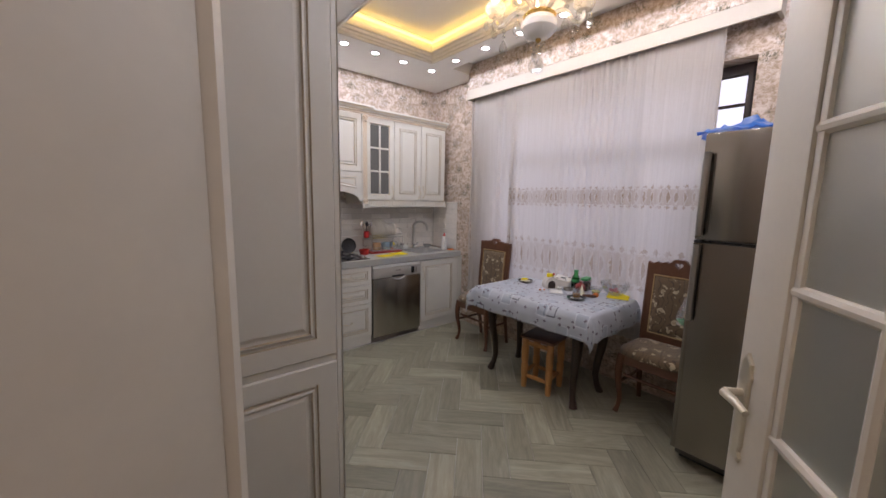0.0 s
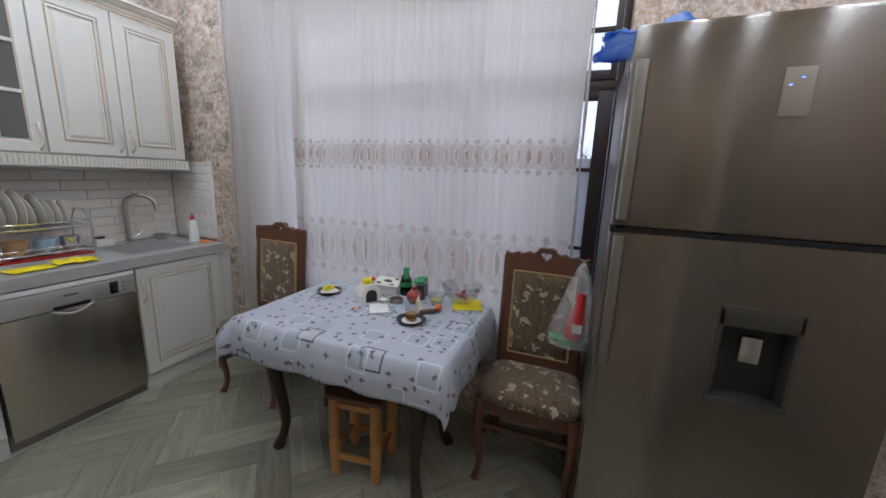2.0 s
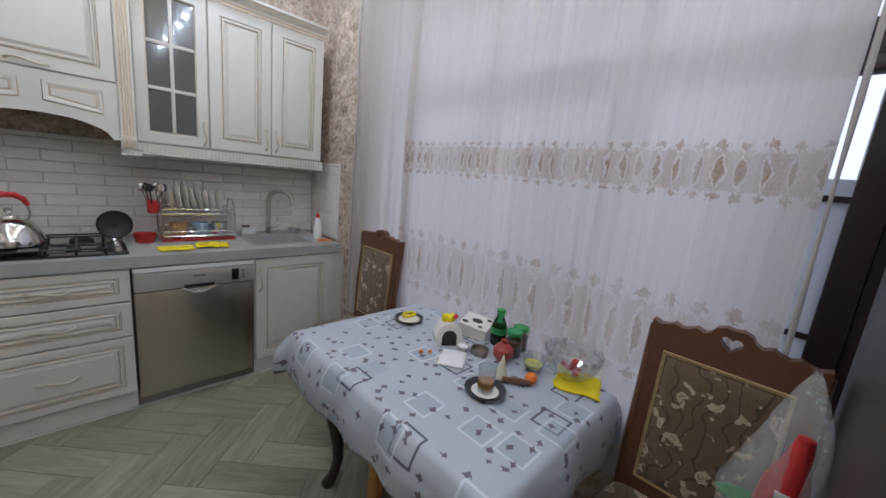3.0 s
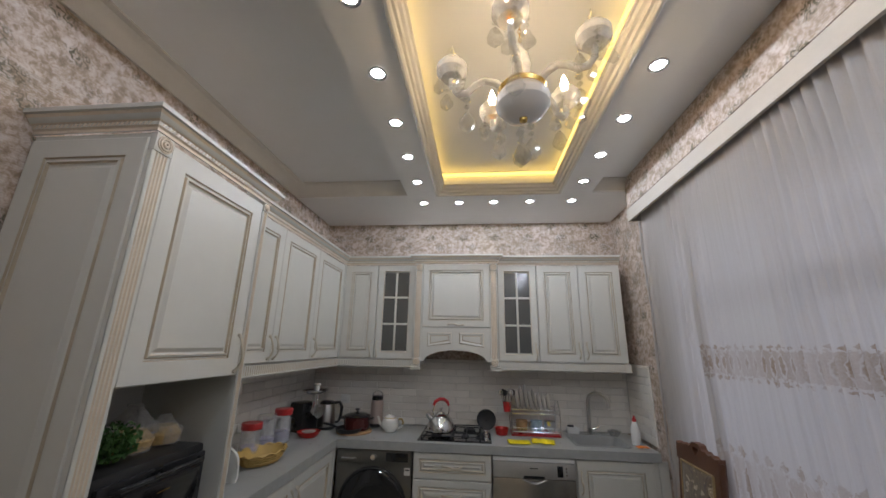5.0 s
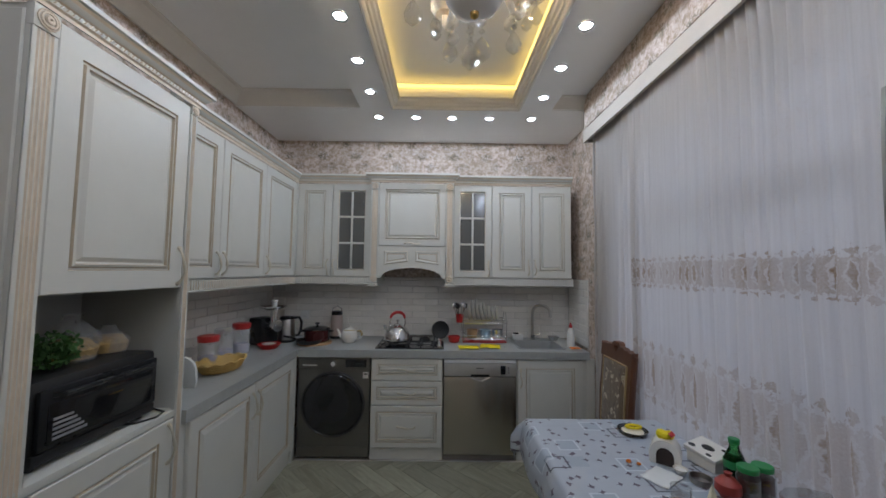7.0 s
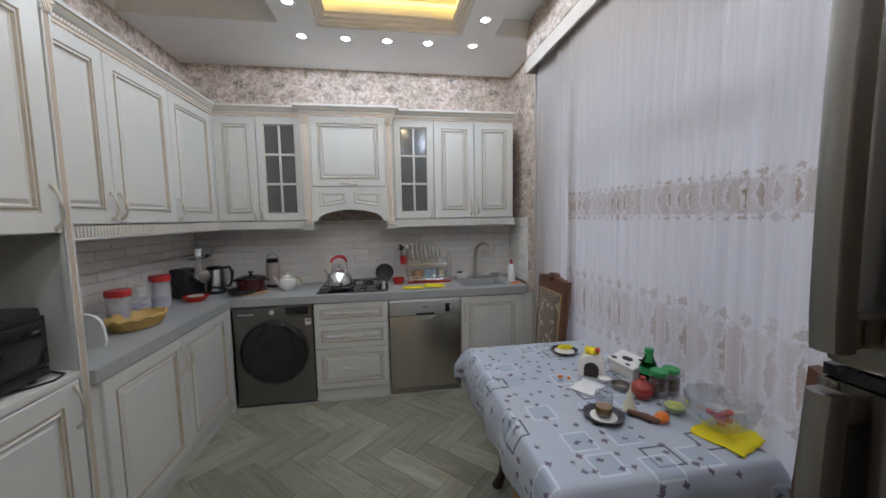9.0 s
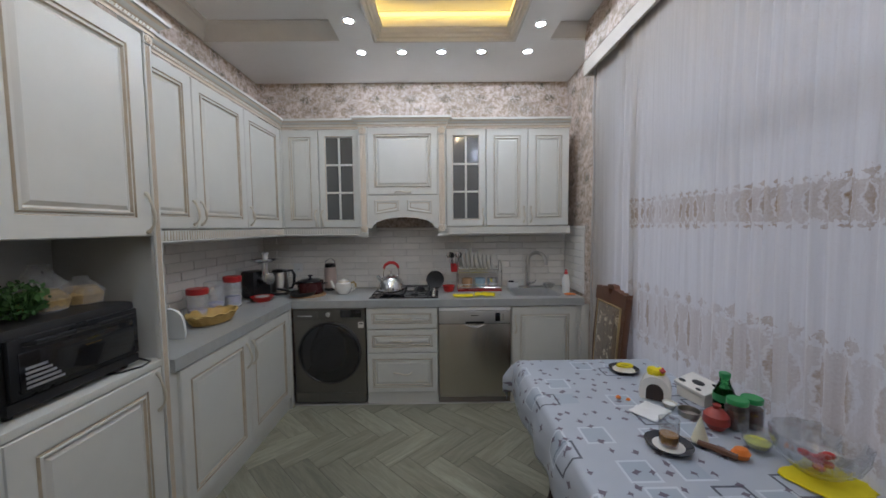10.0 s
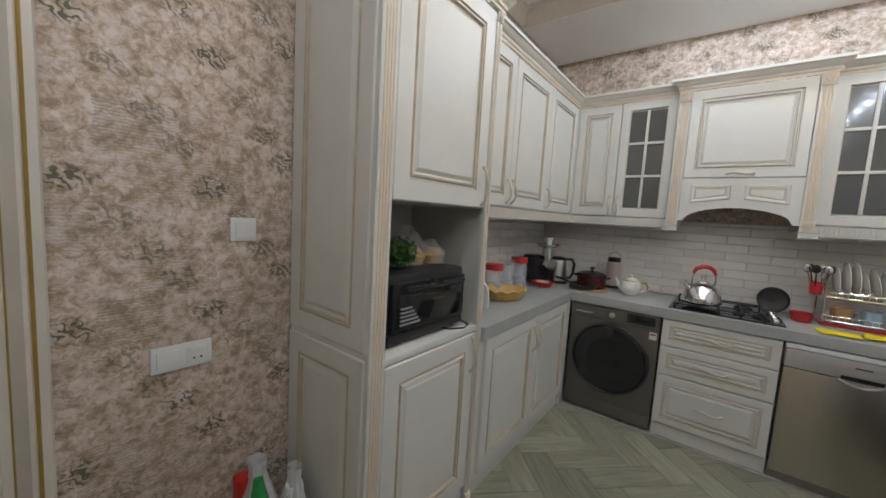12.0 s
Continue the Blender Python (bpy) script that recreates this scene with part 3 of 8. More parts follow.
def tube(bm, pts, r, segs=8, mat=0, closed=False):
    """A round bar along points; r may be one radius or one for each point."""
    pts = [Vector(p) for p in pts]
    rs = r if isinstance(r, (list, tuple)) else [r] * len(pts)
    rings, up = [], None
    for i, p in enumerate(pts):
        a, b = pts[i - 1] if i or closed else p, pts[(i + 1) % len(pts)] if i + 1 < len(pts) or closed else p
        d = (b - a).normalized()
        if up is None:
            up = d.orthogonal().normalized()
        up = (up - d * up.dot(d)).normalized()
        side = d.cross(up)
        rings.append([bm.verts.new(p + rs[i] * (math.cos(t) * up + math.sin(t) * side)) for t in (2 * math.pi * k / segs for k in range(segs))])
    pairs = list(zip(rings, rings[1:])) + ([(rings[-1], rings[0])] if closed else [])
    for p, q in pairs:
        for k in range(segs):
            bm.faces.new((p[k], p[(k + 1) % segs], q[(k + 1) % segs], q[k])).material_index = mat
    if not closed:
        bm.faces.new(rings[0][::-1]).material_index = mat
        bm.faces.new(rings[-1]).material_index = mat
    return bm


def sweep(bm, path, profile, closed=False, mats=None):
    """A moulding: a profile of (outward, height) carried along a level path with mitred corners. Outward is to the right of travel."""
    path = [Vector((p[0], p[1], 0)) for p in path]
    n = len(path)
    rings = []
    for i, p in enumerate(path):
        a = path[i - 1] if i or closed else None
        b = path[(i + 1) % n] if i + 1 < n or closed else None
        d1 = (p - a).normalized() if a is not None else None
        d2 = (b - p).normalized() if b is not None else None
        d1, d2 = d1 or d2, d2 or d1
        n1, n2 = Vector((d1.y, -d1.x, 0)), Vector((d2.y, -d2.x, 0))
        m = (n1 + n2) / max(0.2, 1 + n1.dot(n2))
        rings.append([bm.verts.new((p.x + m.x * o, p.y + m.y * o, z)) for o, z in profile])
    k = len(profile)
    for p, q in list(zip(rings, rings[1:])) + ([(rings[-1], rings[0])] if closed else []):
        for i in range(k):
            j = (i + 1) % k
            f = bm.faces.new((p[i], q[i], q[j], p[j]))
            if mats:
                f.material_index = mats[i]
    if not closed:
        bm.faces.new(rings[0]), bm.faces.new(rings[-1][::-1])
    bmesh.ops.recalc_face_normals(bm, faces=bm.faces[:])
    return bm


def rings_mesh(bm, loops, mats=None, cap=True):
    """Nested closed loops of equal length joined by faces; the last is filled."""
    vs = [[bm.verts.new(p) for p in loop] for loop in loops]
    for i, (p, q) in enumerate(zip(vs, vs[1:])):
        for k in range(len(p)):
            j = (k + 1) % len(p)
            bm.faces.new((p[k], p[j], q[j], q[k])).material_index = mats[i] if mats else 0
    if cap:
        bm.faces.new(vs[-1])
    return bm


def finish(bm, name, mats, smooth=30):
    me = bpy.data.meshes.new(name)
    bm.normal_update()
    bm.to_mesh(me)
    bm.free()
    for m in mats if isinstance(mats, (list, tuple)) else [mats]:
        me.materials.append(m)
    if smooth:
        me.polygons.foreach_set("use_smooth", [True] * len(me.polygons))
        me.set_sharp_from_angle(angle=radians(smooth))
    return me


def part(name, bm, mats, parent, label="", at=None, smooth=30):
    me = bm if isinstance(bm, bpy.types.Mesh) else finish(bm, name, mats, smooth)
    ob = new(name, me)
    ob.parent = parent
    if at is not None:
        ob.matrix_basis = at if isinstance(at, Matrix) else Matrix.Translation(at)
    return tagged(ob, label)


def thing(name, label, category, m=None, group="", kind=""):
    ob = new(name)
    ob.empty_display_size = 0.05
    ob.matrix_basis = m or Matrix()
    return tagged(ob, label, category, group, kind)


def single(name, bm, mats, label, category, m=None, group="", kind="", smooth=30):
    ob = new(name, finish(bm, name, mats, smooth))
    ob.matrix_basis = m or Matrix()
    return tagged(ob, label, category, group, kind)


def arc(cx, cy, r, a0, a1, n):
    return [(cx + r * math.cos(radians(a0 + (a1 - a0) * k / n)), cy + r * math.sin(radians(a0 + (a1 - a0) * k / n))) for k in range(n + 1)]


# ---- the plan ----
XL, XR, YB, YF = 0.0, 2.93, 4.0, -0.8      # left wall, window wall, back wall, front wall
ZC, ZH, ZT = 2.818, 2.92, 3.018              # soffit, side recesses, tray
TOP = 3.25


# ---- setting ----
def wall(name, rows, mats=None):
    return tagged(new(name, finish(boxes(*rows), name, mats or WALLPAPER, 0)), kind="structure")


wall("wall_back", [(XL - 0.15, XR + 0.35, YB, YB + 0.15, 0, TOP)])
DOOR_W, DOOR_H, DOOR_END = 0.92, 2.08, 0.685
# the doorway stands in a short oblique wall; its space runs along x from the left wall's end, the room lies to +y
OBLIQUE = pose(XL, DOOR_END, 0, 0, 0, -57.9)
wall("wall_left", [(XL - 0.15, XL, DOOR_END, YB, 0, TOP)])
ob = wall("wall_entrance", [(-0.14, 0, -0.15, -0.001, 0, TOP), (DOOR_W, 1.95, -0.15, 0, 0, TOP), (0, DOOR_W, -0.15, 0, DOOR_H, TOP)])
ob.matrix_basis = OBLIQUE
WIN = (0.825, 3.02, 0.62, 2.4)
wall("wall_window", [(XR, XR + 0.35, YF, WIN[0], 0, TOP), (XR, XR + 0.35, WIN[1], YB, 0, TOP), (XR, XR + 0.35, WIN[0], WIN[1], 0, WIN[2]), (XR, XR + 0.35, WIN[0], WIN[1], WIN[3], TOP)])
wall("wall_front", [(XL - 0.15, XR + 0.35, YF - 0.15, YF, 0, TOP)])
# plain hallway behind the doorway
wall("wall_hallway", [(-1.6, -1.5, YF, 2.2, 0, 2.6), (-1.5, XL - 0.15, 2.1, 2.2, 0, 2.6), (-1.5, XL - 0.15, YF - 0.1, YF, 0, 2.6)], CREAM)
tagged(new("ceiling_hallway", finish(boxes((-1.6, XL - 0.15, YF, 2.2, 2.6, 2.7)), "ceiling_hallway", CEIL, 0)), kind="structure")
ground = tagged(new("ground", finish(boxes((-60, 60, -60, 60, -1.3, -1.2)), "ground", surface("yard", (0.2, 0.2, 0.19), 0.9, vary=0.2), 0)), kind="structure")
floor = tagged(new("floor", finish(boxes((-1.6, XR + 0.35, YF - 0.15, YB + 0.15, -0.12, -0.006)), "floor", GROUT, 0)), kind="structure")

# ceiling: slab, dropped frame round the tray, and band along the back wall
TX0, TX1, TY0, TY1 = 1.26, 2.262, -0.05, 3.222
SX0, SX1, SY = 0.995, 2.53, 3.245
cb = boxes((XL - 0.15, XR + 0.35, YF - 0.15, YB + 0.15, TOP - 0.02, TOP + 0.1))
for r in ((XL, SX0, YF, SY, ZH, TOP - 0.02), (SX1, XR, YF, SY, ZH, TOP - 0.02), (XL, XR, SY, YB, ZC, TOP - 0.02),
          (SX0, TX0, YF, SY, ZC, TOP - 0.02), (TX1, SX1, YF, SY, ZC, TOP - 0.02), (TX0, TX1, TY1, SY, ZC, TOP - 0.02), (TX0, TX1, YF, TY0, ZC, TOP - 0.02)):
    box(cb, *r)
box(cb, TX0 - 0.02, TX1 + 0.02, TY0 - 0.02, TY1 + 0.02, ZT, TOP - 0.025)
tagged(new("ceiling", finish(cb, "ceiling", CEIL, 0)), kind="structure")

# moulding round the tray, stepped inwards and up, with a lip that hides the light strip
bm = bmesh.new()
sweep(bm, [(TX0, TY0), (TX1, TY0), (TX1, TY1), (TX0, TY1)],
      [(0.018, ZC - 0.001), (0.018, ZC - 0.01), (0.012, ZC - 0.016), (0.0, ZC - 0.018), (-0.008, ZC - 0.012), (-0.012, ZC + 0.002), (-0.024, ZC + 0.006), (-0.03, ZC + 0.022), (-0.044, ZC + 0.028), (-0.05, ZC + 0.048), (-0.06, ZC + 0.052), (-0.06, ZC + 0.062), (-0.002, ZC + 0.062)], True)
tagged(new("trim_tray", finish(bm, "trim_tray", MOULD)), kind="structure")
bm = bmesh.new()
sweep(bm, [(TX0 + 0.02, TY0 + 0.02), (TX1 - 0.02, TY0 + 0.02), (TX1 - 0.02, TY1 - 0.02), (TX0 + 0.02, TY1 - 0.02)],
      [(-0.012, ZC + 0.148), (-0.012, ZC + 0.172), (-0.004, ZC + 0.172), (-0.004, ZC + 0.148)], True)
single("cove_light_strip", bm, LEDSTRIP, "warm yellow light strip glowing along the ceiling tray", "light strip", smooth=0)
# cornices: left recess, and its step to the back band
bm = bmesh.new()
prof = [(0.0, ZH - 0.1), (0.012, ZH - 0.1), (0.016, ZH - 0.085), (0.03, ZH - 0.07), (0.04, ZH - 0.05), (0.065, ZH - 0.03), (0.075, ZH - 0.018), (0.1, ZH - 0.012), (0.1, ZH - 0.001), (0.0, ZH - 0.001)]
sweep(bm, [(XL + 0.001, YF), (XL + 0.001, SY - 0.002), (SX0 - 0.001, SY - 0.002)], [(o, z + 0.002) for o, z in prof])
tagged(new("trim_cornice_left", finish(bm, "trim_cornice_left", MOULD)), kind="structure")
bm = bmesh.new()
sweep(bm, [(SX1 + 0.001, SY - 0.002), (XR - 0.001, SY - 0.002)], [(o * 0.6, ZH - (ZH - z) * 0.9) for o, z in prof])
tagged(new("trim_cornice_right", finish(bm, "trim_cornice_right", MOULD)), kind="structure")


hall = new("hallway_lamp", bpy.data.lights.new("hallway_lamp", "AREA"))
hall.data.size, hall.data.energy, hall.data.color = 0.5, 11.5, (1.0, 0.88, 0.76)
hall.matrix_world = look((-0.75, 0.1, 2.55), (-0.75, 0.1, 0))


# ---- doorway: lining, architrave, glazed leaf ----
BOARD = [(0.0, 0.0), (0.0, 0.03), (0.012, 0.038), (0.022, 0.03), (0.03, 0.022), (0.034, 0.027), (0.058, 0.046), (0.066, 0.046), (0.07, 0.035), (0.078, 0.04), (0.095, 0.04), (0.1, 0.032), (0.1, 0.0)]
BOARD_M = [0, 0, 0, 0, 1, 0, 0, 0, 1, 0, 0, 0, 0]


def architrave(name, frames, m=None):
    """A moulded board with two gold lines; frames: points, the way across the board and the way out of the wall."""
    bm = bmesh.new()
    loops = [[bm.verts.new(Vector(p) + a * Vector(ac) + o * Vector(ow)) for a, o in BOARD] for p, ac, ow in frames]
    for p, q in zip(loops, loops[1:]):
        for i in range(len(BOARD) - 1):
            bm.faces.new((p[i], q[i], q[i + 1], p[i + 1])).material_index = BOARD_M[i]
    bm.faces.new(loops[0]), bm.faces.new(loops[-1])
    bmesh.ops.recalc_face_normals(bm, faces=bm.faces[:])
    ob = tagged(new(name, finish(bm, name, [CREAM, GOLD_LINE])), kind="structure")
    ob.matrix_basis = m or Matrix()
    return ob


architrave("trim_door_left", [((XL, DOOR_END - 0.004, z), (0, 1, 0), (1, 0, 0)) for z in (0, DOOR_H + 0.1)])
architrave("trim_door_right", [((DOOR_W, 0, z), (1, 0, 0), (0, 1, 0)) for z in (0, DOOR_H + 0.1)], OBLIQUE)
architrave("trim_door_head", [((x, 0, DOOR_H), (0, 0, 1), (0, 1, 0)) for x in (0.04, DOOR_W)], OBLIQUE)
bm = boxes((0.001, 0.014, -0.15, 0.012, 0, DOOR_H), (DOOR_W - 0.03, DOOR_W - 0.001, -0.15, -0.002, 0, DOOR_H), (0.014, DOOR_W - 0.03, -0.15, -0.002, DOOR_H - 0.03, DOOR_H - 0.001), bevel=0.003)
ob = tagged(new("trim_door_lining", finish(bm, "trim_door_lining", CREAM)), kind="structure")
ob.matrix_basis = OBLIQUE


def glazed_leaf(m):
    d = thing("glazed_door", "open cream painted door with ribbed frosted panes and a lever handle", "door", m)
    W, Hh, T = 0.8, 2.0, 0.042
    st, hs, rl = 0.155, 0.185, 0.12
    part("frame", boxes((0, hs, -T / 2, T / 2, 0.01, Hh), (W - st, W, -T / 2, T / 2, 0.01, Hh), (hs, W - st, -T / 2, T / 2, 0.01, 0.24), (hs, W - st, -T / 2, T / 2, Hh - rl, Hh), bevel=0.005), CREAM, d)
    zs = [0.24, 0.585, 0.93, 1.285, 1.635, 1.88]
    xm = W - 0.39
    for z in zs[1:5]:
        bm = bmesh.new()
        tube(bm, [(hs - 0.005, 0, z), (W - st + 0.005, 0, z)], 0.017, 10)
        part("glazing_bar", bm, CREAM, d)
    bm = bmesh.new()
    tube(bm, [(xm, 0, zs[0] - 0.005), (xm, 0, zs[5] + 0.005)], 0.015, 10)
    part("glazing_bar", bm, CREAM, d)
    part("bead", boxes((hs, hs + 0.022, -0.013, 0.013, 0.24, 1.88), (W - st - 0.022, W - st, -0.013, 0.013, 0.24, 1.88), bevel=0.004), CREAM, d)
    for a, b in zip(zs, zs[1:]):
        for x0, x1 in ((hs, xm), (xm, W - st)):
            part("pane", boxes((x0 - 0.004, x1 + 0.004, -0.004, 0.004, a - 0.004, b + 0.004)), FROST, d, smooth=0)
    for s in (-1, 1):
        y = s * T / 2
        bm = bmesh.new()
        # long ornamental back plate
        outline = [(x, z + 0.085) for x, z in ((0.014, 0.71), (0.022, 0.725), (0.014, 0.74), (0.02, 0.76), (0.02, 0.93), (0.026, 0.95), (0.018, 0.97), (0.022, 0.985), (0.0, 1.01))]
        pts = outline + [(-x, z) for x, z in outline[::-1][1:]]
        loops = [[(W - 0.05 + x, y, z) for x, z in pts], [(W - 0.05 + x, y + s * 0.006, z) for x, z in pts], [(W - 0.05 + x * 0.8, y + s * 0.009, 0.945 + (z - 0.945) * 0.97) for x, z in pts]]
        rings_mesh(bm, loops)
        bmesh.ops.recalc_face_normals(bm, faces=bm.faces[:])
        hp = part("handle_plate", bm, HANDLE, d, "worn ivory and bronze plate")
        bm = bmesh.new()
        tube(bm, [(W - 0.05, y, 0.985), (W - 0.05, y + s * 0.045, 0.985), (W - 0.07, y + s * 0.055, 0.987), (W - 0.12, y + s * 0.055, 0.992), (W - 0.165, y + s * 0.05, 0.985)], [0.011, 0.009, 0.012, 0.011, 0.008], 10)
        part("lever", bm, HANDLE, hp)
    for z in (0.25, 1.75):
        bm = bmesh.new()
        lathe(bm, [(0, 0), (0.008, 0), (0.008, 0.09), (0, 0.09)], (-0.006, 0.02, z), 10)
        part("hinge", bm, BRASS, d)
    return d


glazed_leaf(pose(1.2 - 0.8 * math.sin(radians(57)), 0.44 - 0.8 * math.cos(radians(57)), 0, 0, 0, 33))


# ---- window, daylight, yard ----
def window():
    w = thing("window", "tall dark brown framed window behind a sheer curtain", "window")
    w["kind"] = "structure"
    x0, x1 = XR + 0.13, XR + 0.19
    y0, y1, z0, z1 = WIN
    f = 0.03
    part("window_frame", boxes((x0, x1, y0, y0 + f, z0, z1), (x0, x1, y1 - f, y1, z0, z1), (x0, x1, y0 + f, y1 - f, z0, z0 + f), (x0, x1, y0 + f, y1 - f, z1 - f, z1), bevel=0.006), WINDOWBROWN, w)
    ym = [y0 + f + (y1 - y0 - 2 * f) * k / 3 for k in range(4)]
    zt = 1.86
    part("transom", boxes((x0 - 0.004, x1 - 0.004, y0 + f, y1 - f, zt, zt + 0.05), bevel=0.006), WINDOWBROWN, w)
    for y in ym[1:3]:
        part("mullion", boxes((x0 - 0.002, x1 - 0.006, y - 0.03, y + 0.03, z0 + f, z1 - f), bevel=0.006), WINDOWBROWN, w)
    for a, b in zip(ym, ym[1:]):
        for c, dd, bars, sw in ((z0 + f, zt, (1.065, 1.478), 0.075), (zt + 0.05, z1 - f, (2.14,), 0.033)):
            s = part("sash", boxes((x0 - 0.012, x1 - 0.012, a + 0.003, a + sw, c, dd), (x0 - 0.012, x1 - 0.012, b - sw, b - 0.003, c, dd), (x0 - 0.012, x1 - 0.012, a + sw, b - sw, c, c + 0.045), (x0 - 0.012, x1 - 0.012, a + sw, b - sw, dd - 0.04, dd), bevel=0.004), WINDOWBROWN, w)
            p = part("pane", boxes((x0 + 0.012, x0 + 0.018, a + sw - 0.005, b - sw + 0.005, c + 0.04, dd - 0.035)), GLASS, s, smooth=0)
            p.visible_shadow = False
            if c < 1:
                p = part("frosted_film", boxes((x0 + 0.0085, x0 + 0.0105, a + sw - 0.004, b - sw + 0.004, c + 0.041, 1.535)), FROSTFILM, s, "white frosted film on the lower pane", smooth=0)
                p.visible_shadow = False
            for z in bars:
                part("glazing_bar", boxes((x0 - 0.001, x0 + 0.026, a + sw - 0.005, b - sw + 0.005, z - 0.009, z + 0.009)), WINDOWBROWN, s, smooth=0)
    part("window_sill", boxes((XR - 0.03, x0, y0 + 0.002, y1 - 0.002, z0, z0 + 0.03), bevel=0.006), WHITEP, w)
    return w


window()
daylight = new("window_daylight", bpy.data.lights.new("window_daylight", "AREA"))
daylight.data.shape, daylight.data.size, daylight.data.size_y = "RECTANGLE", 1.9, 1.66
daylight.data.energy, daylight.data.color = 11.0, (0.68, 0.79, 1.0)
daylight.matrix_world = look((XR + 0.1, 2.0, 1.47), (XR - 2, 2.0, 1.47))


def bare_tree(m, seed):
    rng = random.Random(seed)
    t = thing("bare_tree", "leafless grey winter tree outside the window", "tree", m)
    bm, br = bmesh.new(), bmesh.new()
    tube(bm, [(0, 0, 0), (0.03, 0.02, 0.8), (0, 0.05, 1.7)], [0.09, 0.07, 0.055], 8)
    todo = [(Vector((0, 0.05, 1.7)), Vector((rng.uniform(-0.6, 0.6), rng.uniform(-0.9, 0.9), 1)).normalized(), 0.9, 0.035, 0) for _ in range(6)]
    while todo:
        p, d, ln, r, lev = todo.pop()
        pts, rs = [p], [r]
        for k in range(4):
            d = (d + Vector([rng.uniform(-0.22, 0.22) for _ in range(3)])).normalized()
            p = p + d * ln / 4
            pts.append(p), rs.append(r * (1 - 0.15 * (k + 1)))
            if lev < 3:
                todo.append((p, (d + Vector([rng.uniform(-0.9, 0.9) for _ in range(3)])).normalized(), ln * rng.uniform(0.5, 0.75), r * 0.5, lev + 1)) if rng.random() < 0.75 else None
        tube(br, pts, rs, 4)
    part("trunk", bm, BARK, t)
    part("branches", br, BARK, t)


bare_tree(pose(6.6, 1.2, -1.2, 0, 0, 30), 4)
bare_tree(pose(7.4, -0.8, -1.2, 0, 0, 100), 9)
tagged(new("backdrop", finish(boxes((40, 40.2, -45, 45, -12, 40)), "backdrop", SKYGLOW, 0)), kind="structure")


# ---- curtains and pelmet ----
PX = 2.812
bm = bmesh.new()
pp = [(0.0, 2.566), (0.002, 2.578), (-0.01, 2.583), (-0.008, 2.59), (0.012, 2.597), (0.013, 2.61), (-0.002, 2.614), (0.0, 2.62), (0.026, 2.632), (0.028, 2.642), (0.014, 2.645), (0.018, 2.65), (0.036, 2.656), (0.037, 2.664), (-0.018, 2.664), (-0.018, 2.566)]
sweep(bm, [(XR - 0.002, 3.25), (PX, 3.25), (PX, 0.745), (XR - 0.002, 0.745)][::-1], pp)
pel = thing("curtain_pelmet", "white moulded curtain pelmet along the window wall", "pelmet")
part("moulding", bm, PELMET, pel, smooth=0)
part("top_board", boxes((PX + 0.018, XR - 0.002, 0.766, 3.23, 2.64, 2.659)), PELMET, pel, smooth=0)
part("upper_board", boxes((2.79, 2.806, 0.755, 3.24, 2.665, ZH - 0.001), (2.806, XR - 0.001, 0.755, 0.771, 2.665, ZH - 0.001), (2.806, XR - 0.001, 3.224, 3.24, 2.665, ZH - 0.001)), WALLPAPER, pel, "wallpapered pelmet board", smooth=0)
part("rail", boxes((2.84, 2.86, 0.77, 3.225, 2.618, 2.639), bevel=0.003), WHITEP, pel)


def drop(name, y0, y1, x, z0, z1, mat, label, waves, amp, seed, gather=1.7, hem=0.0):
    """A hanging curtain: pleats that open downwards; UV in metres of flat cloth."""
    rng = random.Random(seed)
    ny, nz = int((y1 - y0) / 0.0085), 34
    ph = [rng.uniform(0, 6.28) for _ in range(6)]
    bm = bmesh.new()
    uvl = bm.loops.layers.uv.new("UVMap")
    grid = []
    for j in range(nz + 1):
        v = j / nz
        z = z1 + (z0 - z1) * v
        row = []
        for i in range(ny + 1):
            u = i / ny
            y = y0 + (y1 - y0) * u
            s = waves * 2 * math.pi * u + ph[0] + 2.6 * math.sin(5 * u + ph[1]) + 1.7 * math.sin(13 * u + ph[5]) + 0.5 * math.sin(3 * v + ph[2] + 7 * u)
            a = amp * (0.65 + 0.5 * v + 1.3 * max(0, 1 - v * 8)) * (0.7 + 0.6 * math.sin(9 * u + ph[3]))
            dx = a * math.sin(s) + 0.25 * amp * math.sin(2.7 * s + ph[4] + v) + 0.006 * noise.noise((y * 4, z * 2, seed))
            row.append(bm.verts.new((x + dx + hem * v * v, y + 0.3 * amp * math.cos(s) + 0.012 * v * math.sin(4 * v + ph[5]), z)))
        grid.append(row)
    for j in range(nz):
        for i in range(ny):
            f = bm.faces.new((grid[j][i], grid[j][i + 1], grid[j + 1][i + 1], grid[j + 1][i]))
            for lp, (a, b) in zip(f.loops, ((i, j), (i + 1, j), (i + 1, j + 1), (i, j + 1))):
                lp[uvl].uv = ((y1 - y0) * gather * a / ny, z1 + (z0 - z1) * b / nz)
    return single(name, bm, mat, label, "curtain", smooth=180)


drop("sheer_curtain", 0.985, 2.66, 2.848, 0.42, 2.617, VOILE, "sheer white voile curtain with beige medallion bands hanging before the window", 27, 0.0095, 3, 1.6)
drop("plain_curtain", 2.6, 3.225, 2.868, 0.42, 2.617, VOILE_PLAIN, "plain white sheer curtain hanging at the window's end", 5, 0.009, 8, 1.3)
bm = bmesh.new()
tube(bm, [(2.843 + 0.004 * math.sin(k), 0.986 - 0.02 * k / 12, 2.617 - 2.19 * k / 12) for k in range(13)], [0.006 + 0.002 * math.sin(k * 1.7) for k in range(13)], 9)
single("curtain_hem", bm, VOILE_PLAIN, "rolled white hem at the curtain's edge", "curtain")
bm = bmesh.new()
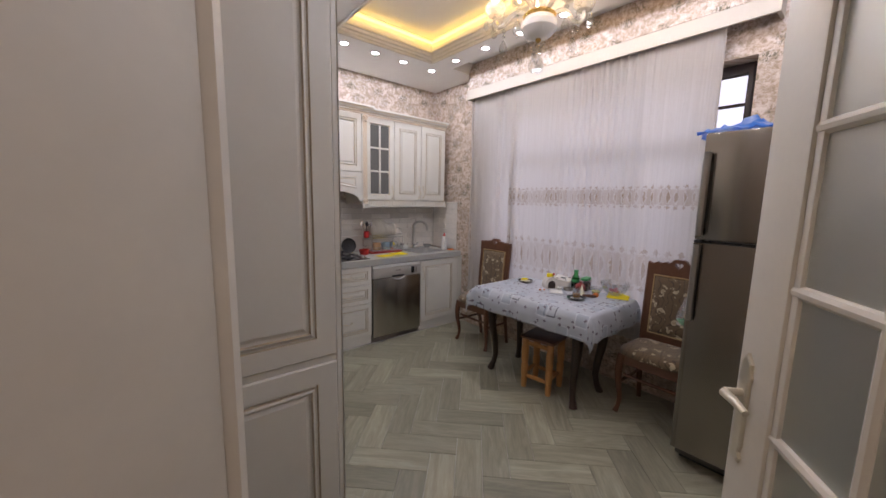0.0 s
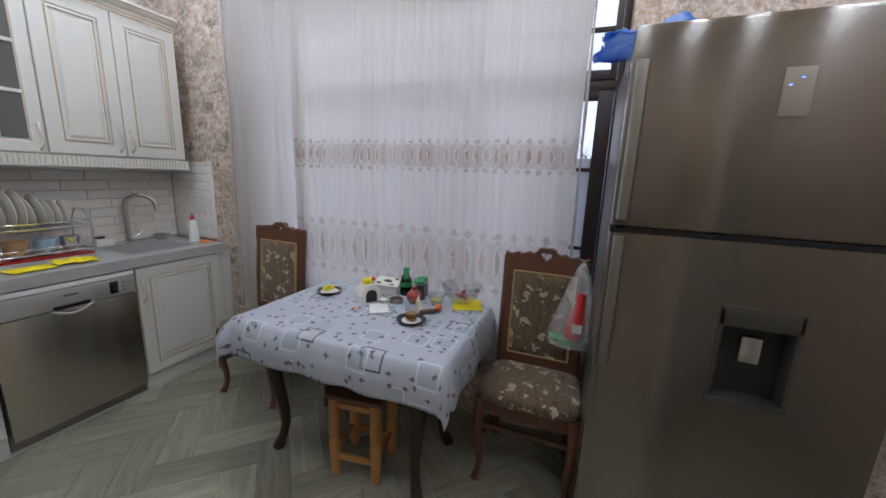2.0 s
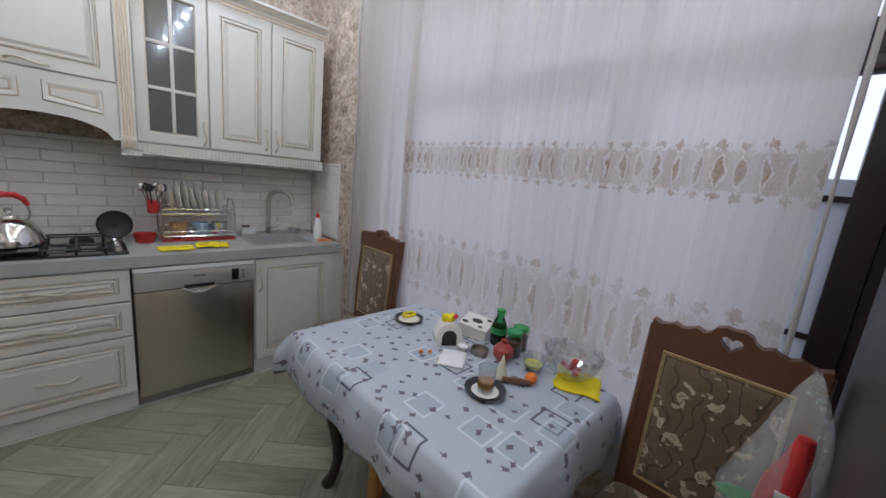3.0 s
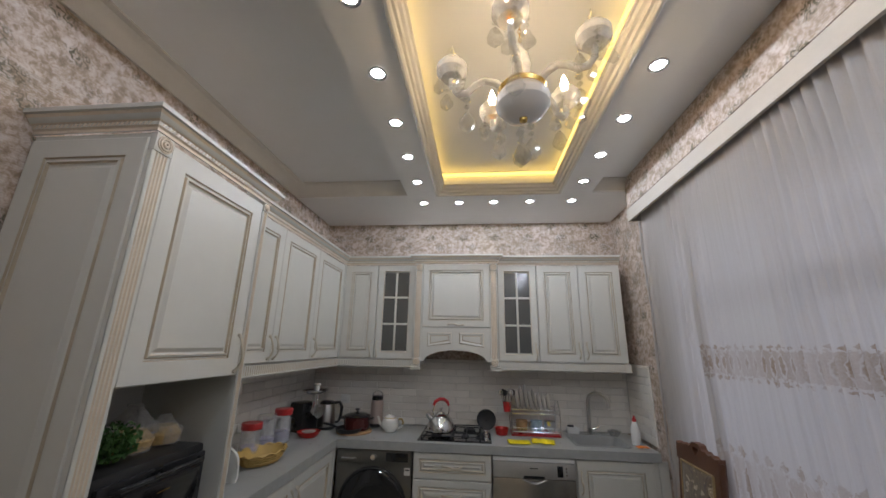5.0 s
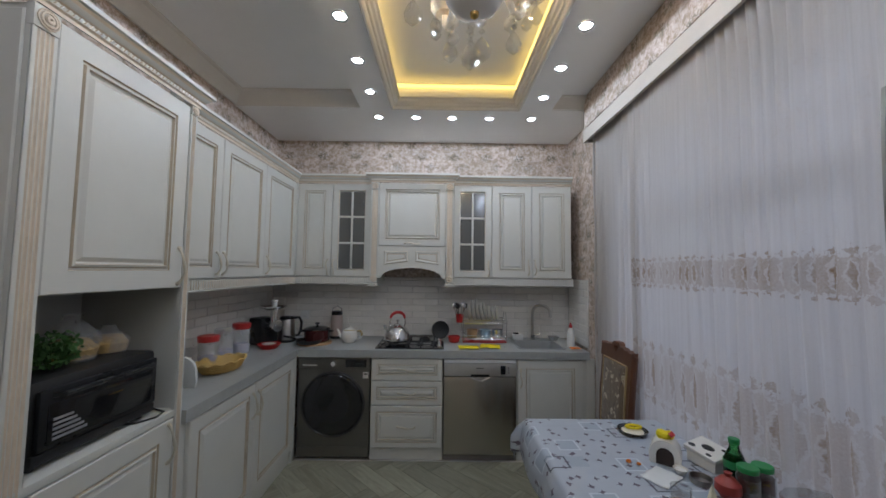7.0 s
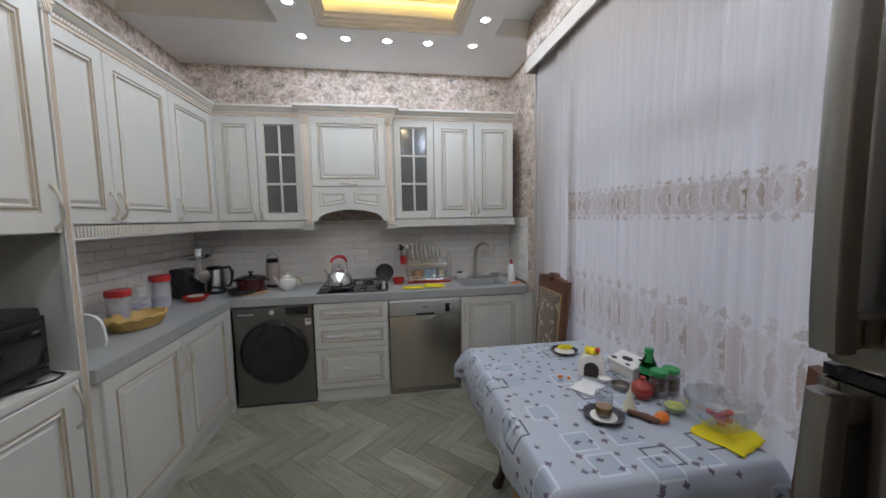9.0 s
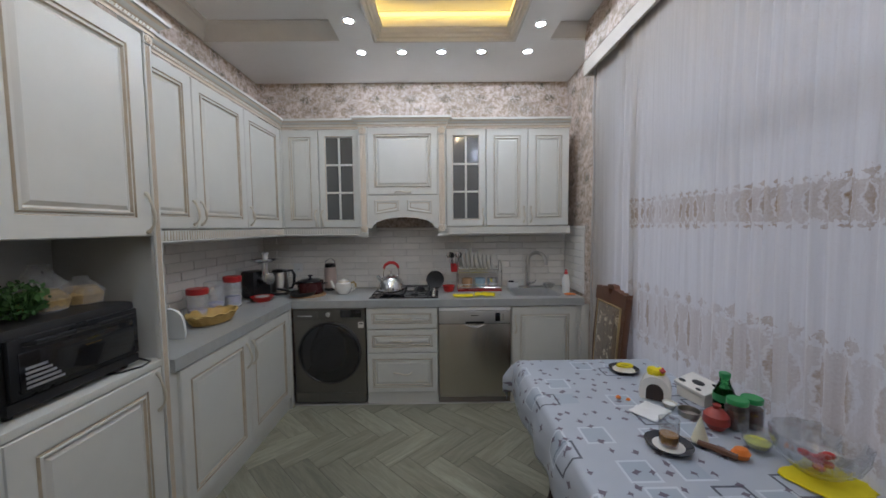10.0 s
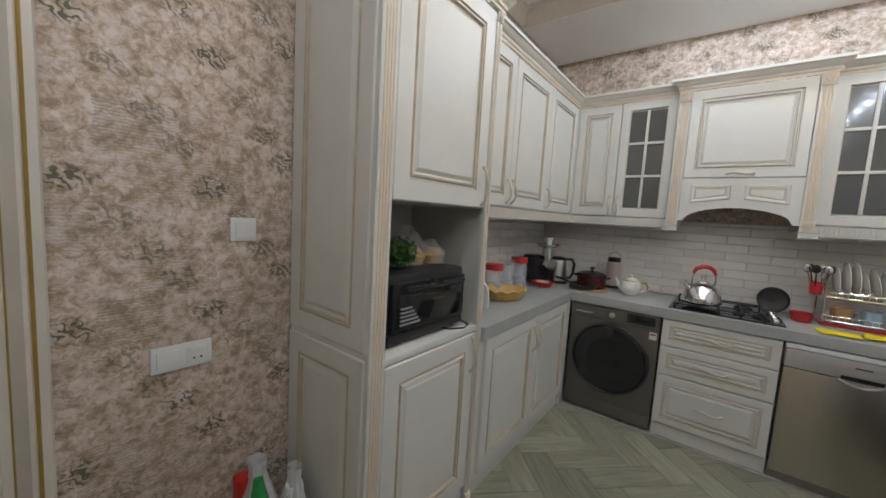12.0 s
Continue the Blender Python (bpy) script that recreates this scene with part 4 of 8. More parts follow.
tube(bm, [(2.863 + 0.003 * math.sin(k * 2), 3.232 + 0.008 * math.sin(k), 2.617 - 2.19 * k / 12) for k in range(13)], [0.008 + 0.002 * math.sin(k * 1.3) for k in range(13)], 9)
single("curtain_hem", bm, VOILE_PLAIN, "rolled white hem at the plain curtain's edge", "curtain")


# ---- cabinet pieces; fronts face -y in their own space ----
def panel_loops(x0, x1, z0, z1, y, frame=0.062):
    steps = [(0, 0.004), (0.004, 0), (frame, 0), (frame + 0.003, 0.007), (frame + 0.009, 0.008), (frame + 0.013, 0.0), (frame + 0.02, -0.003), (frame + 0.023, 0.008), (frame + 0.03, 0.01), (frame + 0.045, 0.001)]
    loops = [[(x0, y + 0.02, z0), (x1, y + 0.02, z0), (x1, y + 0.02, z1), (x0, y + 0.02, z1)]]
    for i, d in steps:
        loops.append([(x0 + i, y + d, z0 + i), (x1 - i, y + d, z0 + i), (x1 - i, y + d, z1 - i), (x0 + i, y + d, z1 - i)])
    return loops, [0, 0, 0, 1, 0, 1, 0, 1, 0, 0, 0]


def panel_door(parent, x0, x1, z0, z1, y=0.0, frame=0.062, name="door", gap=0.0016):
    bm = bmesh.new()
    loops, mats = panel_loops(x0 + gap, x1 - gap, z0 + gap, z1 - gap, y - 0.02, frame)
    rings_mesh(bm, loops, mats)
    return part(name, bm, [PAINT, PATINA], parent, smooth=0)


def bow_handle(parent, x, z, y=-0.02, upright=True, ln=0.13):
    bm = bmesh.new()
    pts = []
    for k in range(9):
        t = k / 8
        s = (t - 0.5) * ln
        out = 0.006 + 0.026 * math.sin(math.pi * t) ** 0.7
        w = 0.006 * math.sin(2 * math.pi * t)
        pts.append((x + w, y - out, z + s) if upright else (x + s, y - out, z + w))
    tube(bm, pts, [0.008, 0.0052, 0.0048, 0.006, 0.0075, 0.006, 0.0048, 0.0052, 0.008], 8)
    for e in (-1, 1):
        c = (x, y, z + e * ln * 0.5) if upright else (x + e * ln * 0.5, y, z)
        tube(bm, [c, (c[0], y - 0.01, c[2])], [0.009, 0.006], 8)
    return part("handle", bm, HANDLE, parent, "ivory and bronze bow handle")


def glass_door(parent, x0, x1, z0, z1, y=0.0):
    fr = 0.055
    bm = bmesh.new()
    loops, mats = [], []
    for i, d in ((0, 0.0), (0, -0.016), (0.004, -0.02), (fr, -0.02), (fr + 0.004, -0.014), (fr + 0.008, -0.004)):
        loops.append([(x0 + 0.0015 + i, y + d, z0 + i), (x1 - 0.0015 - i, y + d, z0 + i), (x1 - 0.0015 - i, y + d, z1 - i), (x0 + 0.0015 + i, y + d, z1 - i)])
    rings_mesh(bm, loops, [0, 0, 0, 1, 0], cap=False)
    d = part("door", bm, [PAINT, PEACH], parent, smooth=0)
    a, b, c, e = x0 + fr + 0.006, x1 - fr - 0.006, z0 + fr + 0.006, z1 - fr - 0.006
    xm = (a + b) / 2
    part("glazing_bar", boxes((xm - 0.009, xm + 0.009, y - 0.017, y - 0.006, c, e), bevel=0.003), PAINT, d)
    for k in (1, 2):
        z = c + (e - c) * k / 3
        part("glazing_bar", boxes((a, b, y - 0.0165, y - 0.0065, z - 0.009, z + 0.009), bevel=0.003), PAINT, d)
    for k in range(3):
        for p, q in ((a, xm - 0.008), (xm + 0.008, b)):
            part("pane", boxes((p, q, y - 0.008, y - 0.004, c + (e - c) * k / 3 + 0.008, c + (e - c) * (k + 1) / 3 - 0.008)), PANELGREY, d, "glass pane coloured dark for the dim interior", smooth=0)
    return d


def pilaster(parent, x0, x1, z0, z1, y=0.0, rosettes=True):
    """Fluted strip with a turned rosette block at each end."""
    r = (x1 - x0) if rosettes else 0
    bm = bmesh.new()
    w = x1 - x0
    n = 4
    xs = [(x0, 0)]
    m = 0.008
    fw = (w - 2 * m) / n
    for k in range(n):
        a = x0 + m + k * fw
        xs += [(a, 0), (a + fw * 0.25, 0.0045), (a + fw * 0.6, 0.0045), (a + fw * 0.85, 0)]
    xs += [(x1, 0)]
    za, zb = z0 + r, z1 - r
    lo = [bm.verts.new((x, y - 0.022 + d, za)) for x, d in xs]
    hi = [bm.verts.new((x, y - 0.022 + d, zb)) for x, d in xs]
    for i in range(len(xs) - 1):
        bm.faces.new((lo[i], lo[i + 1], hi[i + 1], hi[i])).material_index = 1 if xs[i][1] or xs[i + 1][1] else 0
    box(bm, x0, x1, y - 0.017, y, za, zb)
    ob = part("pilaster", bm, [PAINT, PEACH], parent, "fluted strip with peach gilding", smooth=0)
    if rosettes:
        for z in (z0, z1 - r):
            bm = boxes((x0 - 0.002, x1 + 0.002, y - 0.026, y, z, z + r), bevel=0.003)
            for rad, d in ((w * 0.42, 0.006), (w * 0.3, 0.009), (w * 0.12, 0.012)):
                t = [(w / 2 + x0 + rad * math.cos(q), y - 0.026 - d * 0.5, z + r / 2 + rad * math.sin(q)) for q in (2 * math.pi * i / 14 for i in range(14))]
                tube(bm, t, d * 0.5, 6, 1, True)
            part("rosette", bm, [PAINT, PEACH], ob)
    return ob


CROWN = [(0.0, 0.0), (0.006, 0.0), (0.006, 0.012), (0.012, 0.018), (0.012, 0.032), (0.02, 0.036), (0.034, 0.05), (0.04, 0.06), (0.05, 0.062), (0.05, 0.078), (0.0, 0.078)]
CROWN_M = [0, 1, 1, 0, 1, 0, 1, 0, 0, 0, 0]


def crown(parent, path, z, name="crown"):
    bm = bmesh.new()
    sweep(bm, path, [(o, z + h) for o, h in CROWN], mats=CROWN_M)
    # slanted rope beads on the lower step
    for a, b in zip(path, path[1:]):
        a, b = Vector((*a, 0)), Vector((*b, 0))
        d, ln = (b - a).normalized(), (b - a).length
        nrm = Vector((d.y, -d.x, 0))
        for k in range(int(ln / 0.018)):
            c = a + d * (0.01 + 0.018 * k)
            vs = [[c + d * (s * 0.006 + e * 0.004) + nrm * o + Vector((0, 0, z + 0.025 + e * 0.006)) for s, o in ((-1, 0.011), (-0.5, 0.0165), (0.5, 0.0165), (1, 0.011))] for e in (-1, 1)]
            lo, hi = ([bm.verts.new(v) for v in r] for r in vs)
            for q in range(3):
                bm.faces.new((lo[q], lo[q + 1], hi[q + 1], hi[q])).material_index = 0 if q == 1 else 1
    return part(name, bm, [PAINT, PEACH], parent, "moulded cornice with peach gilding")


def dentils(parent, path, z0, z1):
    """Light rail: a plain strip with a row of small upright dentils."""
    bm = bmesh.new()
    sweep(bm, path, [(0, z0), (0.014, z0), (0.018, z0 + 0.008), (0.012, z0 + 0.012), (0.012, z1 - 0.004), (0.016, z1), (0, z1)])
    for a, b in zip(path, path[1:]):
        a, b = Vector((*a, 0)), Vector((*b, 0))
        d, ln = (b - a).normalized(), (b - a).length
        nrm = Vector((d.y, -d.x, 0))
        for k in range(int(ln / 0.02)):
            c = a + d * (0.012 + 0.02 * k)
            vs = [c + d * s * 0.005 + nrm * o for s, o in ((-1, 0.012), (1, 0.012), (1, 0.0175), (-1, 0.0175))]
            lo = [bm.verts.new((v.x, v.y, z0 + 0.014)) for v in vs]
            hi = [bm.verts.new((v.x, v.y, z1 - 0.006)) for v in vs]
            for q in range(4):
                bm.faces.new((lo[q], lo[(q + 1) % 4], hi[(q + 1) % 4], hi[q])).material_index = 1 if q == 1 or q == 3 else 0
            bm.faces.new(hi)
    return part("light_rail", bm, [PAINT, PEACH], parent, "dentil moulding under the cabinet", smooth=0)


# ---- base units along the back wall ----
Y0 = 3.4          # their fronts
ZB, ZW = 0.812, 0.872


def carcass(u, x0, x1, y0, y1, z0, z1, kick=True):
    part("body", boxes((x0 + 0.001, x1 - 0.001, y0, y1, z0, z1)), PAINT, u, smooth=0)
    if kick:
        part("plinth", boxes((x0 + 0.001, x1 - 0.001, y0 + 0.004, y1, 0, z0 - 0.001)), PAINT, u, smooth=0)


u = thing("drawer_cabinet", "white base cabinet with three raised panel drawers", "cabinet", pose(0, Y0 + 0.02, 0))
carcass(u, 1.1, 1.685, 0, 0.56, 0.095, ZB - 0.001)
for a, b in ((0.63, 0.806), (0.434, 0.626), (0.1, 0.43)):
    d = panel_door(u, 1.103, 1.682, a, b, 0.0, 0.042, "drawer")
    bow_handle(d, 1.3925, (a + b) / 2, -0.018, False, 0.14)
u = thing("sink_cabinet", "white base cabinet with a raised panel door under the sink", "cabinet", pose(0, Y0 + 0.02, 0))
carcass(u, 2.285, 2.86, 0, 0.56, 0.095, 0.63)
part("top_rail", boxes((2.286, 2.859, 0, 0.02, 0.632, ZB - 0.001)), PAINT, u, smooth=0)
d = panel_door(u, 2.29, 2.82, 0.1, 0.806)
bow_handle(d, 2.318, 0.66, ln=0.14)
u = thing("end_panel", "narrow white filler panel beside the sink cabinet", "panel", pose(0, Y0, 0))
part("board", boxes((2.862, XR - 0.002, 0.02, 0.04, 0.0, ZB - 0.001), bevel=0.002), PAINT, u)


def washing_machine():
    w = thing("washing_machine", "graphite front-loading washing machine under the worktop", "washing machine", pose(0.798, Y0 + 0.02, 0))
    h, z1 = 0.292, 0.806
    part("body", boxes((-h, h, 0.0, 0.54, 0.012, z1), bevel=0.006), WASHERGREY, w)
    for x in (-0.25, 0.25):
        for y in (0.06, 0.48):
            bm = bmesh.new()
            lathe(bm, [(0, 0), (0.022, 0), (0.018, 0.02), (0, 0.02)], (x, y, 0), 10)
            part("foot", bm, BLACK, w)
    part("control_panel", boxes((-h + 0.004, h - 0.004, -0.014, 0.0, 0.712, z1 - 0.004), bevel=0.004), WASHERGREY, w)
    part("display", boxes((0.095, 0.265, -0.018, -0.013, 0.73, 0.79), bevel=0.002), DARKGLASS, w)
    part("drawer_front", boxes((-0.27, -0.09, -0.018, -0.013, 0.725, 0.785), bevel=0.003), WASHERGREY, w)
    part("drawer_grip", boxes((-0.25, -0.13, -0.022, -0.017, 0.74, 0.752), bevel=0.002), CHROME, w)
    part("kick_plate", boxes((-h + 0.004, h - 0.004, -0.008, 0.0, 0.02, 0.1), bevel=0.003), WASHERGREY, w)

    def turned(name, prof, x, z, mat, parent, segs=40):
        bm = bmesh.new()
        lathe(bm, prof, (0, 0, 0), segs)
        bm.transform(Matrix.Translation((x, 0, z)) @ Matrix.Rotation(radians(90), 4, "X"))
        return part(name, bm, mat, parent)

    turned("knob", [(0.024, 0.012), (0.024, 0.02), (0.021, 0.024), (0.02, 0.036), (0.016, 0.039), (0, 0.039)], 0.0, 0.758, CHROME, w, 24)
    dr = turned("door", [(0.256, 0.0), (0.26, 0.014), (0.256, 0.026), (0.248, 0.03), (0.242, 0.026)], 0, 0.437, surface("ring_grey", (0.07, 0.068, 0.065), 0.35, 0.6), w)
    turned("door_glass", [(0.244, 0.02), (0.23, 0.034), (0.185, 0.04), (0.13, 0.036), (0.06, 0.03), (0, 0.028)], 0, 0.437, DARKGLASS, dr)
    part("label", boxes((0.235, 0.28, -0.003, -0.0005, 0.64, 0.69)), PORCELAIN, w, "small pale sticker", smooth=0)
    part("label_bar", boxes((0.242, 0.273, -0.004, -0.0031, 0.67, 0.68)), GRAPHITE, w, smooth=0)


washing_machine()


def dishwasher():
    w = thing("dishwasher", "stainless steel dishwasher with a grey control strip", "dishwasher", pose(1.985, Y0 + 0.02, 0))
    h = 0.295
    part("body", boxes((-h, h, 0.0, 0.55, 0.095, 0.806)), GRAPHITE, w, smooth=0)
    part("plinth", boxes((-h, h, 0.01, 0.5, 0.0, 0.094)), DARKSTEEL, w, smooth=0)
    d = part("door", boxes((-h + 0.003, h - 0.003, -0.03, -0.001, 0.06, 0.668), bevel=0.004), DISHSTEEL, w)
    part("control_strip", boxes((-h + 0.003, h - 0.003, -0.033, -0.001, 0.672, 0.775), bevel=0.008), surface("silver_plastic", (0.5, 0.48, 0.45), 0.3, 0.5), w)
    part("top_strip", boxes((-h + 0.003, h - 0.003, -0.026, -0.001, 0.778, 0.803), bevel=0.003), WHITEP, w)
    bm = bmesh.new()
    pts = [(-0.085 + 0.17 * k / 12, -0.036 - 0.008 * math.sin(math.pi * k / 12), 0.672 - 0.028 * math.sin(math.pi * k / 12)) for k in range(13)]
    tube(bm, pts, 0.008, 8)
    part("grip", bm, CHROME, d)
    # flat black plate; its colour stands in for the grip hollow's shade
    part("recess_shade", boxes((-0.075, 0.075, -0.0345, -0.0305, 0.674, 0.69), bevel=0.001), BLACK, w)
    part("display", boxes((0.165, 0.205, -0.036, -0.032, 0.69, 0.76), bevel=0.002), DARKGLASS, w)
    for z in (0.705, 0.725, 0.745):
        part("button", boxes((0.222, 0.236, -0.037, -0.032, z - 0.006, z + 0.006), bevel=0.002), CHROME, w)
    part("mark_bar", boxes((-0.03, 0.03, -0.0345, -0.0328, 0.735, 0.742)), GRAPHITE, w, smooth=0)


dishwasher()

# ---- base units along the left wall: local x runs along +y, fronts face +x ----
LX = 0.5
LEFT = pose(LX - 0.02, 0, 0, 0, 0, 90)
u = thing("left_base_cabinet", "white base cabinet with two raised panel doors", "cabinet", LEFT)
carcass(u, 2.125, 3.385, 0, LX - 0.025 - XL, 0.095, ZB - 0.001)
d = panel_door(u, 2.165, 2.755, 0.1, 0.806)
bow_handle(d, 2.725, 0.67, ln=0.15)
d = panel_door(u, 2.758, 3.345, 0.1, 0.806)
bow_handle(d, 2.79, 0.67, ln=0.15)
part("filler", boxes((3.348, 3.398, -0.02, 0, 0.0, 0.806), bevel=0.002), PAINT, u)

# worktop: one L-shaped slab with a cut-out for the sink
bm = bmesh.new()
SK = (2.33, 2.72, 3.5, 3.86)
xa, xb, ya = LX + 0.005, XR - 0.055, Y0 - 0.012
for r in ((XL + 0.001, xa, 2.128, ya, ZB, ZW), (XL + 0.001, SK[0], ya, YB - 0.001, ZB, ZW), (SK[1], xb, ya, YB - 0.001, ZB, ZW), (SK[0], SK[1], ya, SK[2], ZB, ZW), (SK[0], SK[1], SK[3], YB - 0.001, ZB, ZW)):
    box(bm, *r)
bmesh.ops.remove_doubles(bm, verts=bm.verts[:], dist=0.0005)
worktop = single("worktop", bm, WORKTOP, "grey stone-look worktop running round the corner", "worktop", smooth=0)

s = thing("sink", "grey composite sink set in the worktop", "sink")
bm = bmesh.new()
lp = []
for i, z in ((-0.012, ZW + 0.001), (-0.012, ZW + 0.005), (-0.004, ZW + 0.007), (0.008, ZW + 0.003), (0.02, ZW - 0.03), (0.035, ZW - 0.15), (0.06, ZW - 0.165)):
    q, r = [], 0.04 + max(0, i)
    for cx, cy, a in ((SK[1] - i - r, SK[3] - i - r, 0), (SK[0] + i + r, SK[3] - i - r, 90), (SK[0] + i + r, SK[2] + i + r, 180), (SK[1] - i - r, SK[2] + i + r, 270)):
        q += [(x, y, z) for x, y in arc(cx, cy, r, a, a + 90, 5)]
    lp.append(q)
rings_mesh(bm, lp)
part("basin", bm, surface("sink_composite", (0.3, 0.3, 0.29), 0.35, vary=0.1), s)
bm = bmesh.new()
lathe(bm, [(0.04, ZW - 0.164), (0.04, ZW - 0.16), (0.03, ZW - 0.158), (0, ZW - 0.16)], (2.52, 3.68, 0), 20)
part("drain", bm, CHROME, s)
f = thing("faucet", "brushed steel swan-neck kitchen faucet", "faucet", pose(2.545, 3.915, ZW))
bm = bmesh.new()
lathe(bm, [(0.026, 0), (0.026, 0.008), (0.02, 0.014), (0.02, 0.05), (0.016, 0.055), (0, 0.055)], (0, 0, 0), 18)
part("base", bm, CHROME, f)
bm = bmesh.new()
pts = [(0, 0, 0.05), (0, 0, 0.24)] + [(0.07 - 0.07 * math.cos(radians(a)), -0.05 + 0.05 * math.cos(radians(a)), 0.26 + 0.075 * math.sin(radians(a))) for a in range(15, 181, 15)] + [(0.142, -0.101, 0.225)]
tube(bm, pts, 0.0155, 12)
part("spout", bm, STEEL, f)
bm = bmesh.new()
tube(bm, [(0.015, 0, 0.04), (0.06, -0.005, 0.05), (0.075, -0.005, 0.075)], [0.009, 0.008, 0.005], 8)
part("lever", bm, CHROME, f)

# ---- tall unit ----
TU0, TU1 = 1.43, 2.125
TALL = pose(LX - 0.036, 0, 0, 0, 0, 90)
u = thing("tall_cabinet", "tall white cabinet with panel doors and an open oven niche", "cabinet", TALL)
dp = LX - 0.041 - XL
part("side_panel", boxes((TU0 + 0.009, TU0 + 0.02, -0.018, dp, 0.0, 2.28)), PAINT, u, smooth=0)
part("side_panel", boxes((TU1 - 0.02, TU1 - 0.001, 0.0, dp, 0.0, 2.28)), PAINT, u, smooth=0)
part("back_panel", boxes((TU0 + 0.02, TU1 - 0.02, dp - 0.012, dp - 0.002, 0.0, 2.28)), PAINT, u, smooth=0)
part("upper_box", boxes((TU0 + 0.021, TU1 - 0.021, 0.0, dp - 0.013, 1.432, 2.28)), PAINT, u, smooth=0)
part("lower_box", boxes((TU0 + 0.021, TU1 - 0.021, 0.004, dp - 0.013, 0.0, 0.862)), PAINT, u, smooth=0)
part("shelf", boxes((TU0 + 0.021, TU1 - 0.021, -0.018, dp - 0.013, 0.864, 0.892), bevel=0.002), PAINT, u)
for a, b, z0, z1 in ((TU0 + 0.075, TU1 - 0.045, 1.432, 2.272), (TU0 + 0.075, TU1 - 0.045, 0.09, 0.86)):
    d = panel_door(u, a, b, z0, z1, 0.0, 0.075)
    bow_handle(d, b - 0.03, 1.53 if z0 > 1 else 0.76, ln=0.16)
pilaster(u, TU0 + 0.004, TU0 + 0.072, 0.0, 2.28)
pilaster(u, TU1 - 0.042, TU1 - 0.002, 0.0, 2.28)
crown(u, [(TU0, dp), (TU0, -0.024), (TU1, -0.024), (TU1, 0.14)], 2.28)
# framed panels on the side that faces the door
for z0, z1 in ((0.925, 2.26), (0.05, 0.9)):
    bm = bmesh.new()
    loops, mats = panel_loops(XL + 0.006, LX - 0.038, z0, z1, 0.0, 0.07)
    bm2 = [[(x, y - 0.012, z) for x, y, z in lp] for lp in loops]
    rings_mesh(bm, bm2, mats)
    # local x along world x: turn back from the unit's own space
    part("side_moulding", bm, [PAINT, PATINA], u, at=TALL.inverted() @ pose(0, TU0 + 0.012, 0), smooth=0)

# ---- wall units, left ----
UX = 0.345
LU = pose(UX - 0.02, 0, 0, 0, 0, 90)
ZU0, ZU1 = 1.462, 2.302
u = thing("left_wall_cabinet", "white wall cabinet with three raised panel doors", "cabinet", LU)
part("body", boxes((2.128, 3.66, 0, UX - 0.025 - XL, ZU0, ZU1)), PAINT, u, smooth=0)
for a, b, hx in ((2.145, 2.57, 2.54), (2.572, 3.1, 2.602), (3.102, 3.652, 3.135)):
    d = panel_door(u, a, b, ZU0, ZU1)
    bow_handle(d, hx, 1.55)
crown(u, [(2.13, -0.02), (3.675, -0.02)], ZU1 + 0.003)
dentils(u, [(2.13, -0.008), (3.672, -0.008)], 1.39, ZU0 - 0.004)

# ---- wall units, back ----
UY = 3.675
UB = pose(0, UY + 0.02, 0)


def wall_unit(name, x0, x1, label):
    u = thing(name, label, "cabinet", UB)
    part("body", boxes((x0 + 0.001, x1 - 0.001, 0, YB - UY - 0.022, ZU0, ZU1)), PAINT, u, smooth=0)
    return u


u = wall_unit("corner_wall_cabinet", 0.347, 0.665, "white wall cabinet with one narrow panel door in the corner")
d = panel_door(u, 0.35, 0.664, ZU0, ZU1, 0.0, 0.06)
bow_handle(d, 0.632, 1.545)
part("filler", boxes((0.3, 0.349, -0.033, -0.002, ZU0, ZU1), bevel=0.002), PAINT, u)
crown(u, [(0.325, -0.02), (0.665, -0.02)], ZU1 + 0.003)
dentils(u, [(0.34, -0.008), (0.665, -0.008)], 1.39, ZU0 - 0.004)
u = wall_unit("glazed_wall_cabinet", 0.665, 1.03, "white wall cabinet with a six-pane glazed door")
d = glass_door(u, 0.666, 1.02, ZU0, ZU1)
bow_handle(d, 0.69, 1.545)
part("filler", boxes((1.02, 1.03, -0.018, 0, ZU0, ZU1)), PAINT, u, smooth=0)
crown(u, [(0.665, -0.02), (1.03, -0.02)], ZU1 + 0.003)
dentils(u, [(0.665, -0.008), (1.03, -0.008)], 1.39, ZU0 - 0.004)
u = wall_unit("glazed_wall_cabinet", 1.765, 2.115, "white wall cabinet with a six-pane glazed door beside the hood")
d = glass_door(u, 1.768, 2.114, ZU0, ZU1)
bow_handle(d, 2.088, 1.545)
crown(u, [(1.765, -0.02), (2.115, -0.02)], ZU1 + 0.003)
dentils(u, [(1.765, -0.008), (2.115, -0.008)], 1.39, ZU0 - 0.004)
u = wall_unit("double_wall_cabinet", 2.115, 2.842, "white wall cabinet with two raised panel doors above the sink")
d = panel_door(u, 2.117, 2.478, ZU0, ZU1)
bow_handle(d, 2.448, 1.56)
d = panel_door(u, 2.48, 2.84, ZU0, ZU1)
bow_handle(d, 2.51, 1.56)
crown(u, [(2.115, -0.02), (2.842, -0.02)], ZU1 + 0.003)
dentils(u, [(2.115, -0.008), (2.842, -0.008), (2.842, 0.28)], 1.39, ZU0 - 0.004)


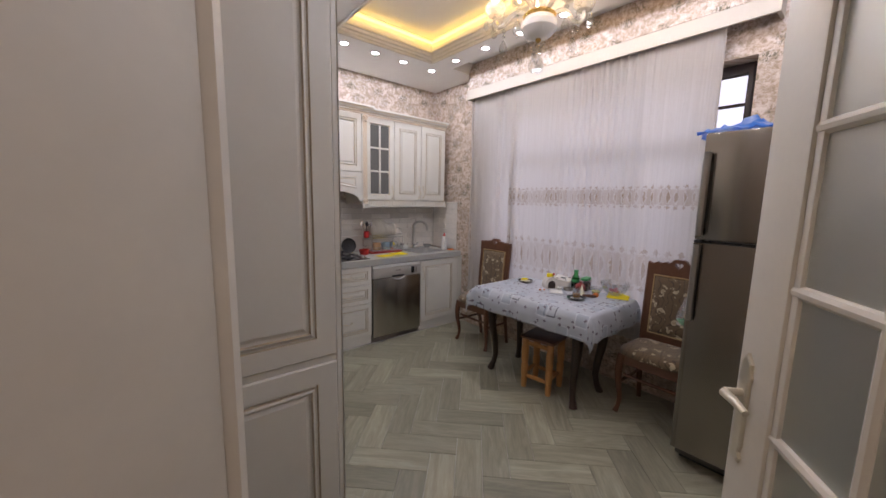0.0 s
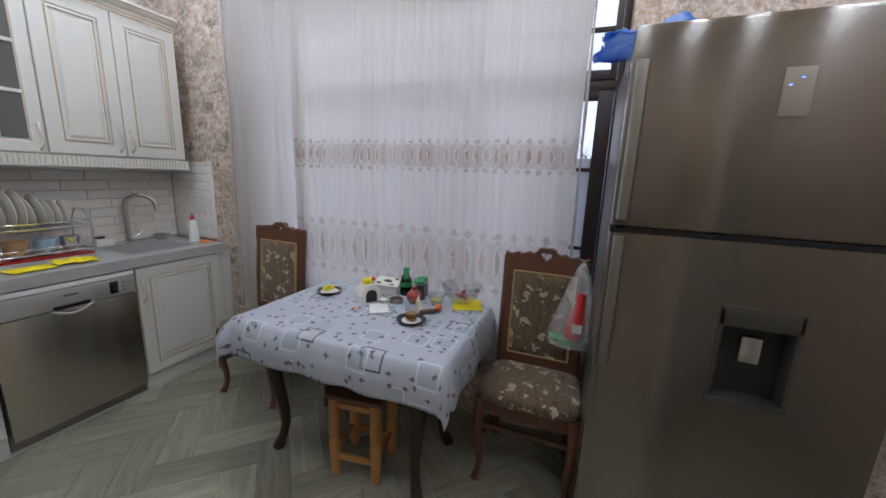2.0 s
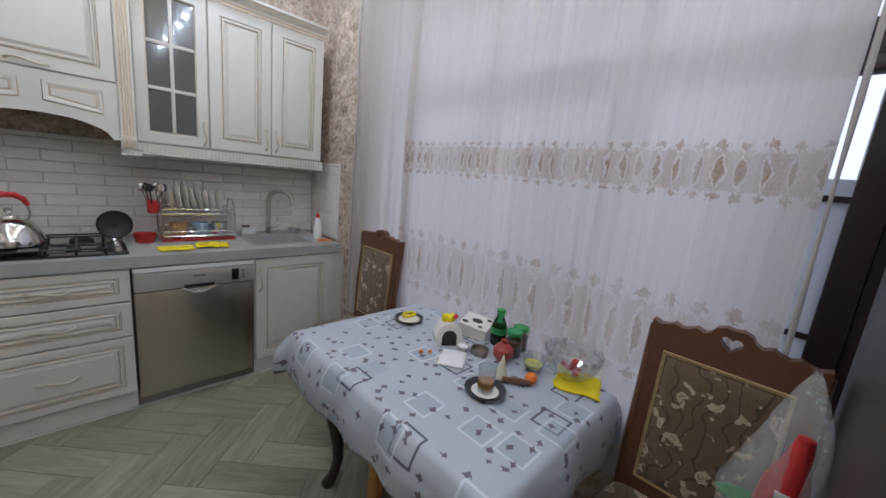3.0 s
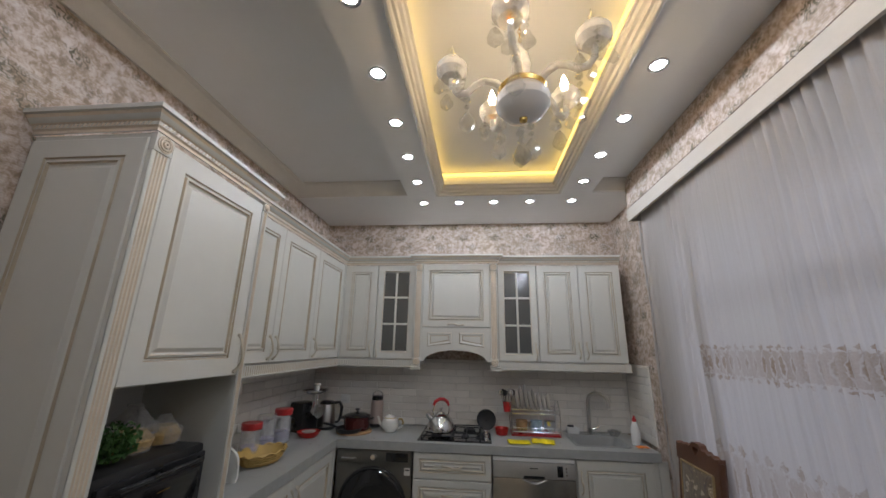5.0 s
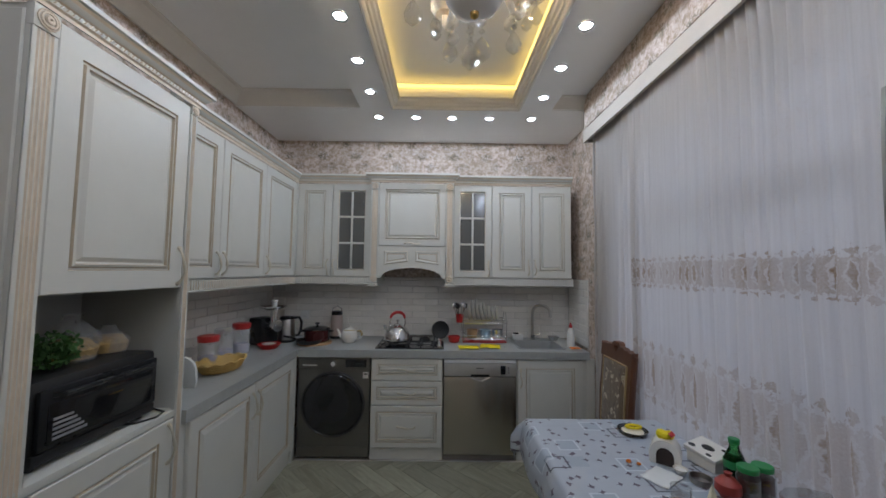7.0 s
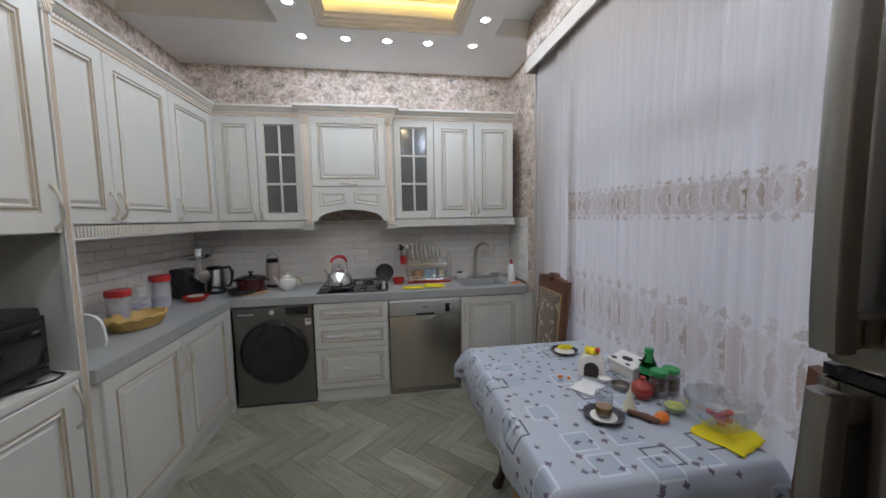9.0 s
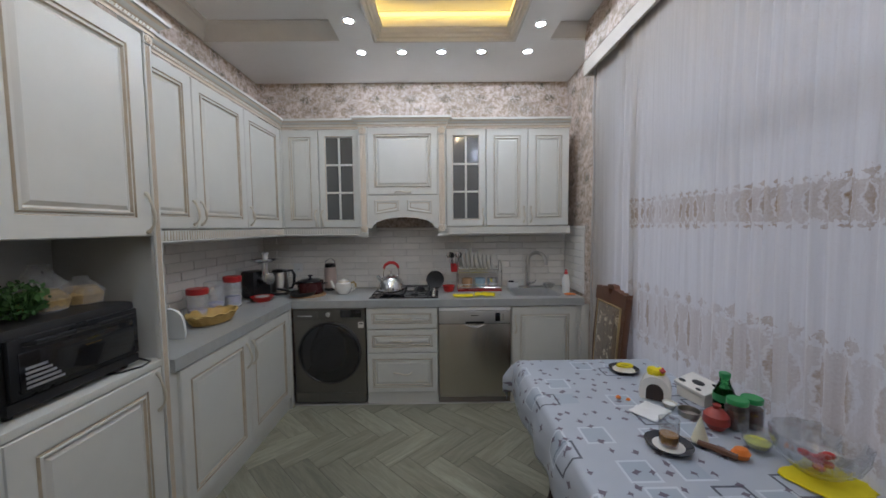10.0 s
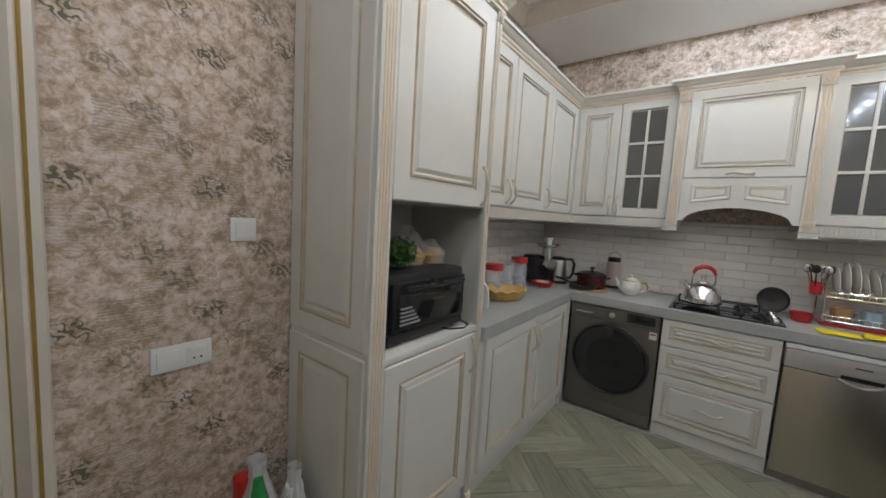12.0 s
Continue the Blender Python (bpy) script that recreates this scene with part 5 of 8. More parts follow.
def hood():
    HY = 3.612
    u = thing("hood_cabinet", "white cooker hood cabinet with an arched apron and fluted pilasters", "hood", pose(0, HY + 0.02, 0))
    x0, x1 = 1.03, 1.765
    a, b = x0 + 0.068, x1 - 0.068
    dep = YB - HY - 0.022
    part("body", boxes((x0 + 0.001, x1 - 0.001, 0.0, dep, 1.62, ZU1)), PAINT, u, smooth=0)
    for p, q in ((x0 + 0.001, x0 + 0.066), (x1 - 0.066, x1 - 0.001)):
        part("cheek", boxes((p, q, 0.0, dep, 1.416, 1.619)), PAINT, u, smooth=0)
    pilaster(u, x0 + 0.002, x0 + 0.066, 1.416, ZU1 + 0.002)
    pilaster(u, x1 - 0.066, x1 - 0.002, 1.416, ZU1 + 0.002)
    d = panel_door(u, a, b, 1.735, ZU1, 0.0, 0.055)
    bow_handle(d, (a + b) / 2, 1.76, -0.018, False, 0.13)
    # apron: flat board with an arch cut from its lower edge
    n = 20
    xm, hw = (a + b) / 2, (b - a) / 2

    def low(x):
        t = abs(x - xm) / (hw - 0.03)
        return 1.452 if t >= 1 else 1.452 + 0.092 * math.sqrt(max(0, 1 - t * t)) ** 1.0
    xs = [a + (b - a) * k / (2 * n) for k in range(2 * n + 1)]
    bm = bmesh.new()
    f0 = [bm.verts.new((x, -0.018, low(x))) for x in xs]
    f1 = [bm.verts.new((x, -0.018, 1.732)) for x in xs]
    b0 = [bm.verts.new((x, 0.0, low(x))) for x in xs]
    b1 = [bm.verts.new((x, 0.0, 1.732)) for x in xs]
    for k in range(2 * n):
        bm.faces.new((f0[k], f0[k + 1], f1[k + 1], f1[k]))
        bm.faces.new((b0[k + 1], b0[k], b1[k], b1[k + 1]))
        bm.faces.new((b0[k], b0[k + 1], f0[k + 1], f0[k]))
        bm.faces.new((f1[k], f1[k + 1], b1[k + 1], b1[k]))
    ap = part("apron", bm, PAINT, u, smooth=0)
    for p, q, fl in ((a + 0.055, xm - 0.035, False), (xm + 0.035, b - 0.055, True)):
        za = 1.572 if not fl else 1.6
        zb2 = 1.6 if not fl else 1.572
        loops, mm = [], [1, 0, 0, 1]
        for i, dd in ((0, -0.019), (0.004, -0.024), (0.014, -0.023), (0.022, -0.0195), (0.03, -0.021)):
            loops.append([(p + i, dd, za + i), (q - i, dd, zb2 + i), (q - i, dd, 1.69 - i), (p + i, dd, 1.69 - i)])
        bm = bmesh.new()
        rings_mesh(bm, loops, mm)
        part("apron_panel", bm, [PAINT, PATINA], ap, smooth=0)
    part("filter", boxes((a - 0.0, b + 0.0, 0.02, dep - 0.02, 1.56, 1.618)), DARKSTEEL, u, "dark metal hood filter", smooth=0)
    crown(u, [(x0, 0.06), (x0, -0.024), (x1, -0.024), (x1, 0.06)], ZU1 + 0.003)
    dentils(u, [(x0, 0.06), (x0, -0.026), (x0 + 0.068, -0.026)], 1.376, 1.414)
    dentils(u, [(x1 - 0.068, -0.026), (x1, -0.026), (x1, 0.06)], 1.376, 1.414)


hood()


# ---- fridge ----
HANDLESTEEL = brushed("handle_steel", (0.31, 0.298, 0.275), 0.3)


def fridge():
    FX, FY = 2.2, 0.86
    f = thing("fridge", "tall brushed steel fridge-freezer with a water dispenser", "fridge", pose(FX, FY, 0, 0, 0, -90) @ Matrix.Diagonal((1, 1, 1.038, 1)))
    W, D = 0.7, 0.66
    part("body", boxes((0.004, W - 0.004, 0.075, D, 0.03, 1.755), bevel=0.008), GRAPHITE, f)
    part("plinth", boxes((0.02, W - 0.02, 0.11, D - 0.02, 0.0, 0.1)), BLACK, f, smooth=0)
    up = part("freezer_door", boxes((0.0, W, 0.0, 0.07, 1.245, 1.77), bevel=0.012), FRIDGE, f)
    # lower door with a dispenser opening
    dx0, dx1, dz0, dz1 = 0.315, 0.49, 0.79, 1.05
    bm = boxes((0, dx0, 0, 0.07, 0.1, 1.228), (dx1, W, 0, 0.07, 0.1, 1.228), (dx0, dx1, 0, 0.07, 0.1, dz0), (dx0, dx1, 0, 0.07, dz1, 1.228))
    bmesh.ops.remove_doubles(bm, verts=bm.verts[:], dist=1e-4)
    lo = part("fridge_door", bm, FRIDGE, f, smooth=0)
    part("door_edge", boxes((-0.001, 0.02, -0.003, 0.07, 0.1, 1.228), bevel=0.004), FRIDGE, lo)
    part("hinge_strip", boxes((0.0, W, 0.004, 0.066, 1.2295, 1.2435)), BLACK, f, smooth=0)
    dsp = part("dispenser", boxes((dx0 + 0.001, dx1 - 0.001, 0.05, 0.065, dz0 + 0.001, dz1 - 0.001)), surface("dispenser_grey", (0.05, 0.047, 0.043), 0.35, 0.5), f, "dark recessed water dispenser", smooth=0)
    part("dispenser_frame", boxes((dx0 - 0.006, dx0 + 0.006, -0.004, 0.05, dz0, dz1), (dx1 - 0.006, dx1 + 0.006, -0.004, 0.05, dz0, dz1), (dx0 - 0.006, dx1 + 0.006, -0.004, 0.05, dz1 - 0.05, dz1 + 0.006), (dx0 - 0.006, dx1 + 0.006, -0.014, 0.05, dz0 - 0.012, dz0 + 0.004), bevel=0.003), GRAPHITE, dsp)
    part("dispenser_lever", boxes((0.375, 0.425, 0.018, 0.05, 0.895, 0.97), bevel=0.005), CHROME, dsp)
    part("control_panel", boxes((0.34, 0.4, -0.003, 0.0, 1.535, 1.645), bevel=0.002), surface("panel_silver", (0.4, 0.365, 0.3), 0.4, 0.4), up)
    for x, z in ((0.35, 1.605), (0.372, 1.62)):
        part("indicator", boxes((x, x + 0.007, -0.0045, -0.0025, z, z + 0.0025)), glowing("blue_indicator", (0.1, 0.3, 1.0), 3.0), up, "lit blue indicator", smooth=0)
    for ob, z0, z1 in ((up, 1.268, 1.675), (lo, 0.83, 1.222)):
        bm = bmesh.new()
        # broad bar with a rounded face, drawn in towards both ends
        lp, n = [], 12
        for k in range(n + 1):
            v = k / n
            o = 0.036 + 0.006 * math.sin(math.pi * v) ** 0.5
            z = z0 + (z1 - z0) * v
            lp.append([(0.01, -o + 0.022, z), (0.009, -o + 0.006, z), (0.013, -o - 0.002, z), (0.025, -o - 0.006, z), (0.037, -o - 0.002, z), (0.041, -o + 0.006, z), (0.04, -o + 0.022, z)])
        rings_mesh(bm, lp)
        bm.verts.ensure_lookup_table()
        bm.faces.new([bm.verts[q] for q in range(7)][::-1])
        h = part("handle", bm, HANDLESTEEL, ob, "broad bowed steel bar handle", smooth=40)
        for z in (z0 + 0.018, z1 - 0.018):
            part("bracket", boxes((0.014, 0.037, -0.024, 0.0, z - 0.016, z + 0.016), bevel=0.003), FRIDGE, h)
    return f


fridge()


# ---- table ----
TBX0, TBX1, TBY0, TBY1, TZ = 2.13, 2.785, 1.36, 2.36, 0.745
t = thing("dining_table", "dark wooden dining table with cabriole legs", "table")
part("tabletop", boxes((TBX0, TBX1, TBY0, TBY1, TZ - 0.03, TZ), bevel=0.008), WOOD_DARK, t)
part("apron", boxes((TBX0 + 0.08, TBX1 - 0.06, TBY0 + 0.09, TBY0 + 0.11, TZ - 0.12, TZ - 0.031), (TBX0 + 0.08, TBX1 - 0.06, TBY1 - 0.11, TBY1 - 0.09, TZ - 0.12, TZ - 0.031), (TBX0 + 0.08, TBX0 + 0.1, TBY0 + 0.11, TBY1 - 0.11, TZ - 0.12, TZ - 0.031), (TBX1 - 0.08, TBX1 - 0.06, TBY0 + 0.11, TBY1 - 0.11, TZ - 0.12, TZ - 0.031)), WOOD_DARK, t, smooth=0)


def cabriole(bm, x, y, dx, dy, h, r=0.028):
    pts, rs = [], []
    for k in range(11):
        v = k / 10
        b = 0.03 * math.sin(math.pi * min(1, v * 1.6)) if v < 0.62 else -0.012 * math.sin(math.pi * (v - 0.62) / 0.38) + 0.03 * max(0, v - 0.85) / 0.15
        pts.append((x + dx * b, y + dy * b, h * (1 - v)))
        rs.append(r * (1.25 - 0.75 * v) if v < 0.9 else r * (0.6 + 2.2 * (v - 0.9)))
    tube(bm, pts, rs, 10)


for x, dx in ((2.27, -1), (2.62, 1)):
    for y, dy in ((1.51, -1), (2.27, 1)):
        bm = bmesh.new()
        cabriole(bm, x, y, dx * 0.7, dy * 0.7, TZ - 0.032, 0.037)
        part("leg", bm, WOOD_DARK, t)


def tablecloth():
    """Draped rectangle: flat on top, folds below the edge, longer hanging corners."""
    bm = bmesh.new()
    uvl = bm.loops.layers.uv.new("UVMap")
    hang = {"x0": 0.17, "x1": 0.06, "y0": 0.17, "y1": 0.17}
    x0, x1, y0, y1 = TBX0 - 0.012, TBX1 + 0.012, TBY0 - 0.012, TBY1 + 0.012
    st = 0.0125
    us = np.arange(x0 - hang["x0"], x1 + hang["x1"] + st, st)
    vs = np.arange(y0 - hang["y0"], y1 + hang["y1"] + st, st)
    g = []
    for u in us:
        row = []
        for v in vs:
            ex, ey = max(x0 - u, 0, u - x1), max(y0 - v, 0, v - y1)
            sx, sy = (-1 if u < x0 else 1 if u > x1 else 0), (-1 if v < y0 else 1 if v > y1 else 0)
            e = math.hypot(ex, ey) if ex and ey else ex + ey
            cx, cy = min(max(u, x0), x1), min(max(v, y0), y1)
            down = e
            rip = math.sin(v * 21 + 1.5 * math.sin(v * 7)) if sx and not sy else math.sin(u * 24 + 1) if sy and not sx else 0.6 * math.sin(8 * math.atan2(ey + 1e-6, ex + 1e-6))
            f = min(1, e / 0.1)
            out = 0.006 + 0.008 * f * (0.6 + rip) + 0.02 * f
            r = 0.012
            if e < r * 1.57:
                a = e / r
                o, dz = r * math.sin(a), r * (1 - math.cos(a))
            else:
                o, dz = r, r + e - r * 1.57
            if sx < 0 and sy > 0:
                out += 0.035 * f
            nx, ny = (sx * ex / e, sy * ey / e) if e else (0, 0)
            wob = 0.0016 * noise.noise((u * 7, v * 7, 0.3)) if not e else 0
            row.append(bm.verts.new((cx + nx * (o + (out if e > r else 0) * min(1, max(0, e - r) / 0.03)), cy + ny * (o + (out if e > r else 0) * min(1, max(0, e - r) / 0.03)), TZ + 0.006 + wob - dz)))
        g.append(row)
    for i in range(len(us) - 1):
        for j in range(len(vs) - 1):
            fc = bm.faces.new((g[i][j], g[i + 1][j], g[i + 1][j + 1], g[i][j + 1]))
            for lp, (a, b) in zip(fc.loops, ((i, j), (i + 1, j), (i + 1, j + 1), (i, j + 1))):
                lp[uvl].uv = (us[a] - 2, vs[b] - 1)
    ob = single("tablecloth", bm, CLOTH, "bluish white printed tablecloth with squares and plum leaves", "tablecloth", smooth=180)
    md = ob.modifiers.new("thickness", "SOLIDIFY")
    md.thickness, md.offset = 0.0015, 1
    return ob


tablecloth()


# ---- chairs ----
def chair(m, label):
    """Seat front towards -y; origin under the seat's middle."""
    c = thing("dining_chair", label, "chair", m, "upholstered dining chairs")
    w, dp, sh = 0.23, 0.165, 0.43
    # padded seat, wider in front
    lp = []
    for z, k in ((sh - 0.015, 1.0), (sh + 0.012, 1.02), (sh + 0.034, 0.96), (sh + 0.046, 0.82), (sh + 0.05, 0.5)):
        q = []
        for a in range(0, 360, 12):
            ca, sa = math.cos(radians(a)), math.sin(radians(a))
            e = 0.32
            x = w * abs(ca) ** e * (1 if ca > 0 else -1)
            y = dp * abs(sa) ** e * (1 if sa > 0 else -1)
            x *= 1 - 0.1 * (y / dp + 1) / 2
            q.append((x * k, y * k - (0.025 * (1 - (x / w) ** 2) if y < 0 else 0), z))
        lp.append(q)
    bm = bmesh.new()
    rings_mesh(bm, lp)
    part("seat", bm, TAPESTRY, c, "brown flowered upholstered seat", smooth=60)
    bm = bmesh.new()
    # seat rails
    for x in (-1, 1):
        box(bm, x * 0.2 - 0.012, x * 0.2 + 0.012, -0.14, 0.14, sh - 0.075, sh - 0.016, 0.004)
    box(bm, -0.19, 0.19, -0.165, -0.143, sh - 0.08, sh - 0.016, 0.004)
    box(bm, -0.18, 0.18, 0.13, 0.148, sh - 0.075, sh - 0.016, 0.004)
    part("seat_frame", bm, WALNUT, c)
    for x in (-1, 1):
        bm = bmesh.new()
        cabriole(bm, x * 0.2, -0.145, x * 0.3, -0.6, sh - 0.017, 0.024)
        part("leg", bm, WALNUT, c)
        bm = bmesh.new()
        tube(bm, [(x * 0.185, 0.19, 0), (x * 0.185, 0.15, 0.25), (x * 0.185, 0.142, sh), (x * 0.187, 0.15, 0.7), (x * 0.19, 0.178, 1.0)], [0.016, 0.02, 0.021, 0.019, 0.017], 8)
        part("leg", bm, WALNUT, c, "back leg running up as the back post")
    # low stretchers
    bm = bmesh.new()
    pts = [(-0.19 + 0.38 * k / 10, -0.135 + 0.05 * math.sin(math.pi * k / 10), 0.27 - 0.03 * math.sin(math.pi * k / 10)) for k in range(11)]
    tube(bm, pts, 0.012, 8)
    part("stretcher", bm, WALNUT, c)
    for x in (-1, 1):
        bm = bmesh.new()
        tube(bm, [(x * 0.195, -0.14, 0.22), (x * 0.187, 0.15, 0.22)], 0.011, 8)
        part("stretcher", bm, WALNUT, c)

    def by(z):
        return 0.143 + 0.036 * max(0, (z - 0.46) / 0.54) ** 1.4
    # back: frame, beading, pad, carved top rail with a heart
    fr = bmesh.new()

    def slab(bm, outline, t0, t1, hole=None, mat=0):
        f = [bm.verts.new((x, by(z) - t0, z)) for x, z in outline]
        b = [bm.verts.new((x, by(z) - t1, z)) for x, z in outline]
        for k in range(len(outline)):
            j = (k + 1) % len(outline)
            bm.faces.new((f[k], f[j], b[j], b[k])).material_index = mat
        return f, b
    for x0, x1 in ((-0.185, -0.15), (0.15, 0.185)):
        q = [(x0, 0.5), (x1, 0.5), (x1, 0.7), (x1, 0.95), (x0, 0.95), (x0, 0.7)]
        f, b = slab(fr, q, 0.02, -0.01)
        fr.faces.new(f), fr.faces.new(b[::-1])
    q = [(-0.18, 0.47), (0.18, 0.47), (0.18, 0.53), (-0.18, 0.53)]
    f, b = slab(fr, q, 0.02, -0.01)
    fr.faces.new(f), fr.faces.new(b[::-1])
    bmesh.ops.recalc_face_normals(fr, faces=fr.faces[:])
    part("back_frame", fr, WALNUT, c)
    # top rail in two mirrored halves round the heart
    heart = []
    for k in range(17):
        a = math.pi * k / 16
        hx = 0.026 * math.sin(a) ** 3 * 1.0
        hz = 0.0235 * (13 * math.cos(a) - 5 * math.cos(2 * a) - 2 * math.cos(3 * a) - math.cos(4 * a)) / 16
        heart.append((hx, 1.012 + hz))
    tr = bmesh.new()
    for s in (-1, 1):
        top = [(0.0, 1.05), (0.02, 1.053), (0.04, 1.046), (0.05, 1.03), (0.065, 1.022), (0.085, 1.03), (0.1, 1.022), (0.12, 1.016), (0.14, 1.024), (0.155, 1.016), (0.175, 1.012), (0.197, 1.02)]
        out = [(0, 0.935)] + [(x, z) for x, z in heart[::-1]] + top + [(0.197, 0.935)]
        # polygon runs: bottom middle, up the heart's edge, along the carved top, down the end
        poly = [(s * x, z) for x, z in out]
        f, b = slab(tr, poly, 0.024, -0.012)
        tr.faces.new(f), tr.faces.new(b[::-1])
    bmesh.ops.recalc_face_normals(tr, faces=tr.faces[:])
    part("top_rail", tr, WALNUT, c, "carved top rail with a heart cut-out", smooth=0)
    pad = bmesh.new()
    lp, mt = [], [1, 1, 0, 0, 0]
    for i, t in ((0, 0.018), (0.004, 0.03), (0.012, 0.028), (0.016, 0.026), (0.03, 0.034), (0.06, 0.037)):
        xs0, xs1, z0, z1 = -0.152 + i, 0.152 - i, 0.522 + i, 0.94 - i
        q = []
        for k in range(4):
            q.append((xs0 + (xs1 - xs0) * k / 4, z0))
        for k in range(8):
            q.append((xs1, z0 + (z1 - z0) * k / 8))
        for k in range(4):
            q.append((xs1 + (xs0 - xs1) * k / 4, z1))
        for k in range(8):
            q.append((xs0, z1 + (z0 - z1) * k / 8))
        lp.append([(x, by(z) - t, z) for x, z in q])
    vs = [[pad.verts.new(p) for p in l2] for l2 in lp]
    for i, (p, q) in enumerate(zip(vs, vs[1:])):
        for k in range(len(p)):
            j = (k + 1) % len(p)
            pad.faces.new((p[k], p[j], q[j], q[k])).material_index = mt[i]
    L = vs[-1]
    for k in range(8):
        a, b2 = L[4 + k], L[(24 - k) % 24]
        c2, d2 = L[4 + k + 1], L[(24 - k - 1) % 24]
        pad.faces.new((b2, a, c2, d2)) if k not in (0, 7) else pad.faces.new(([L[0], L[1], L[2], L[3], L[4], L[5], L[23]] if k == 0 else [L[11], L[12], L[13], L[14], L[15], L[16], L[17]]))
    bmesh.ops.recalc_face_normals(pad, faces=pad.faces[:])
    part("backrest", pad, [TAPESTRY, GOLDWOOD], c, "flowered back pad in gold beading", smooth=40)
    return c


chair(pose(2.63, 1.08, 0, 0, 0, -90) @ Matrix.Diagonal((1, 1, 1.04, 1)), "walnut chair with flowered upholstery beside the fridge")
chair(pose(2.63, 2.77, 0, 0, 0, -90) @ Matrix.Diagonal((1, 1, 1.03, 1)), "walnut chair with flowered upholstery near the sink corner")


def stool(m):
    s = thing("stool", "small orange-stained pine stool under the table's edge", "stool", m)
    h = 0.43
    part("seat", boxes((-0.138, 0.138, -0.13, 0.13, h - 0.022, h), bevel=0.006), WALNUT, s)
    lx, ly = 0.104, 0.1
    for x in (-1, 1):
        for y in (-1, 1):
            bm = bmesh.new()
            lathe(bm, [(0, 0), (0.016, 0), (0.018, 0.03), (0.02, 0.07), (0.017, 0.085), (0.021, 0.1), (0.023, 0.19), (0.018, 0.205), (0.022, 0.22), (0.023, 0.33), (0.019, 0.345), (0.022, 0.36), (0.022, h - 0.0225), (0, h - 0.0225)], (x * lx, y * ly, 0), 12, squash=(1.25, 1.25))
            part("leg", bm, PINE, s)
    for z in (0.1, h - 0.06):
        for y in (-1, 1):
            part("rail", boxes((-lx + 0.018, lx - 0.018, y * ly - 0.009, y * ly + 0.009, z - 0.014, z + 0.014), bevel=0.004), PINE, s)
        for x in (-1, 1):
            part("rail", boxes((x * lx - 0.009, x * lx + 0.009, -ly + 0.018, ly - 0.018, z + 0.012, z + 0.036), bevel=0.004), PINE, s)


stool(pose(2.345, 1.824, 0, 0, 0, -82))


# ---- lamps ----
def downlight(x, y):
    d = thing("downlight", "lit round recessed downlight in the ceiling", "downlight", pose(x, y, ZC), "ceiling downlights")
    bm = bmesh.new()
    lathe(bm, [(0.046, -0.001), (0.044, -0.006), (0.036, -0.007), (0.031, -0.002)], (0, 0, 0), 20)
    part("rim", bm, CHROME, d)
    bm = bmesh.new()
    lathe(bm, [(0.031, -0.0025), (0.02, -0.0045), (0, -0.005)], (0, 0, 0), 16)
    part("lens", bm, SPOT, d)
    return d


beam_data = bpy.data.lights.new("downlight_beam", "SPOT")
beam_data.energy, beam_data.spot_size, beam_data.spot_blend, beam_data.shadow_soft_size = 7.6, radians(180), 0.02, 0.03
beam_data.color = (0.73, 0.855, 1.0)


def beam(x, y):
    new("downlight_beam", beam_data).matrix_basis = pose(x, y, ZC - 0.012)


first = downlight(1.114, 3.408)
beam(1.114, 3.408)
for x in (1.43, 1.737, 2.051, 2.408):
    copy_thing(first, pose(x, 3.408, ZC))
    beam(x, 3.408)
for k in range(8):
    for x, y in ((1.125, 2.978 - 0.387 * k), (2.405, 3.03 - 0.391 * k)):
        copy_thing(first, pose(x, y, ZC))
        beam(x, y)
# unseen front row, added to brighten the tall unit's side and the fronts
for x in (1.114, 1.43, 1.737, 2.051, 2.408):
    copy_thing(first, pose(x, -0.235, ZC))
    beam(x, -0.235)


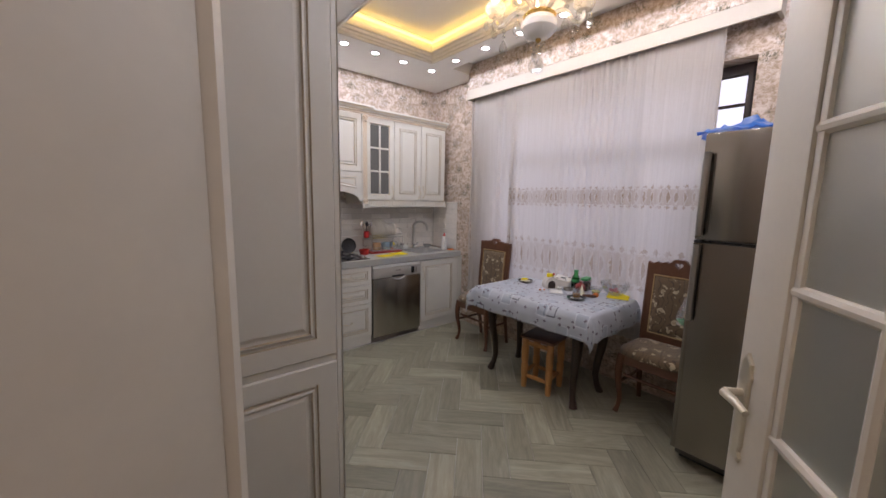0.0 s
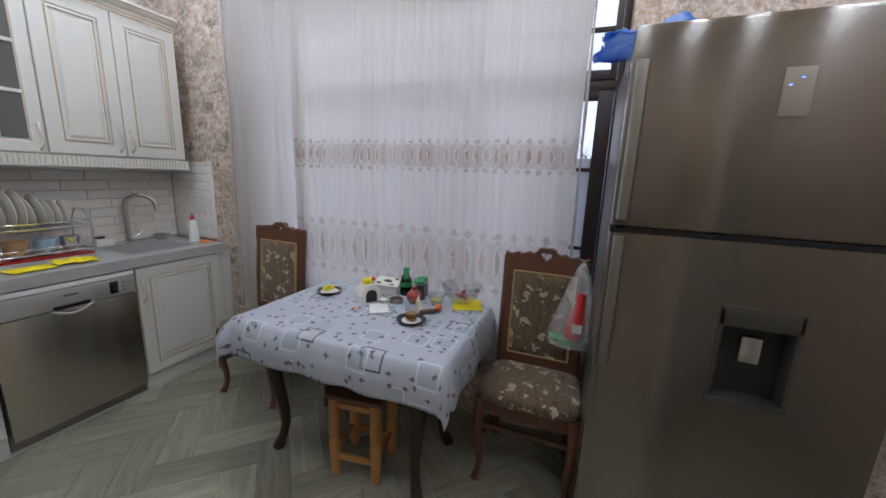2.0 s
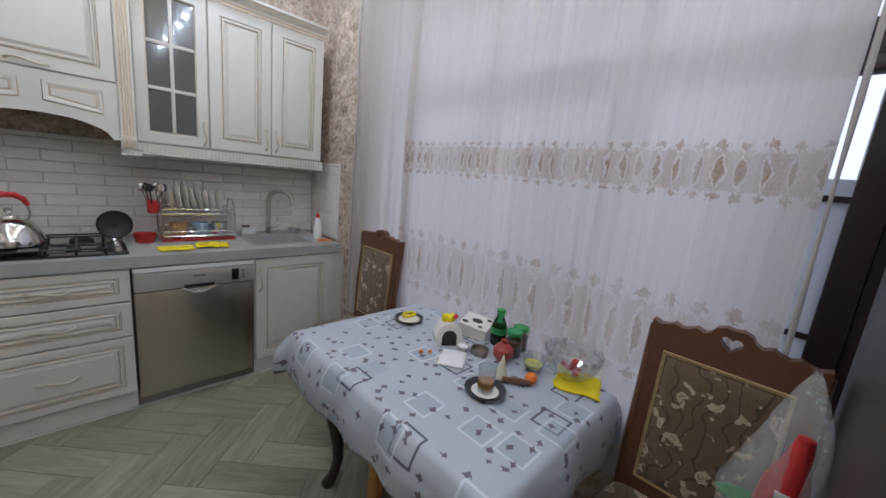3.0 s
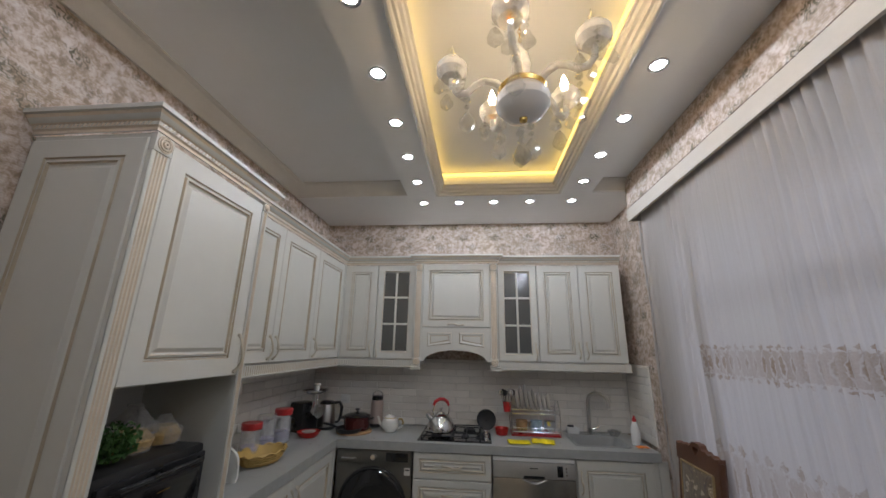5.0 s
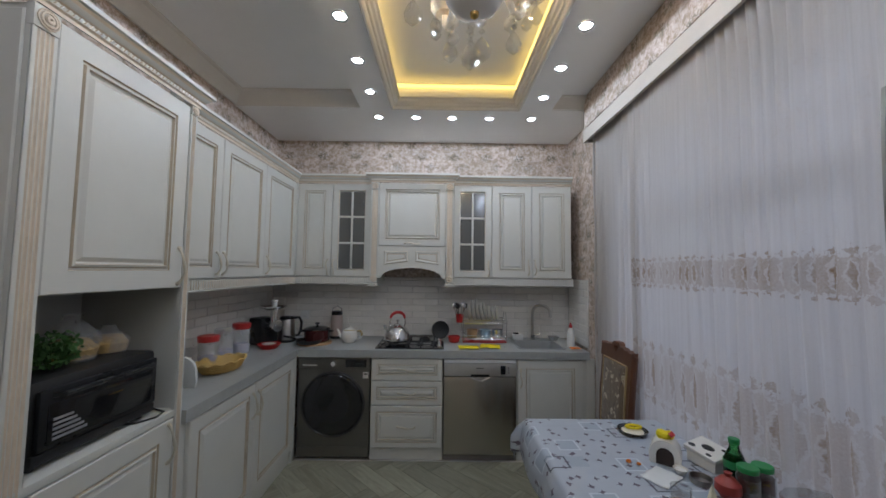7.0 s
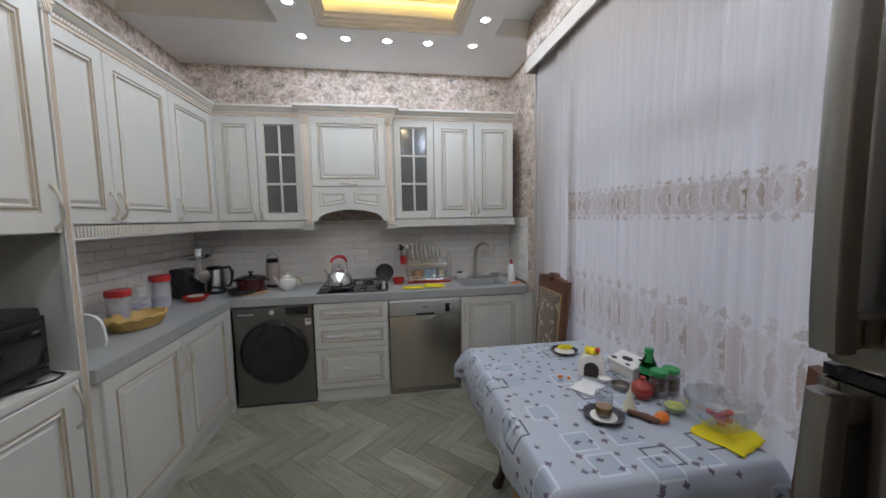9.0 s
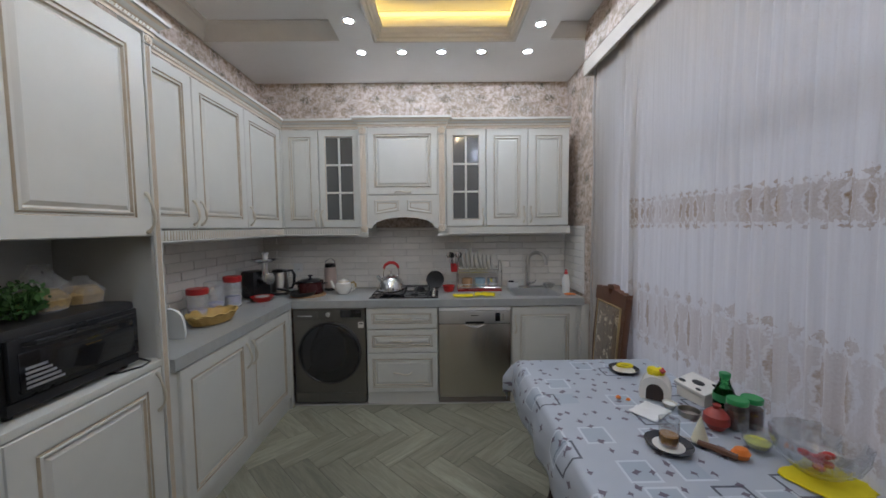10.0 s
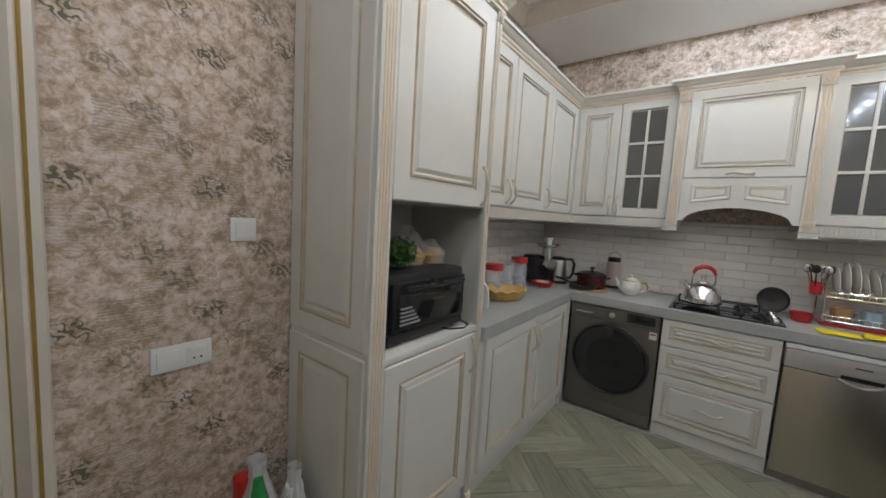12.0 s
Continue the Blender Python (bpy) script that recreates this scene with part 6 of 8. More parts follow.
def chandelier(m):
    c = thing("chandelier", "five-arm glass chandelier with crystal drops and candle bulbs", "chandelier", m)
    # origin at the ceiling
    bm = bmesh.new()
    lathe(bm, [(0, 0), (0.055, -0.001), (0.056, -0.012), (0.045, -0.03), (0.02, -0.04), (0.008, -0.05), (0, -0.05)], (0, 0, 0), 24)
    part("ceiling_rose", bm, BRASS, c)
    bm = bmesh.new()
    n = 14
    for k in range(n):
        z = -0.055 - 0.02 * k
        pts = [(0.006 * math.cos(a) if k % 2 else 0, 0 if k % 2 else 0.006 * math.cos(a), z + 0.013 * math.sin(a)) for a in (2 * math.pi * i / 8 for i in range(8))]
        tube(bm, pts, 0.0016, 5, 0, True)
    part("chain", bm, BRASS, c)
    bm = bmesh.new()
    lathe(bm, [(0, -0.3), (0.012, -0.3), (0.016, -0.33), (0.03, -0.35), (0.038, -0.4), (0.03, -0.45), (0.016, -0.48), (0.02, -0.5), (0, -0.5)], (0, 0, 0), 18)
    part("stem", bm, MILK, c, "moulded glass stem")
    bm = bmesh.new()
    lathe(bm, [(0.02, -0.495), (0.085, -0.5), (0.092, -0.51), (0.088, -0.525), (0.05, -0.53)], (0, 0, 0), 24)
    part("hub", bm, BRASS, c)
    bm = bmesh.new()
    lathe(bm, [(0.084, -0.525), (0.1, -0.55), (0.098, -0.58), (0.075, -0.612), (0.04, -0.628), (0.0, -0.632)], (0, 0, 0), 28)
    part("bowl", bm, OPAL, c, "white opal glass bowl")
    bm = bmesh.new()
    lathe(bm, [(0.016, -0.63), (0.014, -0.642), (0.005, -0.65), (0, -0.65)], (0, 0, 0), 12)
    part("finial", bm, BRASS, c)

    def pendant(bm, x, y, z, s=1.0):
        """Faceted drop under two small beads."""
        lathe(bm, [(0, 0), (0.008 * s, -0.006 * s), (0.008 * s, -0.012 * s), (0, -0.018 * s)], (x, y, z), 6)
        lathe(bm, [(0, -0.02 * s), (0.007 * s, -0.027 * s), (0, -0.034 * s)], (x, y, z), 6)
        lathe(bm, [(0, -0.036 * s), (0.009 * s, -0.045 * s), (0.019 * s, -0.066 * s), (0.017 * s, -0.078 * s), (0, -0.092 * s)], (x, y, z), 7, squash=(1, 0.6))

    for k in range(5):
        a = radians(72 * k + 40)
        ca, sa = math.cos(a), math.sin(a)
        bm = bmesh.new()
        pr = [(0.06, -0.505), (0.1, -0.475), (0.14, -0.465), (0.175, -0.485), (0.205, -0.52), (0.24, -0.525), (0.262, -0.5), (0.265, -0.46)]
        tube(bm, [(r * ca, r * sa, z) for r, z in pr], [0.013, 0.014, 0.014, 0.014, 0.013, 0.013, 0.012, 0.011], 10)
        arm = part("arm", bm, MILK, c, "curved milky glass arm")
        x, y = 0.265 * ca, 0.265 * sa
        bm = bmesh.new()
        lathe(bm, [(0.012, -0.462), (0.04, -0.455), (0.058, -0.43), (0.059, -0.405), (0.048, -0.388), (0.044, -0.392), (0.05, -0.42), (0.034, -0.446), (0.012, -0.45)], (x, y, 0), 18)
        part("cup", bm, MILK, arm, "milky glass drip cup")
        bm = bmesh.new()
        lathe(bm, [(0.012, -0.445), (0.0135, -0.39), (0.011, -0.385)], (x, y, 0), 12)
        part("candle_sleeve", bm, BRASS if k % 2 else PORCELAIN, arm)
        bm = bmesh.new()
        lathe(bm, [(0.008, -0.386), (0.016, -0.362), (0.014, -0.34), (0.006, -0.315), (0, -0.3)], (x, y, 0), 14)
        lit = k in (0, 1, 3)
        part("bulb", bm, BULB if lit else GLASS, arm, "lit candle bulb" if lit else "unlit clear candle bulb")
        for j in range(4):
            b = a + j * math.pi / 2 + 0.4
            bm = bmesh.new()
            pendant(bm, x + 0.05 * math.cos(b), y + 0.05 * math.sin(b), -0.432, 1.2 + 0.25 * (j % 2))
            part("crystal_drop", bm, CRYSTAL, arm, smooth=0)
        bm = bmesh.new()
        pendant(bm, x * 0.78, y * 0.78, -0.535, 1.7)
        part("crystal_drop", bm, CRYSTAL, arm, smooth=0)
    for j in range(3):
        bm = bmesh.new()
        b = 2.1 * j
        pendant(bm, 0.025 * math.cos(b), 0.025 * math.sin(b), -0.648 - 0.014 * j, 1.7)
        part("crystal_drop", bm, CRYSTAL, c, smooth=0)
    return c


chandelier(pose(1.76, 1.6, ZT))


# ---- small things on the worktop ----
def at_top(x, y, turn=0.0):
    return pose(x, y, ZW + 0.0005, 0, 0, turn)


def turned_thing(name, label, cat, m, rows, group=""):
    """A thing of turned parts: rows of part name, profile, material, label."""
    t = thing(name, label, cat, m, group)
    for nm, prof, mat, lb in rows:
        bm = bmesh.new()
        lathe(bm, prof, (0, 0, 0), 28)
        part(nm, bm, mat, t, lb)
    return t


def hob():
    h = thing("gas_hob", "black enamel gas hob set in the worktop", "hob", at_top(1.405, 3.69))
    part("plate", boxes((-0.285, 0.285, -0.245, 0.245, 0.0, 0.008), bevel=0.003), DARKGLASS, h)
    for x, y, r in ((-0.15, -0.09, 0.045), (-0.15, 0.13, 0.035), (0.11, 0.13, 0.05), (0.08, -0.1, 0.03)):
        bm = bmesh.new()
        lathe(bm, [(r, 0.008), (r, 0.018), (r * 0.75, 0.024), (r * 0.7, 0.02), (0, 0.02)], (x, y, 0), 20)
        part("burner", bm, BLACKM, h)
    for x0, x1 in ((-0.26, -0.03), (-0.02, 0.2)):
        bm = bmesh.new()
        xm = (x0 + x1) / 2
        for y in (-0.09, 0.13):
            tube(bm, [(x0 + 0.01, y, 0.034), (x1 - 0.01, y, 0.034)], 0.005, 6)
        tube(bm, [(xm, -0.2, 0.034), (xm, 0.225, 0.034)], 0.005, 6)
        for a, b in (((x0, -0.2), (x1, -0.2)), ((x0, 0.225), (x1, 0.225)), ((x0, -0.2), (x0, 0.225)), ((x1, -0.2), (x1, 0.225))):
            tube(bm, [(*a, 0.03), (*b, 0.03)], 0.005, 6)
        for x in (x0, x1):
            for y in (-0.2, 0.225):
                tube(bm, [(x, y, 0.008), (x, y, 0.03)], 0.005, 6)
        part("grate", bm, BLACKM, h)
    for k in range(4):
        bm = bmesh.new()
        lathe(bm, [(0.019, 0.008), (0.018, 0.02), (0.014, 0.03), (0, 0.031)], (0.245, -0.18 + 0.085 * k, 0), 14)
        part("knob", bm, CHROME, h)


hob()


def kettle():
    k = thing("stovetop_kettle", "polished steel whistling kettle with a red handle", "kettle", at_top(1.285, 3.6, 25) @ Matrix.Translation((0, 0, 0.04)))
    bm = bmesh.new()
    lathe(bm, [(0, 0), (0.098, 0), (0.112, 0.01), (0.113, 0.03), (0.108, 0.045), (0.107, 0.048), (0.1, 0.075), (0.082, 0.105), (0.055, 0.125), (0.036, 0.132), (0.034, 0.136)], (0, 0, 0), 36)
    part("body", bm, CHROME, k)
    bm = bmesh.new()
    lathe(bm, [(0.036, 0.135), (0.03, 0.145), (0.008, 0.15), (0.007, 0.158), (0.014, 0.165), (0.013, 0.178), (0, 0.182)], (0, 0, 0), 18)
    part("lid", bm, CHROME, k)
    bm = bmesh.new()
    tube(bm, [(-0.07, 0, 0.085), (-0.105, 0, 0.115), (-0.12, 0, 0.14)], [0.022, 0.016, 0.014], 12)
    part("spout", bm, CHROME, k)
    bm = bmesh.new()
    tube(bm, [(-0.065, 0, 0.12), (-0.068, 0, 0.16), (-0.055, 0, 0.205)], 0.005, 8)
    part("bracket", bm, CHROME, k)
    bm = bmesh.new()
    tube(bm, [(0.065, 0, 0.12), (0.072, 0, 0.16), (0.06, 0, 0.205)], 0.005, 8)
    part("bracket", bm, CHROME, k)
    bm = bmesh.new()
    tube(bm, [(-0.065, 0, 0.195), (-0.05, 0, 0.225), (-0.015, 0, 0.243), (0.025, 0, 0.24), (0.055, 0, 0.22), (0.068, 0, 0.19)], [0.009, 0.013, 0.014, 0.014, 0.013, 0.009], 10)
    part("handle", bm, REDP, k, "red plastic grip")


kettle()
p = thing("pan_lid", "round black pan lid leaning on the tiles behind the hob", "lid", at_top(1.66, 3.88) @ pose(0, 0, 0.09, 80, 0, 0))
bm = bmesh.new()
lathe(bm, [(0, 0), (0.066, 0), (0.079, 0.006), (0.083, 0.02), (0.079, 0.02), (0.074, 0.009), (0.064, 0.004), (0, 0.004)], (0, 0, 0), 32)
part("dish", bm, BLACKM, p)
bm = bmesh.new()
lathe(bm, [(0, 0.004), (0.01, 0.005), (0.008, 0.014), (0.014, 0.02), (0, 0.023)], (0, 0, 0), 14)
part("knob", bm, BLACK, p)
turned_thing("red_bowl", "small red enamel bowl on the worktop", "bowl", at_top(1.785, 3.75), [("dish", [(0, 0), (0.035, 0), (0.045, 0.006), (0.056, 0.05), (0.058, 0.056), (0.053, 0.055), (0.042, 0.01), (0, 0.008)], RED, "")])


def dish_rack():
    r = thing("dish_rack", "two-tier chrome wire dish rack on a red drip tray", "dish rack", at_top(2.065, 3.83))
    part("drip_tray", boxes((-0.2, 0.2, -0.1, 0.11, 0.0, 0.012), bevel=0.004), RED, r, "red plastic drip tray")
    for z in (0.035, 0.175):
        bm = bmesh.new()
        q = [(-0.195, -0.11, z), (0.195, -0.11, z), (0.195, 0.11, z), (-0.195, 0.11, z)]
        tube(bm, q, 0.004, 6, 0, True)
        tube(bm, [(x, y, z + 0.03) for x, y, _ in q], 0.003, 6, 0, True)
        tier = part("tier", bm, CHROME, r)
        for k in range(15):
            x = -0.182 + 0.026 * k
            bm = bmesh.new()
            tube(bm, [(x, -0.11, z + 0.03), (x, -0.11, z), (x, 0.11, z), (x, 0.11, z + 0.03)], 0.0016, 5)
            part("wire", bm, CHROME, tier)
    for s in (-1, 1):
        bm = bmesh.new()
        tube(bm, [(s * 0.195, -0.11, 0.016), (s * 0.198, -0.1, 0.2), (s * 0.195, -0.04, 0.27), (s * 0.195, 0.04, 0.27), (s * 0.198, 0.1, 0.2), (s * 0.195, 0.11, 0.016)], 0.004, 8)
        part("side_hoop", bm, CHROME, r)


dish_rack()
rng = random.Random(12)
for k in range(8):
    rr = (0.085, 0.1, 0.105, 0.08, 0.09, 0.075, 0.07, 0.075)[k]
    m = at_top(2.065 - 0.155 + 0.038 * k, 3.83) @ pose(0, 0, 0.18 + rr, 0, 83 + rng.uniform(-5, 5), 0)
    turned_thing("plate", "white porcelain plate standing in the dish rack", "plate", m, [("dish", [(0, 0), (rr * 0.6, 0), (rr * 0.75, 0.004), (rr, 0.013), (rr, 0.016), (rr * 0.72, 0.008), (0, 0.004)], PORCELAIN, "")], "plates in the dish rack")
for k, (x, mat, lb) in enumerate(((-0.11, CORK, "brown ceramic mug upside down in the dish rack"), (0.01, surface("pale_blue_plastic", (0.3, 0.42, 0.5), 0.4), "pale blue plastic cup in the dish rack"), (0.12, CHROME, "small steel pot in the dish rack"))):
    turned_thing("mug", lb, "mug", at_top(2.065 + x, 3.79) @ Matrix.Translation((0, 0, 0.037)), [("body", [(0, 0), (0.042, 0), (0.045, 0.01), (0.05, 0.075), (0.047, 0.076), (0.042, 0.012), (0, 0.008)], mat, "")])
u = thing("utensil_holder", "red plastic utensil holder with ladles and spoons", "utensil holder", at_top(1.835, 3.79))
bm = bmesh.new()
lathe(bm, [(0, 0.175), (0.028, 0.175), (0.034, 0.25), (0.031, 0.25), (0.026, 0.18), (0, 0.18)], (0, 0, 0), 16, squash=(1, 0.8))
part("cup", bm, REDP, u)
part("hook", boxes((0.033, 0.042, -0.006, 0.006, 0.2, 0.255)), REDP, u, smooth=0)
for k in range(6):
    a = 1.1 * k
    bm = bmesh.new()
    x, y = 0.05 * math.cos(a), 0.04 * math.sin(a)
    tube(bm, [(x * 0.3, y * 0.3, 0.17), (x * 0.8, y * 0.8, 0.28), (x, y, 0.315)], 0.004, 6)
    lathe(bm, [(0, 0.3), (0.016, 0.31), (0.02, 0.33), (0.012, 0.35), (0, 0.355)], (x * 1.05, y * 1.05, 0), 10, squash=(1, 0.5))
    part("utensil", bm, CHROME if k % 2 else BLACK, u)


def crumpled(name, label, cat, mat, m, nx, ny, w, h, amp, seed, lift=0.006):
    """A thrown-down cloth or film with folds."""
    bm = bmesh.new()
    g = []
    for i in range(nx + 1):
        row = []
        for j in range(ny + 1):
            u, v = i / nx - 0.5, j / ny - 0.5
            e = 0.12 * noise.noise((u * 5 + seed, v * 5, 1.7))
            z = lift + amp * (0.5 + 0.5 * noise.noise((u * 6, v * 6, seed))) * max(0.15, 1 - 1.6 * max(abs(u), abs(v))) + 0.25 * amp * abs(noise.noise((u * 17, v * 17, seed + 3)))
            row.append(bm.verts.new((u * w * (1 + e), v * h * (1 + 1.4 * e), z)))
        g.append(row)
    for i in range(nx):
        for j in range(ny):
            bm.faces.new((g[i][j], g[i + 1][j], g[i + 1][j + 1], g[i][j + 1]))
    ob = single(name, bm, mat, label, cat, m, smooth=180)
    md = ob.modifiers.new("thickness", "SOLIDIFY")
    md.thickness, md.offset = 0.002, -1
    return ob


crumpled("cleaning_cloth", "yellow cleaning cloth folded on the worktop", "cloth", YELLOW, at_top(1.9, 3.51, 3), 16, 10, 0.17, 0.12, 0.02, 2)
crumpled("cleaning_cloth", "second yellow cleaning cloth crumpled by the dish rack", "cloth", YELLOW, at_top(2.085, 3.54, -8), 16, 10, 0.17, 0.13, 0.04, 6)
b = turned_thing("soap_bottle", "white squeeze bottle with a red cap by the sink", "bottle", at_top(2.805, 3.62), [("body", [(0, 0), (0.03, 0), (0.033, 0.01), (0.033, 0.1), (0.028, 0.125), (0.026, 0.14), (0.014, 0.165)], WHITEP, ""), ("cap", [(0.015, 0.163), (0.015, 0.182), (0.008, 0.19), (0.006, 0.205), (0, 0.206)], REDP, "red cap")])
crumpled("sponge", "orange kitchen sponge on the worktop's edge", "sponge", ORANGE, at_top(2.79, 3.475), 8, 6, 0.085, 0.055, 0.03, 9, 0.012)
t = thing("soap_box", "small white soap box behind the sink", "soap box", at_top(2.4, 3.92))
part("body", boxes((-0.05, 0.05, -0.03, 0.03, 0, 0.05), bevel=0.008), WHITEP, t)
part("lid", boxes((-0.04, 0.01, -0.012, 0.012, 0.05, 0.066), bevel=0.004), BLACK, t)
turned_thing("steel_bowl", "small steel bowl with scourers by the faucet", "bowl", at_top(2.73, 3.87), [("dish", [(0, 0), (0.03, 0), (0.05, 0.03), (0.055, 0.045), (0.05, 0.044), (0.03, 0.008), (0, 0.006)], CHROME, ""), ("scourer", [(0, 0.01), (0.03, 0.012), (0.04, 0.03), (0.03, 0.045), (0, 0.05)], DARKSTEEL, "")])


def teapot():
    t = thing("teapot", "cream porcelain teapot with a gold-rimmed lid", "teapot", at_top(0.845, 3.7, -10))
    bm = bmesh.new()
    lathe(bm, [(0, 0), (0.045, 0), (0.05, 0.006), (0.07, 0.035), (0.075, 0.065), (0.066, 0.095), (0.05, 0.108), (0.045, 0.11)], (0, 0, 0), 28)
    part("body", bm, PORCELAIN, t)
    bm = bmesh.new()
    lathe(bm, [(0.048, 0.109), (0.047, 0.114), (0.03, 0.126), (0.01, 0.131), (0.008, 0.137), (0.012, 0.145), (0, 0.152)], (0, 0, 0), 20)
    part("lid", bm, PORCELAIN, t)
    bm = bmesh.new()
    tube(bm, [(-0.06, 0, 0.04), (-0.095, 0, 0.06), (-0.105, 0, 0.095), (-0.12, 0, 0.11)], [0.02, 0.014, 0.01, 0.009], 10)
    part("spout", bm, PORCELAIN, t)
    bm = bmesh.new()
    tube(bm, [(0.06, 0, 0.095), (0.1, 0, 0.105), (0.118, 0, 0.08), (0.105, 0, 0.045), (0.068, 0, 0.03)], 0.007, 8)
    part("handle", bm, PORCELAIN, t)
    bm = bmesh.new()
    tube(bm, [(0.075, 0, 0.1), (0.1, 0, 0.105), (0.118, 0, 0.08), (0.112, 0, 0.064)], 0.0076, 8)
    part("handle_band", bm, GOLD_LINE, t, "brown gilt band on the handle")
    bm = bmesh.new()
    lathe(bm, [(0.046, 0.1135), (0.0485, 0.1125), (0.0505, 0.1085), (0.049, 0.106)], (0, 0, 0), 24)
    part("rim", bm, GOLD_LINE, t, "gilt rim")


teapot()
t = turned_thing("thermos", "beige steel thermos flask with a carrying handle", "thermos", at_top(0.67, 3.9) @ Matrix.Scale(1.1, 4), [("body", [(0, 0), (0.05, 0), (0.052, 0.01), (0.05, 0.17), (0.045, 0.2)], PINKM, ""), ("lid", [(0.046, 0.198), (0.046, 0.222), (0.036, 0.23), (0, 0.23)], BLACK, "brown plastic lid"), ("foot", [(0.0525, 0.0), (0.0535, 0.004), (0.0535, 0.02), (0.0525, 0.022)], BLACK, "")])
bm = bmesh.new()
tube(bm, [(-0.042, 0, 0.21), (-0.04, 0, 0.25), (0, 0, 0.275), (0.04, 0, 0.25), (0.042, 0, 0.21)], 0.004, 8)
part("handle", bm, CHROME, t)
t = turned_thing("trivet", "round cork board under the pots", "trivet", at_top(0.555, 3.64), [("board", [(0, 0), (0.145, 0), (0.147, 0.006), (0.145, 0.012), (0, 0.012)], CORK, "")])
t = turned_thing("cooking_pot", "dark red enamel pot with a glass lid", "pot", at_top(0.56, 3.68) @ Matrix.Translation((0, 0, 0.012)), [("body", [(0, 0), (0.1, 0), (0.107, 0.008), (0.11, 0.1), (0.113, 0.104), (0.107, 0.104), (0.103, 0.01), (0, 0.008)], surface("maroon_enamel", (0.06, 0.012, 0.012), 0.25, vary=0.2), ""), ("lid", [(0.112, 0.106), (0.11, 0.112), (0.07, 0.128), (0.015, 0.134)], DARKGLASS, "dark glass lid"), ("knob", [(0.009, 0.133), (0.009, 0.145), (0.02, 0.152), (0.018, 0.163), (0, 0.165)], BLACK, "")])
for s in (-1, 1):
    bm = bmesh.new()
    tube(bm, [(s * 0.108, -0.03, 0.085), (s * 0.14, -0.02, 0.09), (s * 0.14, 0.02, 0.09), (s * 0.108, 0.03, 0.085)], 0.006, 8)
    part("handle", bm, BLACK, t)
t = turned_thing("saute_pan", "black frying pan on the cork board before the pot", "pan", at_top(0.53, 3.57) @ Matrix.Translation((0, 0, 0.012)), [("dish", [(0, 0), (0.085, 0), (0.1, 0.012), (0.108, 0.036), (0.104, 0.036), (0.096, 0.014), (0, 0.006)], BLACKM, "")])
bm = bmesh.new()
tube(bm, [(-0.1, 0.01, 0.03), (-0.17, 0.03, 0.045), (-0.24, 0.05, 0.05)], [0.007, 0.011, 0.009], 8)
part("handle", bm, BLACK, t)
t = turned_thing("electric_kettle", "steel and black electric kettle", "kettle", at_top(0.27, 3.72, 15), [("base", [(0, 0), (0.08, 0), (0.082, 0.012), (0.074, 0.02), (0, 0.02)], BLACK, ""), ("body", [(0.073, 0.021), (0.076, 0.04), (0.07, 0.15), (0.063, 0.2)], STEEL, ""), ("lid", [(0.064, 0.199), (0.064, 0.212), (0.045, 0.222), (0, 0.225)], BLACK, "")])
bm = bmesh.new()
tube(bm, [(0.06, 0, 0.205), (0.105, 0, 0.21), (0.125, 0, 0.17), (0.12, 0, 0.09), (0.1, 0, 0.05), (0.072, 0, 0.05)], [0.012, 0.012, 0.013, 0.012, 0.01, 0.01], 10)
part("handle", bm, BLACK, t)


def meat_grinder():
    g = thing("meat_grinder", "black and chrome electric meat grinder with a feed tray", "meat grinder", at_top(0.155, 3.56, 60) @ Matrix.Scale(1.15, 4))
    part("body", boxes((-0.07, 0.07, -0.06, 0.1, 0.0, 0.2), bevel=0.02), BLACK, g)
    bm = bmesh.new()
    tube(bm, [(0, -0.05, 0.15), (0, -0.13, 0.15)], 0.035, 16)
    tube(bm, [(0, -0.1, 0.16), (0, -0.1, 0.265)], [0.028, 0.024], 14)
    part("head", bm, CHROME, g)
    bm = bmesh.new()
    lathe(bm, [(0, 0.265), (0.05, 0.265), (0.1, 0.28), (0.105, 0.29), (0.098, 0.287), (0.05, 0.271), (0, 0.27)], (0, -0.09, 0), 24, squash=(1, 0.7))
    part("feed_tray", bm, CHROME, g)
    bm = bmesh.new()
    lathe(bm, [(0, 0.27), (0.018, 0.272), (0.018, 0.32), (0.026, 0.325), (0.024, 0.335), (0, 0.336)], (0, -0.1, 0), 14)
    part("pusher", bm, WHITEP, g)
    bm = bmesh.new()
    tube(bm, [(0, -0.131, 0.15), (0, -0.15, 0.15)], 0.042, 18)
    part("ring", bm, CHROME, g)


